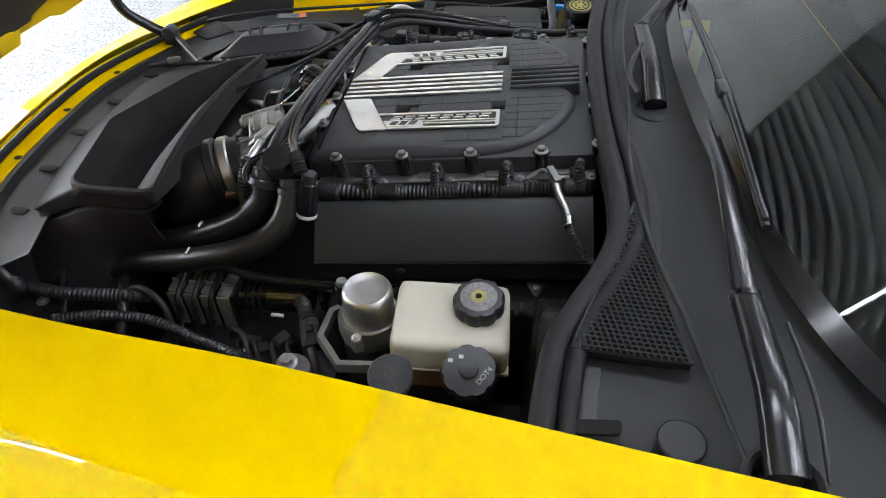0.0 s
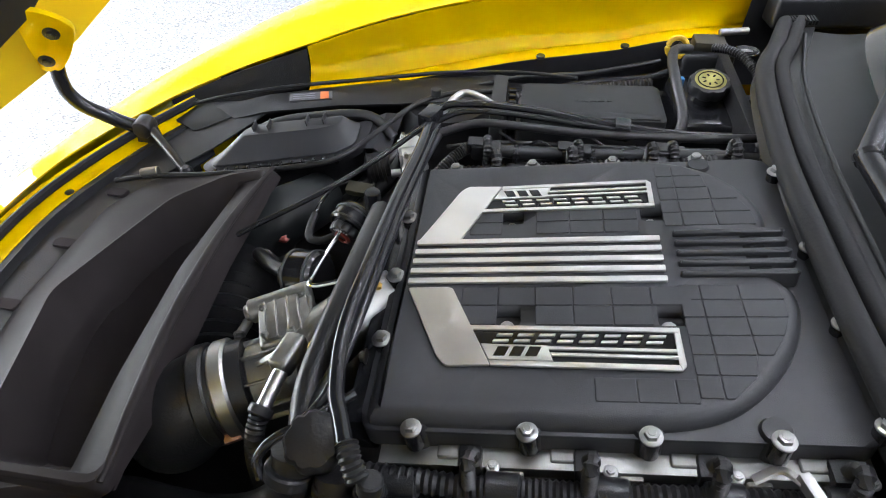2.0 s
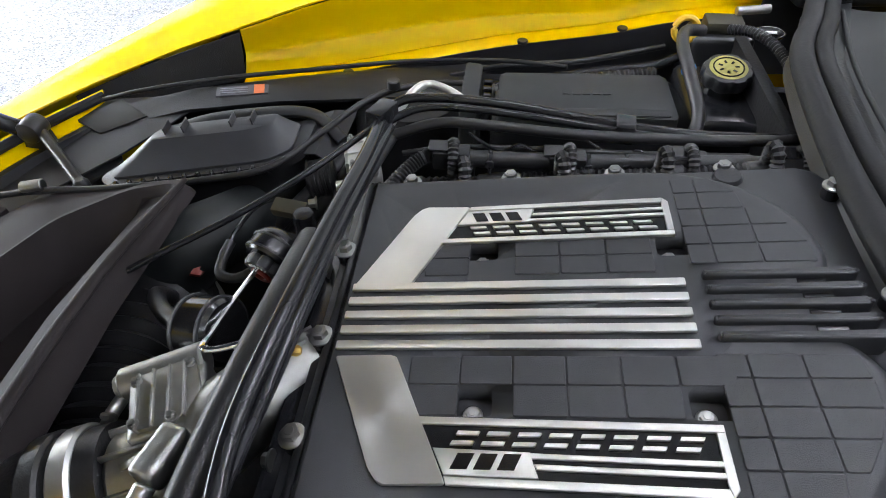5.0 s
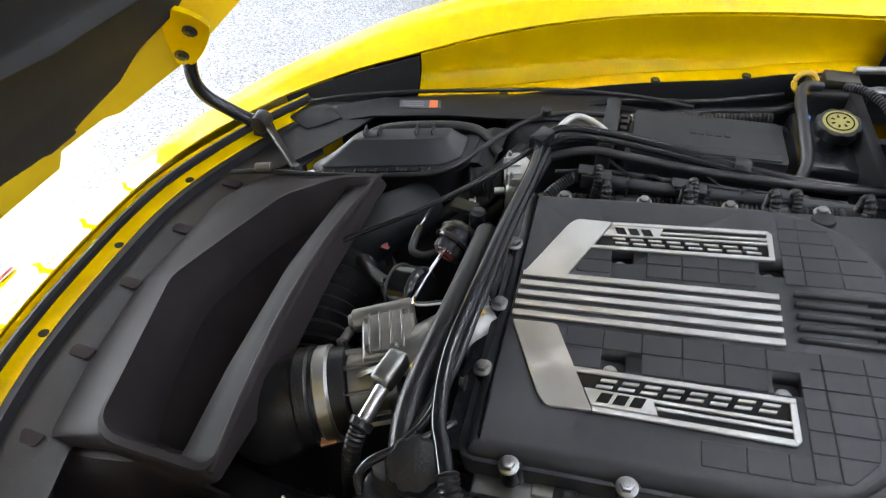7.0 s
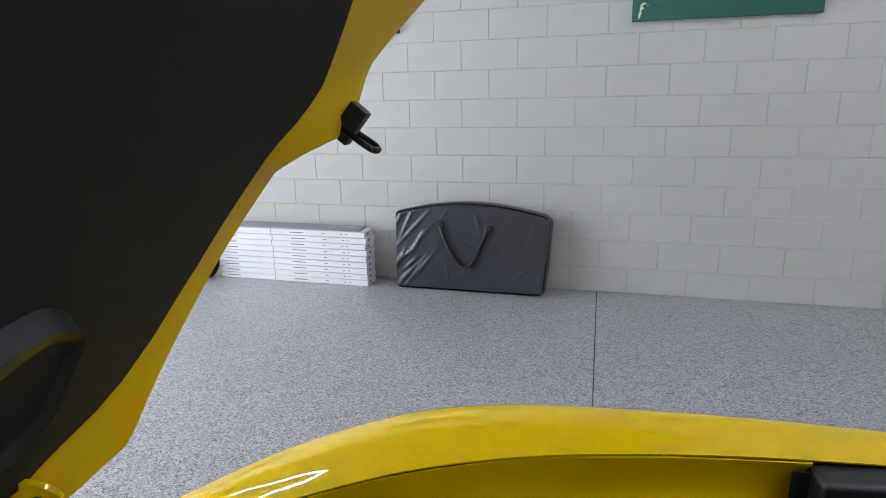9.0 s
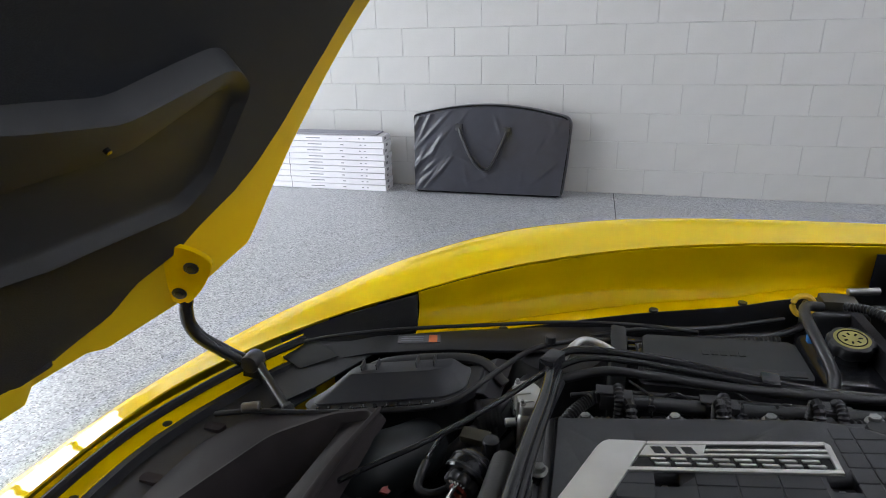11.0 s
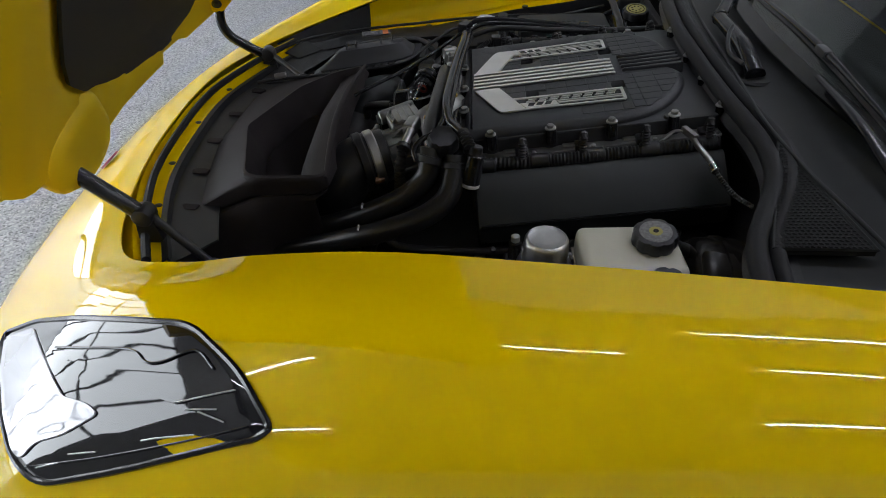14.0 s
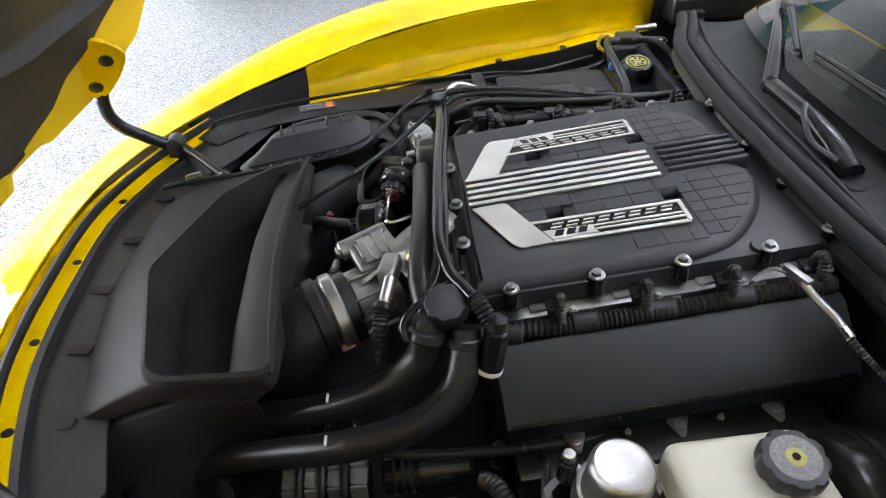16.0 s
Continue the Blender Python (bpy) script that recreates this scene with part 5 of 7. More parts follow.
alt = thing("alternator", "cast aluminium alternator beside black hoses", "alternator")
AM = pose(0.766, 1.228, 0.668, 0, 0, 15) @ Matrix.Diagonal((0.68, 0.85, 1.0, 1.0))
MACH = mat("machined_aluminium", (0.62, 0.62, 0.60), 0.42, 0.75, 0.12, 50, 0.08, 500)
part("housing", block(B(), -0.034, 0.034, -0.05, 0.05, -0.06, 0.022, 0.012, 3, AM), MACH, alt, "cast aluminium housing")
part("housing_top", prism(B(), rounded([(-0.03, -0.044), (0.026, -0.048), (0.03, 0.01), (0.012, 0.04), (-0.028, 0.042)], 0.01), 0.02, 0.036, AM, 0.004), MACH, alt, "cast upper housing")
for k in range(3):
    part("housing_rib", block(B(), -0.036, 0.004, -0.0015, 0.0015, 0.0, 0.0385, 0.0006, 1, AM @ pose(0, -0.03 + 0.026 * k, 0, 0, 0, 6)), MACH, alt, "thin cast rib")
for k in range(5):
    part("vent_slot", block(B(), -0.0365, -0.033, -0.036 + 0.016 * k, -0.028 + 0.016 * k, -0.04, 0.014, 0.001, 1, AM), GLOSSBLACK, alt)
for dx, dy in ((-0.022, -0.036), (0.02, -0.04), (-0.02, 0.034)):
    part("housing_bolt", bolt_mesh(B(), 0.0045, 0.005, 0.007, AM @ pose(dx, dy, 0.036)), BOLT, alt)
part("stud", rod(B(), AM @ Vector((-0.034, -0.03, 0.0)), AM @ Vector((-0.06, -0.03, 0.0)), 0.007, 12), STEEL, alt, "bright threaded stud")
part("pulley", rod(B(), (0.68, 1.235, 0.64), (0.72, 1.245, 0.645), 0.028, 24), BLACK, alt, "grooved black pulley")
for k in range(5):
    part("pulley_groove", rod(B(), (0.684 + 0.007 * k, 1.236, 0.6405), (0.687 + 0.007 * k, 1.2368, 0.641), 0.0295, 24), RUBBER, alt)
part("bolt", bolt_mesh(B(), 0.007, 0.01, 0.01, pose(0.70, 1.2, 0.63, 0, -90, 15)), STEEL, alt)

# bundle of hoses across the front of the lid
HB = thing("hose_bundle", "bundle of black hoses across the engine front", "hose")
def hose(points, r, material=RUBBER, parent=None, name="hose", label="", ridge=0.0, pitch=0.006, n=7):
    return part(name, tube(B(), points, r, 12, n, ridge, pitch), material, parent or HB, label)


hose([(0.755, 1.02, 0.735), (0.752, 0.93, 0.750), (0.744, 0.82, 0.756), (0.735, 0.72, 0.748), (0.745, 0.66, 0.74), (0.760, 0.635, 0.745)], 0.017, label="thick black hose")
hose([(0.80, 1.21, 0.765), (0.797, 1.12, 0.775), (0.783, 1.0, 0.782), (0.770, 0.86, 0.786), (0.764, 0.77, 0.785), (0.772, 0.70, 0.782), (0.785, 0.665, 0.785), (0.797, 0.635, 0.79)], 0.0085, SATIN, label="glossy black pipe")
hose([(0.812, 1.20, 0.762), (0.803, 1.1, 0.772), (0.790, 0.98, 0.778), (0.780, 0.86, 0.78), (0.772, 0.77, 0.775), (0.760, 0.70, 0.768), (0.735, 0.66, 0.76)], 0.006, SATIN, label="glossy black pipe")
hose([(0.815, 1.19, 0.752), (0.796, 1.06, 0.765), (0.783, 0.92, 0.768), (0.768, 0.78, 0.765), (0.742, 0.68, 0.752), (0.72, 0.63, 0.735)], 0.0065, BLACK)
hose([(0.79, 0.70, 0.775), (0.755, 0.665, 0.778), (0.722, 0.645, 0.77), (0.708, 0.632, 0.755), (0.712, 0.62, 0.74)], 0.005, SATIN, label="thin glossy cable")
hose([(0.797, 0.64, 0.79), (0.803, 0.626, 0.786), (0.812, 0.612, 0.774)], 0.0105, RUBBER, ridge=0.0012, pitch=0.005, label="ribbed hose end")
hose(RODPTS, 0.0042, SATIN, label="thin black hose")

# coolant tee and two thick hoses down to the radiator
tee = thing("coolant_hoses", "two thick black coolant hoses with a round joint", "hose")
hose([(0.74, 0.645, 0.755), (0.738, 0.635, 0.735), (0.728, 0.625, 0.70), (0.69, 0.618, 0.663), (0.625, 0.625, 0.622), (0.555, 0.645, 0.58), (0.47, 0.67, 0.535), (0.40, 0.68, 0.49)], 0.0215, RUBBER, tee, "hose", "thick black coolant hose")
hose([(0.785, 0.632, 0.745), (0.784, 0.615, 0.72), (0.772, 0.588, 0.685), (0.74, 0.568, 0.660), (0.69, 0.559, 0.638), (0.62, 0.566, 0.608), (0.54, 0.59, 0.568), (0.46, 0.612, 0.53), (0.40, 0.62, 0.50)], 0.0215, RUBBER, tee, "hose", "thick black coolant hose")
part("joint", lathe(B(), [(0.026, -0.02), (0.03, -0.012), (0.03, 0.006), (0.026, 0.012), (0.01, 0.014)], 30, pose(0.762, 0.648, 0.768, 18, 0, 0), 0.003, 9), RUBBER, tee, "round black joint cap")
for p, q in (((0.7375, 0.634, 0.742), (0.734, 0.627, 0.73)), ((0.785, 0.626, 0.735), (0.7845, 0.62, 0.724))):
    part("joint_clip", rod(B(), p, q, 0.0245, 20), BLACK, tee)
for p in ((0.60, 0.628, 0.631), (0.60, 0.568, 0.622)):
    part("clip_mark", block(B(), p[0] - 0.002, p[0] + 0.002, p[1] - 0.01, p[1] + 0.006, p[2], p[2] + 0.004, 0.001, 1), WHITE, tee)

# loom and pipes behind the lid, on the far bank
fl = thing("far_pipes", "black pipes and ribbed conduit along the far bank", "pipe")
hose([(0.80, 1.235, 0.765), (0.84, 1.25, 0.775), (0.95, 1.245, 0.775), (1.10, 1.225, 0.765), (1.20, 1.22, 0.76), (1.30, 1.225, 0.758)], 0.0062, SATIN, fl, "pipe", "glossy black pipe")
hose([(0.80, 1.215, 0.757), (0.86, 1.235, 0.772), (0.98, 1.228, 0.77), (1.12, 1.212, 0.762), (1.22, 1.207, 0.76)], 0.0052, SATIN, fl, "pipe", "glossy black pipe")
hose([(0.80, 1.19, 0.75), (0.87, 1.205, 0.768), (0.93, 1.20, 0.772), (1.05, 1.195, 0.768), (1.2, 1.195, 0.77), (1.32, 1.20, 0.775)], 0.0068, RUBBER, fl, "pipe", "black pipe")
hose([(0.874, 1.160, 0.752), (0.96, 1.157, 0.753), (1.08, 1.156, 0.758), (1.2, 1.153, 0.767), (1.30, 1.15, 0.772)], 0.0105, BLACK, fl, "conduit", "taped black conduit", 0.0003, 0.02)
hose([(0.880, 1.160, 0.752), (0.862, 1.158, 0.752), (0.842, 1.143, 0.744), (0.822, 1.118, 0.732), (0.806, 1.09, 0.715)], 0.0085, RUBBER, fl, "conduit_end", "ribbed black conduit", 0.0009, 0.0036)
for x in (0.890, 1.026, 1.162, 1.285):
    z = 0.7525 + 0.055 * max(0.0, x - 1.0)
    part("joint_box", block(B(), x - 0.020, x + 0.024, 1.146, 1.170, z - 0.012, z + 0.0125, 0.004, 2), BLACK, fl, "black conduit joint")
    part("joint_lid", block(B(), x - 0.026, x + 0.010, 1.150, 1.172, z + 0.0115, z + 0.0145, 0.001, 1), SATIN, fl)
    hose([(x + 0.004, 1.170, z + 0.012), (x + 0.004, 1.157, z + 0.0195), (x + 0.005, 1.143, z + 0.012), (x + 0.005, 1.136, z - 0.006), (x + 0.004, 1.130, z - 0.030)], 0.0062, RUBBER, fl, "boot", "ribbed wire boot", 0.0008, 0.0034)
    part("boot_plug", block(B(), x + 0.016, x + 0.028, 1.134, 1.152, z - 0.012, z + 0.004, 0.002, 1), SATIN, fl)
for x in (0.938, 1.052, 1.095, 1.20):
    z = 0.7525 + 0.055 * max(0.0, x - 1.0)
    part("conduit_tie", rod(B(), (x - 0.0025, 1.157, z), (x + 0.0025, 1.157, z), 0.0122, 16), SATIN, fl)
    part("tie_buckle", block(B(), x - 0.005, x + 0.005, 1.143, 1.148, z - 0.003, z + 0.006, 0.001, 1), SATIN, fl, "cable-tie buckle")
    part("tie_tail", tube(B(), [(x, 1.144, z - 0.002), (x + 0.001, 1.139, z - 0.014), (x - 0.001, 1.136, z - 0.028)], 0.0015, 6, 4), SATIN, fl)
for x in (0.92, 1.06):
    hose([(x - 0.01, 1.192, 0.765), (x + 0.02, 1.182, 0.752), (x + 0.036, 1.180, 0.750), (x + 0.052, 1.180, 0.760), (x + 0.072, 1.178, 0.752)], 0.0022, SATIN, fl, "wire", "thin wavy wire")
hose([(0.83, 1.175, 0.742), (0.90, 1.186, 0.748), (1.0, 1.184, 0.752), (1.1, 1.18, 0.756), (1.24, 1.178, 0.762)], 0.0035, RUBBER, fl, "wire")
part("pipe_clamp", block(B(), -0.012, 0.012, -0.02, 0.02, -0.01, 0.014, 0.003, 2, pose(0.80, 1.215, 0.768, 0, 0, -25)), SATIN, fl, "black pipe clamp")
part("pipe_clamp", block(B(), -0.012, 0.012, -0.02, 0.012, -0.01, 0.014, 0.003, 2, pose(1.10, 1.218, 0.765, 0, 0, -8)), SATIN, fl, "black pipe clamp")
hose([(0.805, 1.245, 0.738), (0.821, 1.270, 0.757), (0.836, 1.292, 0.765), (0.852, 1.300, 0.766), (0.876, 1.294, 0.762), (0.905, 1.280, 0.752)], 0.0058, MACH, fl, "metal_pipe", "bent bare metal pipe")

# ---- engine bay: shell, shroud, boxes and tanks ----
DARK = mat("dark_bay_shell", (0.015, 0.015, 0.017), 0.5, 0, 0.3, 20, 0.3, 200)
bay = part("bay_floor", block(B(), 0.16, 1.42, 0.22, 1.58, 0.25, 0.30, 0.01), DARK, car, "dark floor of the engine bay")
part("bay_wall", block(B(), 0.30, 1.60, 1.52, 1.54, 0.25, 0.655, 0.004), DARK, car, "dark side wall of the bay")
part("bay_wall", block(B(), 0.24, 1.60, 0.255, 0.275, 0.25, 0.66, 0.004), DARK, car, "dark side wall of the bay")
part("firewall", block(B(), 1.315, 1.335, 0.27, 1.54, 0.25, 0.74, 0.004), DARK, car, "dark firewall")
part("radiator", block(B(), 0.20, 0.25, 0.36, 1.42, 0.28, 0.56, 0.006), DARK, car, "dark radiator behind the nose")

# radiator cover with the large air opening
def poly_loft(name, loops, material, parent, label="", caps=False):
    bm = B()
    rings(bm, loops, True, caps)
    return part(name, bm, material, parent, label)


shroud = thing("radiator_shroud", "matt black plastic radiator shroud with a deep air opening", "shroud")
RIM = [Vector(p) for p in DUCT]


RIMS, OUTS, INS = soft_line(RIM, 0.02), soft_line(DUCT_OUT, 0.012), soft_line(DUCT_IN, 0.02)
cen = sum(RIM, Vector()) / len(RIM)
cin = sum(INS, Vector()) / len(INS)


def to_c(p, k, dz):
    return cen + (p - cen) * k + Vector((0, 0, dz))


def blend(a, b, t, dz=0.0):
    return [p.lerp(q, t) + Vector((0, 0, dz)) for p, q in zip(a, b)]


def wall(t, dx, dz):
    """Inner wall of the opening: broad and shallow on the engine side."""
    return [p + Vector((-dx, 0, -dz)) if p.x > 0.49 else p.lerp(q, t) for p, q in zip(R1, INS)]


R0, R1 = [to_c(p, 1.036, 0.001) for p in RIMS], [to_c(p, 0.965, -0.002) for p in RIMS]
loops = [[p + Vector((-0.085 if p.x > 0.5 else 0.0, 0.05 if p.y < 0.68 else 0.0, -0.07)) for p in OUTS], [p + Vector((-0.014 if p.x > 0.5 else 0.0, 0, -0.012)) for p in OUTS], blend(OUTS, R0, 0.06), blend(OUTS, R0, 0.35, 0.003), blend(OUTS, R0, 0.7, 0.003), R0,
         [to_c(p, 1.030, 0.008) for p in RIMS], [to_c(p, 1.024, 0.0105) for p in RIMS], [to_c(p, 0.990, 0.011) for p in RIMS], [to_c(p, 0.980, 0.007) for p in RIMS], R1,
         wall(0.2, 0.028, 0.010), wall(0.5, 0.056, 0.028), wall(0.8, 0.068, 0.055), INS, [cin + (p - cin) * 0.9 + Vector((0, 0, -0.05)) for p in INS], [cin + (p - cin) * 0.3 + Vector((0, 0, -0.06)) for p in INS]]
panel = poly_loft("shroud_panel", loops, SHROUD, shroud, "matt black moulded panel", True)
# thick lip on the engine side of the opening
part("lip", tube(B(), [to_c(Vector(p), 1.02, 0.008) for p in LIPPTS], lambda t: 0.004 + 0.004 * math.sin(math.pi * t), 12, 8, flat=0.7), SHROUD, shroud, "rounded lip of the opening")
for k in range(5):
    y = 0.62 + 0.13 * k
    lx = 0.205 + 0.012 * abs(k - 2) ** 1.5
    part("locating_lug", prism(B(), rounded([(lx, y - 0.008), (lx + 0.032, y - 0.010), (lx + 0.036, y + 0.008), (lx, y + 0.010)], 0.004), 0.612, 0.632, bevel=0.003), SHROUD, shroud, "small black locating lug")
side_rows = []
for dy, dz in ((0.03, -0.012), (0.010, -0.014), (-0.004, -0.030), (-0.022, -0.085), (-0.05, -0.16), (-0.09, -0.25)):
    row = []
    for x in (0.205, 0.25, 0.30, 0.35, 0.40, 0.45, 0.50, 0.535):
        turn = ramp(x, [(0.20, 1.0), (0.36, 0.6), (0.44, -0.5), (0.54, -0.8)])
        row.append(Vector((x - 0.03 * max(0.0, -turn) * (dz < -0.02), 0.616 - 0.06 * (x - 0.205) * (x < 0.45) - 0.006 * (x >= 0.45) + dy * (turn if dy < 0 else 1.0), 0.586 + ramp(x, [(0.222, 0.0), (0.42, 0.092), (0.54, 0.098)]) + dz)))
    side_rows.append(row)
part("side_panel", sheet(B(), side_rows, 0.004), SHROUD, shroud, "matt black side panel that drops beside the opening")
part("front_strip", sheet(B(), [[p + (Vector((0.62, 0.89, p.z)) - p).normalized() * 0.040 + Vector((0, 0, -0.022)), p + (Vector((0.62, 0.89, p.z)) - p).normalized() * 0.052 + Vector((0, 0, -0.022)), p + (Vector((0.62, 0.89, p.z)) - p).normalized() * 0.056 + Vector((0, 0, -0.036)), p + (Vector((0.62, 0.89, p.z)) - p).normalized() * 0.10 + Vector((0, 0, -0.042)), p + (Vector((0.62, 0.89, p.z)) - p).normalized() * 0.15 + Vector((0, 0, -0.045))] for p in rim], 0.004), BLACK, shroud, "black strip behind the gutter")

# air filter box: long flat lid with thin ribs over a toothed flange
air = thing("air_filter_box", "black plastic air filter box with a long ribbed lid", "air box")
AB = pose(0.413, 1.184, 0.657, 5, -5.5, 9)
BASEPTS = [(-0.004, -0.004), (0.236, -0.004), (0.272, 0.020), (0.288, 0.088), (0.06, 0.092), (-0.018, 0.016)]
part("box_body", prism(B(), rounded([(0.01, 0.008), (0.225, 0.008), (0.255, 0.03), (0.265, 0.08), (0.06, 0.085)], 0.015), -0.15, -0.012, AB, 0.004), BLACK, air)
part("lid_flange", prism(B(), rounded(BASEPTS, 0.012), -0.013, -0.001, AB, 0.002), BLACK, air, "black flange of the box")
LIDM = mat("grey_black_lid", (0.040, 0.041, 0.046), 0.40, 0, 0.15, 30, 0.1, 900, 0.06)
lid_b = B()
low = rounded([(0.006, 0.006), (0.222, 0.006), (0.256, 0.024), (0.266, 0.082), (0.05, 0.084), (0.0, 0.02)], 0.012, 4)
high = rounded([(0.056, 0.046), (0.200, 0.043), (0.234, 0.050), (0.242, 0.076), (0.076, 0.078), (0.058, 0.062)], 0.010, 4)
mid = [(a + (c - a) * 0.45, b + (d - b) * 0.45) for (a, b), (c, d) in zip(low, high)]
rings(lid_b, [[AB @ Vector((x, y, z)) for x, y in o] for o, z in ((low, -0.002), (low, 0.003), (mid, 0.012), (high, 0.026), ([(0.15 + (x - 0.15) * 0.96, 0.062 + (y - 0.062) * 0.9) for x, y in high], 0.028), ([(0.15 + (x - 0.15) * 0.3, 0.062 + (y - 0.062) * 0.3) for x, y in high], 0.0285))])
part("box_lid", lid_b, LIDM, air, "dark grey-black raised lid")
for x in (0.082, 0.108, 0.176, 0.206):
    part("lid_rib", block(B(), -0.0012, 0.0012, -0.010, 0.012, -0.010, 0.009, 0.0006, 1, AB @ pose(x, 0.064, 0.030, 0, 0, -8)), LIDM, air, "thin upright rib")
for k in range(12):
    part("lid_tooth", block(B(), -0.0028, 0.0028, -0.004, 0.003, -0.012, 0.004, 0.001, 1, AB @ pose(0.012 + 0.0192 * k, -0.005, 0.0)), SATIN, air)
part("lid_skirt", sheet(B(), [[AB @ Vector((0.262, 0.02 + 0.018 * k, -0.004)), AB @ Vector((0.285 + 0.006 * k, 0.025 + 0.024 * k, -0.012)), AB @ Vector((0.305 + 0.008 * k, 0.035 + 0.030 * k, -0.045))] for k in range(5)], 0.003), LIDM, air, "sloping plastic skirt")
part("snorkel", tube(B(), [AB @ Vector((0.03, 0.07, -0.02)), AB @ Vector((0.10, 0.098, 0.008)), AB @ Vector((0.20, 0.104, 0.010)), AB @ Vector((0.28, 0.10, 0.0)), AB @ Vector((0.32, 0.07, -0.03))], 0.012, 12, 6, flat=0.7), BLACK, air, "black moulded arch behind the lid")
for k in range(3):
    part("bay_hose", tube(B(), [AB @ Vector((0.19 + 0.04 * k, -0.05, -0.10)), AB @ Vector((0.26 + 0.04 * k, -0.02, -0.055)), AB @ Vector((0.32 + 0.02 * k, 0.05, -0.05)), AB @ Vector((0.36 + 0.02 * k, 0.13, -0.07))], 0.011, 10, 6), RUBBER, air, "dull black hose")
shelf = thing("bay_shelf", "black inner fender shelf with a small label", "panel")
part("shelf_panel", sheet(B(), [[Vector((x, y0, z0)), Vector((x, (y0 + y1) / 2, z0 + 0.012)), Vector((x, y1, z1))] for x, y0, y1, z0, z1 in ((0.30, 1.33, 1.42, 0.635, 0.625), (0.45, 1.37, 1.46, 0.66, 0.648), (0.60, 1.39, 1.49, 0.672, 0.66), (0.70, 1.40, 1.505, 0.675, 0.668), (0.80, 1.43, 1.53, 0.668, 0.672), (0.92, 1.47, 1.55, 0.65, 0.67))], 0.006), BLACK, shelf)
part("strut_tower", lathe(B(), [(0.10, 0.50), (0.095, 0.63), (0.085, 0.655), (0.05, 0.662)], 28, pose(0.80, 1.46, 0)), DARK, shelf, "dark rounded suspension tower")
hose([(0.92, 1.49, 0.655), (1.0, 1.505, 0.665), (1.1, 1.53, 0.672), (1.2, 1.545, 0.68), (1.26, 1.56, 0.70)], 0.008, SATIN, shelf, "pipe", "black pipe")
hose([(0.92, 1.465, 0.66), (1.0, 1.48, 0.672), (1.1, 1.50, 0.675), (1.2, 1.515, 0.682)], 0.0105, RUBBER, shelf, "pipe", "ribbed black pipe", 0.001, 0.006)
hose([(0.86, 1.50, 0.668), (0.95, 1.52, 0.68), (1.08, 1.54, 0.685), (1.22, 1.575, 0.70)], 0.005, BLACK, shelf, "pipe", "thin black pipe")
part("corner_panel", sheet(B(), [[Vector((0.205, 1.16, 0.628)), Vector((0.25, 1.18, 0.63)), Vector((0.32, 1.20, 0.632))], [Vector((0.235, 1.25, 0.634)), Vector((0.29, 1.26, 0.636)), Vector((0.38, 1.27, 0.64))], [Vector((0.27, 1.33, 0.642)), Vector((0.33, 1.33, 0.645)), Vector((0.43, 1.34, 0.65))], [Vector((0.32, 1.405, 0.652)), Vector((0.38, 1.41, 0.656)), Vector((0.48, 1.42, 0.662))]], 0.003), BLACK, shelf, "matt black panel in the front corner")
lab = pose(0.545, 1.385, 0.6885, 12, 0, 12)
part("label_plate", block(B(), -0.04, 0.04, -0.008, 0.012, -0.001, 0.002, m=lab), mat("grey_label", (0.12, 0.12, 0.13), 0.4), shelf, "small grey label")
part("label_orange", block(B(), 0.018, 0.034, -0.008, 0.012, 0.002, 0.003, m=lab), ORANGE, shelf, "orange warning square")
for k in range(3):
    part("label_bar", block(B(), -0.034, 0.008, -0.004 + 0.005 * k, -0.002 + 0.005 * k, 0.002, 0.003, m=lab), GREYPRINT, shelf, "plain pale bar")
part("flap", sheet(B(), [[Vector((0.255, 1.37, 0.64)), Vector((0.30, 1.41, 0.655))], [Vector((0.29, 1.33, 0.655)), Vector((0.345, 1.375, 0.67))], [Vector((0.33, 1.315, 0.645)), Vector((0.39, 1.355, 0.655))]], 0.003), COWL, shelf, "grey plastic flap")
hose([(0.30, 1.375, 0.664), (0.38, 1.39, 0.68), (0.50, 1.432, 0.684), (0.66, 1.475, 0.686), (0.80, 1.505, 0.69), (0.95, 1.50, 0.70), (1.05, 1.47, 0.71)], 0.0038, BLACK, shelf, "release_cable", "thin black hood-release cable")
hose([(0.255, 1.150, 0.648), (0.32, 1.162, 0.654), (0.42, 1.172, 0.658), (0.55, 1.190, 0.668), (0.64, 1.212, 0.680), (0.70, 1.28, 0.696), (0.76, 1.345, 0.714), (0.83, 1.375, 0.722), (0.90, 1.38, 0.725)], 0.0048, RUBBER, shelf, "washer_hose", "thin black hose")
part("hose_joint", rod(B(), (0.30, 1.162, 0.658), (0.33, 1.167, 0.662), 0.0085), BOLT, shelf)
part("hose_nut", rod(B(), (0.79, 1.36, 0.722), (0.79, 1.36, 0.736), 0.0095, 16), BLACK, shelf)

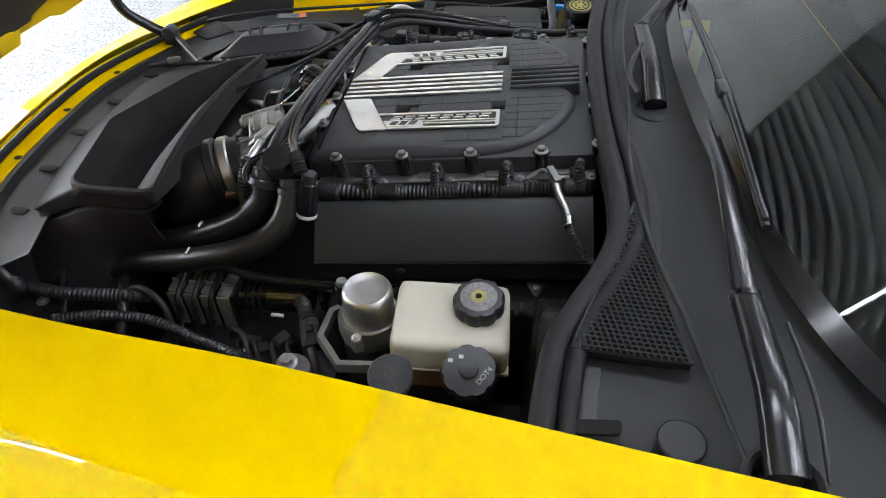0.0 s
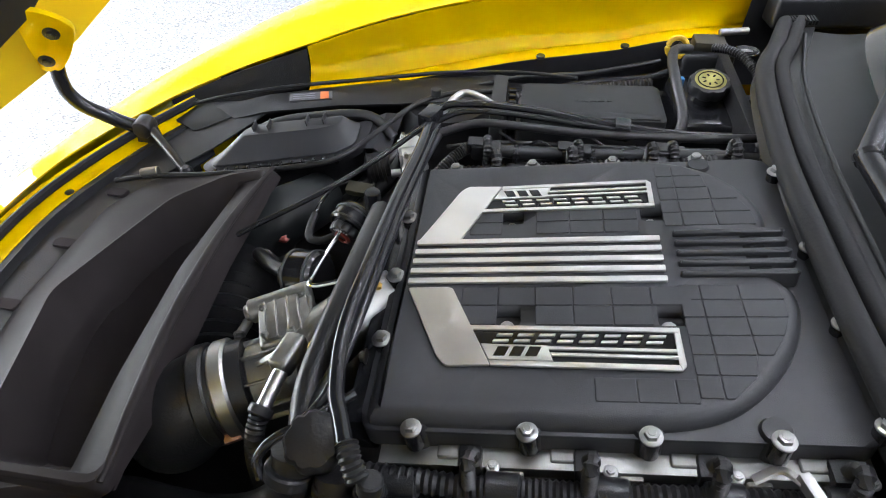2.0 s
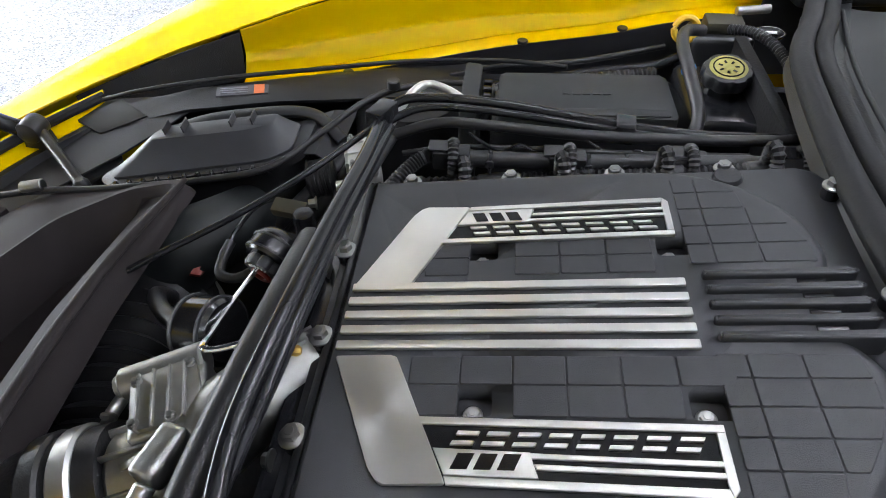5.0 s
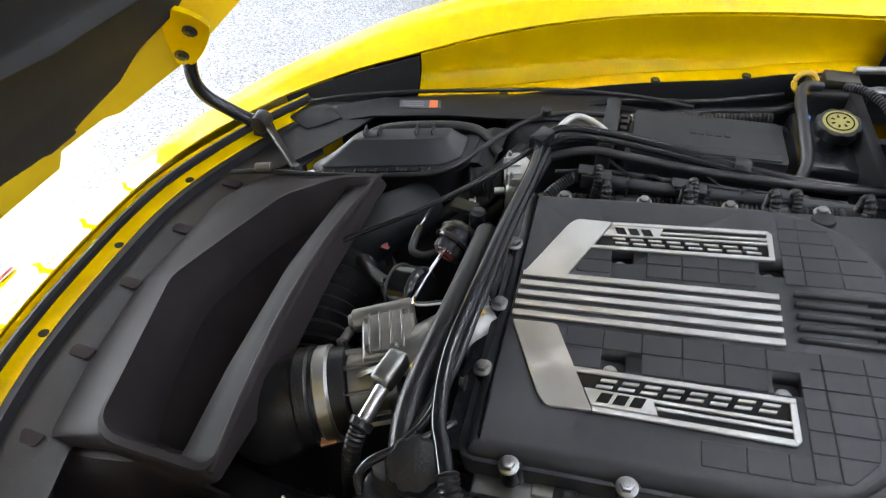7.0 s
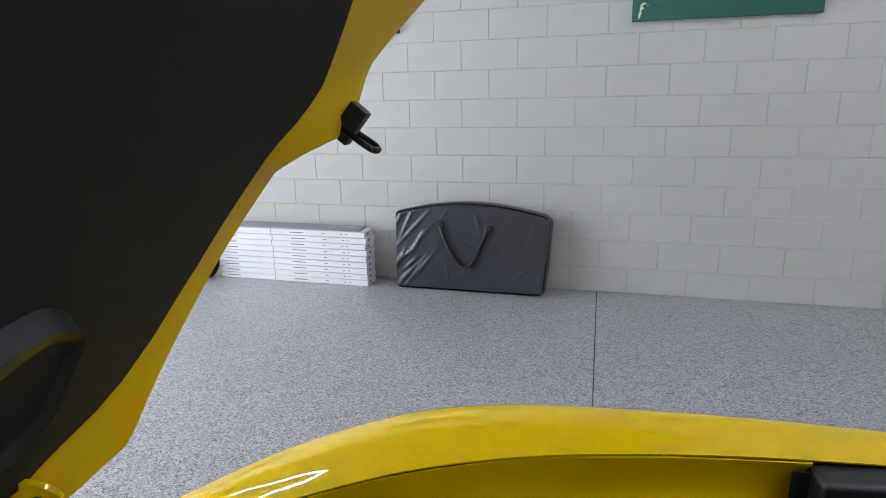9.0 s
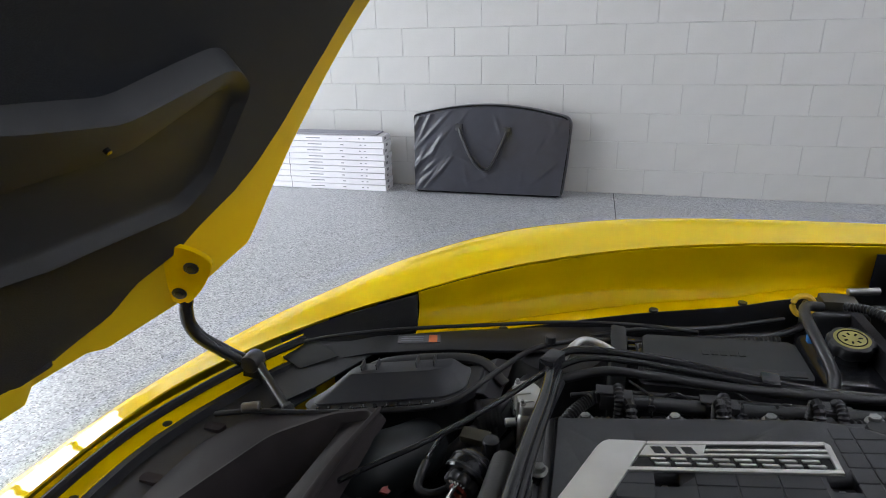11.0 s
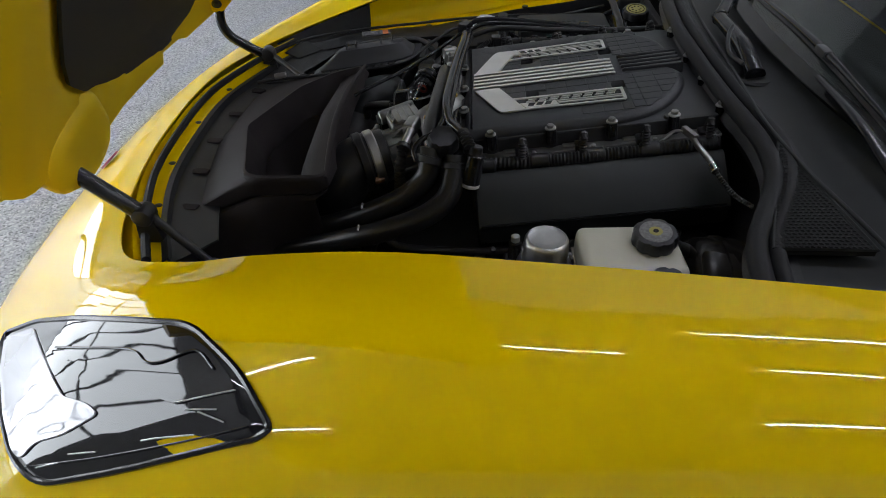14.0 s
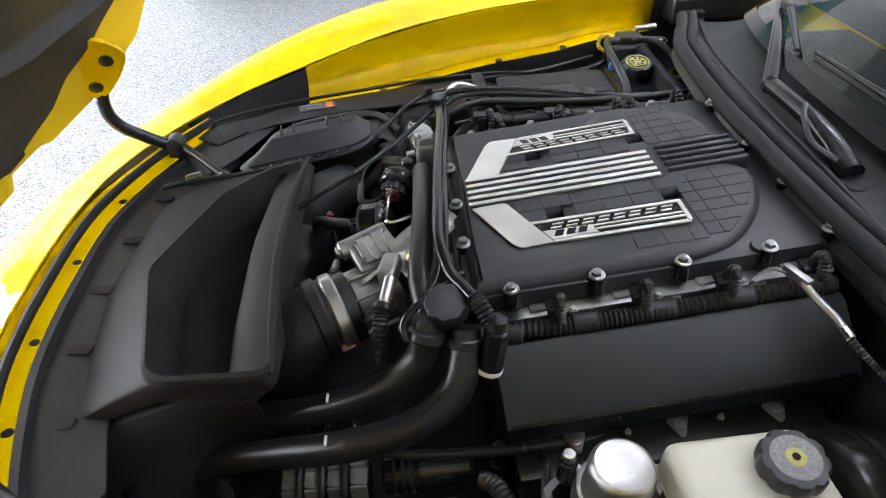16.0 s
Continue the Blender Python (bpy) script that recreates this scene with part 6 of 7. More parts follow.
# fuse box
fuse = thing("fuse_box", "dark grey fuse box with flat lid", "fuse box")
part("base", prism(B(), rounded([(0.935, 1.285), (1.19, 1.285), (1.19, 1.405), (0.94, 1.405)], 0.012), 0.55, 0.705, bevel=0.004), BLACK, fuse)
FM = pose(1.065, 1.345, 0.716, 3, -2, 0)
part("lid", prism(B(), rounded([(-0.122, -0.054), (0.122, -0.056), (0.118, 0.052), (-0.12, 0.054)], 0.008), 0.0, 0.02, FM, 0.005), COWL, fuse, "flat dark grey lid")
part("lid_step", prism(B(), rounded([(-0.05, -0.052), (0.112, -0.052), (0.112, -0.036), (-0.045, -0.036)], 0.004), 0.018, 0.0225, FM, 0.001), COWL, fuse)
for k in range(5):
    part("raised_mark", block(B(), -0.03 + 0.014 * k, -0.02 + 0.014 * k, 0.0, 0.012, 0.02, 0.0212, m=FM), COWL, fuse, "faint raised mark")
part("side_fin", prism(B(), rounded([(0.89, 1.30), (0.915, 1.295), (0.918, 1.42), (0.893, 1.425)], 0.004), 0.60, 0.735, bevel=0.003), COWL, fuse, "upright grey side plate")
for k in range(5):
    part("fuse_slot", block(B(), 0.921, 0.934, 1.31 + 0.02 * k, 1.322 + 0.02 * k, 0.68, 0.722, 0.002), GLOSSBLACK, fuse)

# coolant tank
tank = thing("coolant_tank", "black coolant expansion tank with a yellow-marked cap", "tank")
part("tank_body", block(B(), 1.225, 1.34, 1.34, 1.53, 0.50, 0.70, 0.025, 4), SATIN, tank, "black plastic tank")
part("tank_neck", lathe(B(), [(0.03, 0.66), (0.03, 0.712), (0.026, 0.715)], 24, pose(1.283, 1.44, 0, 0, 0, 0)), SATIN, tank)
CM = pose(1.283, 1.438, 0.712, 10, -3, 0)
part("tank_cap", lathe(B(), [(0.036, 0.008), (0.037, 0.011), (0.037, 0.023), (0.0345, 0.0275), (0.029, 0.029), (0.012, 0.029)], 72, CM, 0.003, 8), BLACK, tank, "ribbed black cap")
part("cap_print", lathe(B(), [(0.0275, 0.0285), (0.0275, 0.0295), (0.012, 0.0298)], 32, CM), YCAP, tank, "round yellow warning print")
part("cap_ring", tube(B(), [CM @ Vector((0.0215 * math.cos(2 * math.pi * k / 32), 0.0215 * math.sin(2 * math.pi * k / 32), 0.0298)) for k in range(33)], 0.0012, 6, 0), GLOSSBLACK, tank, "thin dark printed ring")
for k in range(7):
    a = 2 * math.pi * k / 7
    part("cap_mark", block(B(), 0.009, 0.015, -0.0016, 0.0016, 0.0296, 0.0303, m=CM @ Matrix.Rotation(a, 4, "Z")), GLOSSBLACK, tank, "plain dark mark")
hose([(1.20, 1.265, 0.715), (1.212, 1.30, 0.74), (1.205, 1.36, 0.765), (1.205, 1.43, 0.775), (1.22, 1.48, 0.772), (1.25, 1.50, 0.765)], 0.009, RUBBER, tank, "tank_hose", "black hose")
part("blue_clip", block(B(), -0.01, 0.01, -0.006, 0.006, -0.006, 0.008, 0.002, 2, pose(1.232, 1.455, 0.722)), BLUE, tank, "small blue clip")
ring = B()
tube(ring, [Vector((1.238, 1.545, 0.745)) + Vector((0.018 * math.cos(a), 0.004 * math.sin(a), 0.018 * math.sin(a))) for a in [2 * math.pi * k / 24 for k in range(25)]], 0.0055, 8, 0)
wash = thing("washer_filler", "black filler cluster with a yellow pull ring", "filler")
part("pull_ring", ring, YRING, wash, "yellow pull ring")
part("filler_body", block(B(), 1.25, 1.35, 1.53, 1.60, 0.60, 0.738, 0.012, 3), BLACK, wash)
part("filler_pipe", rod(B(), (1.318, 1.575, 0.765), (1.372, 1.582, 0.768), 0.007, 12), ALU, wash, "short grey pipe")
part("olive_cap", block(B(), -0.03, 0.03, -0.018, 0.018, 0, 0.022, 0.005, 2, pose(1.30, 1.565, 0.736, 5, 0, 0)), mat("olive_plastic", (0.06, 0.055, 0.035), 0.5), wash, "olive plastic cover")
hose([(1.30, 1.53, 0.755), (1.325, 1.50, 0.765), (1.345, 1.46, 0.765), (1.355, 1.41, 0.758), (1.35, 1.36, 0.75)], 0.0075, RUBBER, wash, "filler_hose", "ribbed black hose", 0.001, 0.005)
part("oval_badge", lathe(B(), [(0.026, 0), (0.026, 0.003), (0.022, 0.004)], 28, pose(1.362, 1.532, 0.748, 25, 0, 0) @ Matrix.Diagonal((1, 0.5, 1, 1))), SATIN, wash, "oval dark badge")
part("badge_rim", tube(B(), [pose(1.362, 1.532, 0.748, 25, 0, 0) @ Vector((0.0235 * math.cos(2 * math.pi * k / 28), 0.0118 * math.sin(2 * math.pi * k / 28), 0.0038)) for k in range(29)], 0.0011, 6, 0), CHROME, wash, "thin chrome rim")
part("badge_bar", block(B(), -0.012, 0.012, -0.0022, 0.0022, 0.0036, 0.0045, m=pose(1.362, 1.532, 0.748, 25, 0, 0)), WHITE, wash, "plain pale bar")

# brake fluid reservoir
res = thing("brake_fluid_reservoir", "milky white brake fluid reservoir with two black caps", "reservoir")
RM = pose(1.072, 0.416, 0.0, 0, 0, 2)
part("tank_upper", block(B(), -0.08, 0.082, -0.062, 0.062, 0.645, 0.706, 0.016, 5, RM), MILKY, res, "milky white tank")
part("tank_lower", block(B(), -0.068, 0.072, -0.055, 0.052, 0.60, 0.648, 0.008, 3, RM), mat("brownish_fluid_plastic", (0.22, 0.12, 0.06), 0.45, 0, 0.2, 20), res, "brownish lower tank with fluid")
part("tank_seam", block(B(), -0.0815, 0.0835, -0.0635, 0.0635, 0.652, 0.656, 0.0018, 2, RM), MILKY, res)
C1 = pose(1.110, 0.428, 0.704, 4, -4, 0)
part("cap", lathe(B(), [(0.0345, 0.004), (0.036, 0.008), (0.036, 0.022), (0.0335, 0.0268), (0.0285, 0.0280), (0.014, 0.0282)], 72, C1, 0.0028, 9), BLACK, res, "ribbed black cap")
part("cap_ring_print", lathe(B(), [(0.0255, 0.0278), (0.0255, 0.0288), (0.0145, 0.0291)], 40, C1), mat("grey_print_ring", (0.2, 0.2, 0.2), 0.5, 0, 0.6, 260), res, "ring of fine grey print")
part("cap_print", lathe(B(), [(0.0105, 0.0282), (0.0105, 0.0294), (0.005, 0.0296)], 32, C1), YCAP, res, "yellow disc on the cap")
part("cap_symbol", lathe(B(), [(0.0042, 0.0295), (0.0042, 0.0302), (0.002, 0.0303)], 20, C1), GLOSSBLACK, res)
C2 = pose(1.106, 0.322, 0.692, 16, -2, 0)
part("cap", lathe(B(), [(0.034, 0.006), (0.0365, 0.009), (0.0365, 0.021), (0.034, 0.0258), (0.014, 0.027)], 72, C2, 0.0026, 9), BLACK, res, "ribbed black cap with white print")
part("cap_neck", lathe(B(), [(0.025, -0.05), (0.025, 0.008)], 24, C2), BLACK, res)
part("cap_knob", lathe(B(), [(0.013, 0.026), (0.012, 0.034), (0.006, 0.035)], 20, C2), BLACK, res)
for a in range(3):
    part("cap_symbol", block(B(), -0.027 + 0.013 * a, -0.021 + 0.013 * a, 0.008 + 0.006 * (a == 1), 0.013 + 0.006 * (a == 1), 0.0268, 0.0275, m=C2), WHITE, res, "small white symbol")
td = bpy.data.curves.new("dot4", "FONT")
td.body, td.size, td.extrude, td.align_x = "DOT4", 0.0100, 0.0003, "CENTER"
tmp = new("tmp_text", td)
dg = bpy.context.evaluated_depsgraph_get()
tme = bpy.data.meshes.new_from_object(tmp.evaluated_get(dg))
bpy.data.objects.remove(tmp)
tme.materials.clear()
tme.materials.append(WHITE)
txt = new("cap_lettering", tme)
txt.parent = res
txt.matrix_world = C2 @ pose(0.0225, -0.008, 0.0272, 0, 0, 55)
tagged(txt, "white letters DOT4")
part("mount", block(B(), 1.01, 1.14, 0.36, 0.47, 0.36, 0.60, 0.015), BLACK, res)
part("pump_cap", rod(B(), (1.008, 0.302, 0.700), (1.008, 0.298, 0.712), 0.029, 32), BLACK, res, "round black cover")
part("pump_cap_stem", tube(B(), [(1.008, 0.29, 0.702), (1.010, 0.262, 0.69), (1.012, 0.25, 0.64)], 0.012, 10, 4, flat=0.6), BLACK, res, "black stem of the cover")

# brake booster pump with bright metal dome
pump = thing("vacuum_pump", "bright metal domed pump beside the fluid tank", "pump")
PM = pose(0.942, 0.458, 0.0, 0, 0, 0)
part("dome", lathe(B(), [(0.040, 0.625), (0.0405, 0.64), (0.0385, 0.646), (0.0387, 0.676), (0.0378, 0.6845), (0.0355, 0.690), (0.032, 0.6925), (0.0305, 0.6915), (0.015, 0.6912)], 48, PM), STEEL, pump, "bright steel dome")
part("collar", lathe(B(), [(0.046, 0.598), (0.049, 0.612), (0.0485, 0.634), (0.0455, 0.639), (0.040, 0.640)], 32, PM), ALU, pump, "cast collar")
for a in (20, 140, 260):
    q = PM @ Vector((0.05 * math.cos(radians(a)), 0.05 * math.sin(radians(a)), 0.63))
    part("lug", rod(B(), q - Vector((0, 0, 0.02)), q + Vector((0, 0, 0.006)), 0.009), ALU, pump)
    part("screw", bolt_mesh(B(), 0.005, 0.004, 0.0075, Matrix.Translation(q + Vector((0, 0, 0.006)))), STEEL, pump)
part("pump_body", rod(B(), (0.942, 0.458, 0.32), (0.942, 0.458, 0.60), 0.045, 24), BLACK, pump)
part("side_fitting", rod(B(), (0.893, 0.49, 0.62), (0.893, 0.492, 0.655), 0.012, 14), SATIN, pump)
part("side_fitting_tip", rod(B(), (0.893, 0.492, 0.655), (0.893, 0.493, 0.667), 0.008, 12), STEEL, pump)
gas = B()
OCT = [(0.861, 0.432), (0.866, 0.488), (0.885, 0.505), (0.99, 0.51), (1.015, 0.49), (1.015, 0.41), (0.985, 0.388), (0.905, 0.380)]
oc = (sum(p[0] for p in OCT) / 8, sum(p[1] for p in OCT) / 8)
rings(gas, [[Vector((oc[0] + (x - oc[0]) * k, oc[1] + (y - oc[1]) * k, z)) for x, y in OCT] for k, z in ((1.0, 0.585), (1.0, 0.60), (0.98, 0.603), (0.86, 0.603), (0.85, 0.60), (0.85, 0.585))], True, False)
part("gasket_frame", gas, mat("grey_cast_frame", (0.22, 0.22, 0.22), 0.4, 0.3, 0.2, 40), pump, "grey angular frame")

# modulator block, brackets, wiring at the near side
mod = thing("brake_modulator", "dark modulator block with slotted zinc bracket", "modulator")
SLEEVE = mat("worn_steel_sleeve", (0.16, 0.16, 0.16), 0.25, 0.9, 0.3, 30)
for k in range(4):
    x = 0.522 + 0.032 * k
    part("bracket", prism(B(), rounded([(x, 0.575), (x + 0.024, 0.572), (x + 0.025, 0.628), (x + 0.001, 0.632)], 0.004), 0.500, 0.504, bevel=0.001), ZINC, mod, "dull zinc bracket finger")
    part("bracket_side", block(B(), x, x + 0.024, 0.568, 0.573, 0.42, 0.503, 0.002), ZINC, mod, "dull zinc bracket side")
    part("bracket_rib", block(B(), x, x + 0.024, 0.598, 0.603, 0.503, 0.512, 0.001, 1), ZINC, mod)
part("bracket_back", block(B(), 0.52, 0.645, 0.58, 0.63, 0.43, 0.495, 0.006), DARK, mod)
for k in range(3):
    part("brake_line", tube(B(), [(0.556 + 0.032 * k, 0.69, 0.515), (0.551 + 0.032 * k, 0.64, 0.518), (0.548 + 0.032 * k, 0.60, 0.517), (0.546 + 0.032 * k, 0.563, 0.50), (0.543 + 0.032 * k, 0.555, 0.45), (0.535 + 0.032 * k, 0.54, 0.42)], 0.0055, 8, 5), BLACK, mod, "black brake line")
part("motor", rod(B(), (0.665, 0.585, 0.500), (0.80, 0.588, 0.508), 0.027, 24), GLOSSBLACK, mod, "glossy black cylinder")
part("motor_band", rod(B(), (0.715, 0.586, 0.5029), (0.792, 0.5878, 0.5075), 0.0278, 24), SLEEVE, mod, "worn dark steel sleeve")
for k in range(3):
    part("motor_ring", rod(B(), (0.68 + 0.012 * k, 0.5853, 0.5009 + 0.0007 * k), (0.685 + 0.012 * k, 0.5855, 0.5012 + 0.0007 * k), 0.029, 24), BLACK, mod)
part("base", block(B(), 0.50, 0.86, 0.45, 0.68, 0.30, 0.42, 0.02), DARK, mod)
part("stud", rod(B(), (0.83, 0.575, 0.50), (0.83, 0.575, 0.53), 0.013, 12), SATIN, mod)
part("nut", bolt_mesh(B(), 0.008, 0.008, 0.012, pose(0.835, 0.60, 0.52, 20, 0, 0)), ZINC, mod)
wire = thing("wiring_harness", "black wiring harness with grey connectors", "wiring")
hose([(0.40, 0.44, 0.56), (0.46, 0.47, 0.545), (0.54, 0.48, 0.535), (0.62, 0.46, 0.53), (0.70, 0.44, 0.52), (0.78, 0.42, 0.50)], 0.0085, RUBBER, wire, "conduit", "ribbed black conduit", 0.001, 0.006)
hose([(0.47, 0.53, 0.47), (0.475, 0.535, 0.53), (0.51, 0.53, 0.555), (0.555, 0.51, 0.545), (0.57, 0.49, 0.50), (0.57, 0.47, 0.45)], 0.006, RUBBER, wire, "cable", "black cable")
hose([(0.632, 0.64, 0.60), (0.640, 0.605, 0.585), (0.662, 0.583, 0.572), (0.701, 0.571, 0.570), (0.77, 0.566, 0.570), (0.839, 0.565, 0.570), (0.92, 0.568, 0.572), (0.998, 0.574, 0.574), (1.08, 0.583, 0.578), (1.16, 0.591, 0.584), (1.24, 0.60, 0.59)], 0.0075, RUBBER, wire, "cable", "long black hose")
hose([(0.665, 0.51, 0.47), (0.675, 0.505, 0.50), (0.70, 0.49, 0.505), (0.715, 0.465, 0.48), (0.73, 0.45, 0.42)], 0.005, RUBBER, wire, "cable", "black cable")
hose([(0.80, 0.53, 0.56), (0.812, 0.515, 0.572), (0.822, 0.495, 0.575), (0.835, 0.475, 0.568)], 0.0115, RUBBER, wire, "boot", "ribbed sensor boot", 0.0012, 0.005)
CN = pose(0.838, 0.462, 0.565, 12, 0, 20)
part("connector", block(B(), -0.015, 0.015, -0.026, 0.022, -0.014, 0.012, 0.003, 2, CN), COWL, wire, "grey plastic connector")
for sx in (-0.011, 0.007):
    part("connector_rail", block(B(), sx, sx + 0.004, -0.024, 0.018, 0.012, 0.018, 0.001, 1, CN), COWL, wire)
part("connector_latch", block(B(), -0.006, 0.006, -0.006, 0.008, 0.013, 0.02, 0.002, 1, CN), GLOSSBLACK, wire)
hose([(0.845, 0.438, 0.558), (0.855, 0.42, 0.55), (0.868, 0.39, 0.52), (0.88, 0.35, 0.46)], 0.0075, RUBBER, wire, "cable", "black sensor cable")
hose([(0.885, 0.56, 0.56), (0.882, 0.53, 0.585), (0.875, 0.50, 0.57)], 0.006, RUBBER, wire, "cable", "black cable")
BB = pose(0.812, 0.412, 0.55, 0, 0, 0)
part("body_bolt", bolt_mesh(B(), 0.011, 0.011, 0.017, BB), ZINC, wire, "dull zinc body bolt")
part("bolt_foot", prism(B(), rounded([(0.794, 0.396), (0.828, 0.388), (0.852, 0.396), (0.850, 0.418), (0.828, 0.432), (0.798, 0.430)], 0.012), 0.540, 0.55, bevel=0.003), mat("dull_grey_foot", (0.16, 0.155, 0.15), 0.5, 0.4, 0.2, 40), wire, "dull grey bolt foot")
for k in range(5):
    a = 0.68 + 0.03 * k
    hose([(a, 0.52, 0.46), (a + 0.01, 0.485, 0.485 + 0.01 * (k % 2)), (a + 0.025, 0.45, 0.47), (a + 0.02 - 0.02 * (k % 2), 0.40, 0.42)], 0.004, BLACK, wire, "wire", "thin black wire")
for k in range(4):
    part("plug_block", block(B(), -0.014, 0.014, -0.010, 0.010, -0.009, 0.009, 0.002, 1, pose(0.70 + 0.032 * k, 0.50 - 0.02 * (k % 2), 0.475 + 0.008 * (k % 3), 10 * k, 8, 30 * k)), SATIN if k % 2 else COWL, wire, "small dark plug")
for k, (px, py) in enumerate(((0.705, 0.475), (0.775, 0.50), (0.745, 0.435))):
    part("terminal", rod(B(), (px, py, 0.487), (px + 0.006, py - 0.008, 0.492), 0.0035, 8), BRASS if k == 1 else STEEL, wire, "small bright terminal")
part("clip", block(B(), 0.742, 0.765, 0.524, 0.53, 0.52, 0.525, 0.001, 1), WHITE, wire, "small white clip")
for k in (0, 2):
    x0 = 0.32 + 0.06 * k
    hose([(x0, 0.60 - 0.01 * k, 0.52), (x0 + 0.02, 0.55, 0.535 + 0.006 * (k % 2)), (x0 + 0.05, 0.50 - 0.012 * k, 0.52), (x0 + 0.04, 0.44, 0.47)], 0.0065 + 0.002 * (k % 3), RUBBER if k % 2 else SATIN, wire, "cable", "black cable")
hose([(0.30, 0.52, 0.54), (0.38, 0.505, 0.552), (0.46, 0.515, 0.548), (0.52, 0.53, 0.535)], 0.011, RUBBER, wire, "conduit", "ribbed black conduit", 0.0012, 0.006)
part("front_bracket", prism(B(), rounded([(0.27, 0.45), (0.35, 0.44), (0.37, 0.55), (0.29, 0.60)], 0.02), 0.50, 0.515, bevel=0.004), SATIN, wire, "black bracket")
part("front_bolt", bolt_mesh(B(), 0.007, 0.006, 0.011, pose(0.32, 0.51, 0.515)), ZINC, wire, "dull zinc bolt")
part("side_tray", block(B(), 0.30, 1.20, 0.28, 0.42, 0.40, 0.50, 0.02), DARK, wire)
drum = thing("brake_booster", "large dark brownish brake booster beside the cowl", "booster")
DM = pose(1.235, 0.43, 0.59, 0, 90, 0)
SHELLM = mat("brownish_black_shell", (0.022, 0.020, 0.018), 0.25, 0, 0.2, 30)
part("shell", lathe(B(), [(0.03, -0.05), (0.085, -0.047), (0.097, -0.038), (0.10, -0.03), (0.10, -0.004)], 40, DM), SHELLM, drum, "dull dark front shell")
part("rear_shell", lathe(B(), [(0.10, 0.004), (0.10, 0.03), (0.09, 0.045), (0.04, 0.05)], 40, DM), SHELLM, drum, "dull dark rear shell")
part("crimp_ring", lathe(B(), [(0.099, -0.006), (0.104, -0.004), (0.104, 0.004), (0.099, 0.006)], 40, DM), SHELLM, drum, "rolled seam")
part("check_valve", rod(B(), (1.19, 0.47, 0.655), (1.165, 0.47, 0.665), 0.012, 14), BLACK, drum, "black check valve")

# ---- cowl, seal, wipers and windshield ----
SEAL = curve(SEALPTS, 8)
seal = thing("cowl_seal", "thick ribbed black rubber seal along the cowl", "seal")
part("seal_bead", tube(B(), [p for p in SEAL[::4]], 0.0145, 12, 5), SEALRUBBER, seal, "round rubber bead")
part("seal_lip", tube(B(), [p + Vector((0.026, 0.004, 0.003)) for p in SEAL[::4]], 0.0115, 12, 5), SEALRUBBER, seal, "second rubber bead")
part("seal_base", sheet(B(), [[p + Vector((-0.012, 0, -0.03)), p + Vector((-0.004, 0, -0.012)), p + Vector((0.045, 0, -0.006)), p + Vector((0.055, 0, -0.004))] for p in SEAL], 0.006), BLACK, seal)

# the cowl panel from the seal to the glass
BASE = curve(GLASSPTS, 8)
def lerp_row(n):
    rws = []
    ns = len(SEAL)
    nb = len(BASE)
    for i in range(ns):
        a = SEAL[i] + Vector((0.034, 0, -0.010))
        j = i * (nb - 1) / (ns - 1)
        b = BASE[int(j)].lerp(BASE[min(int(j) + 1, nb - 1)], j - int(j)) + Vector((0.03, 0, -0.012))
        rws.append([a.lerp(b, t / n) + Vector((0, 0, -0.012 * math.sin(math.pi * t / n))) for t in range(n + 1)])
    return rws


cowl = part("cowl_panel", sheet(B(), lerp_row(8), 0.004), COWL, car, "grey-black textured plastic cowl")
# vent with a wire mesh
VT, VL, VR = Vector((1.305, 0.53, 0.828)), Vector((1.218, 0.293, 0.803)), Vector((1.342, 0.277, 0.815))
vent = thing("cowl_vent", "triangular black mesh air vent in the cowl", "vent")
up = Vector((0, 0, 1))
# solid near-black slab below the mesh, painted as the shade inside the vent
shade_slab = B()
rings(shade_slab, [[p + Vector((0, 0, d)) for p in (VT, VL, VR)] for d in (-0.004, 0.0045)])
part("vent_well", shade_slab, mat("vent_shadow_black", (0.004, 0.004, 0.004), 0.9), vent, "near-black slab standing in for the shade inside the vent")
frame_b = B()
tube(frame_b, [VT + up * 0.006, VL + up * 0.006, VR + up * 0.006, VT + up * 0.006], 0.0026, 8, 0)
part("vent_frame", frame_b, COWL, vent)
def inside(p):
    def s(a, b):
        return (p.x - b.x) * (a.y - b.y) - (a.x - b.x) * (p.y - b.y)
    d = (s(VT, VL), s(VL, VR), s(VR, VT))
    return all(v >= 0 for v in d) or all(v <= 0 for v in d)


VN = (VL - VT).cross(VR - VT)


def on_vent(p):
    return VT.z - ((p.x - VT.x) * VN.x + (p.y - VT.y) * VN.y) / VN.z + 0.0075


def mesh_bars(direction, step, r):
    bm = B()
    d = Vector((math.cos(radians(direction)), math.sin(radians(direction)), 0))
    n = Vector((-d.y, d.x, 0))
    c = (VT + VL + VR) / 3
    k = -0.3
    while k < 0.3:
        run = [c + n * k + d * (t * 0.003) for t in range(-100, 101)]
        run = [p for p in run if inside(p)]
        if len(run) > 2:
            a, b = run[0], run[-1]
            za, zb = [on_vent(p) for p in (a, b)]
            a, b = Vector((a.x, a.y, za)), Vector((b.x, b.y, zb))
            rings(bm, [[q + Vector((0, 0, r)), q + n * r, q - Vector((0, 0, r)), q - n * r] for q in (a, b)])
        k += step
    return bm


part("mesh_screen", mesh_bars(-7, 0.0064, 0.0012), COWL, vent, "fine black wire screen")
part("mesh_screen", mesh_bars(104, 0.0066, 0.0012), COWL, vent, "fine black wire screen")
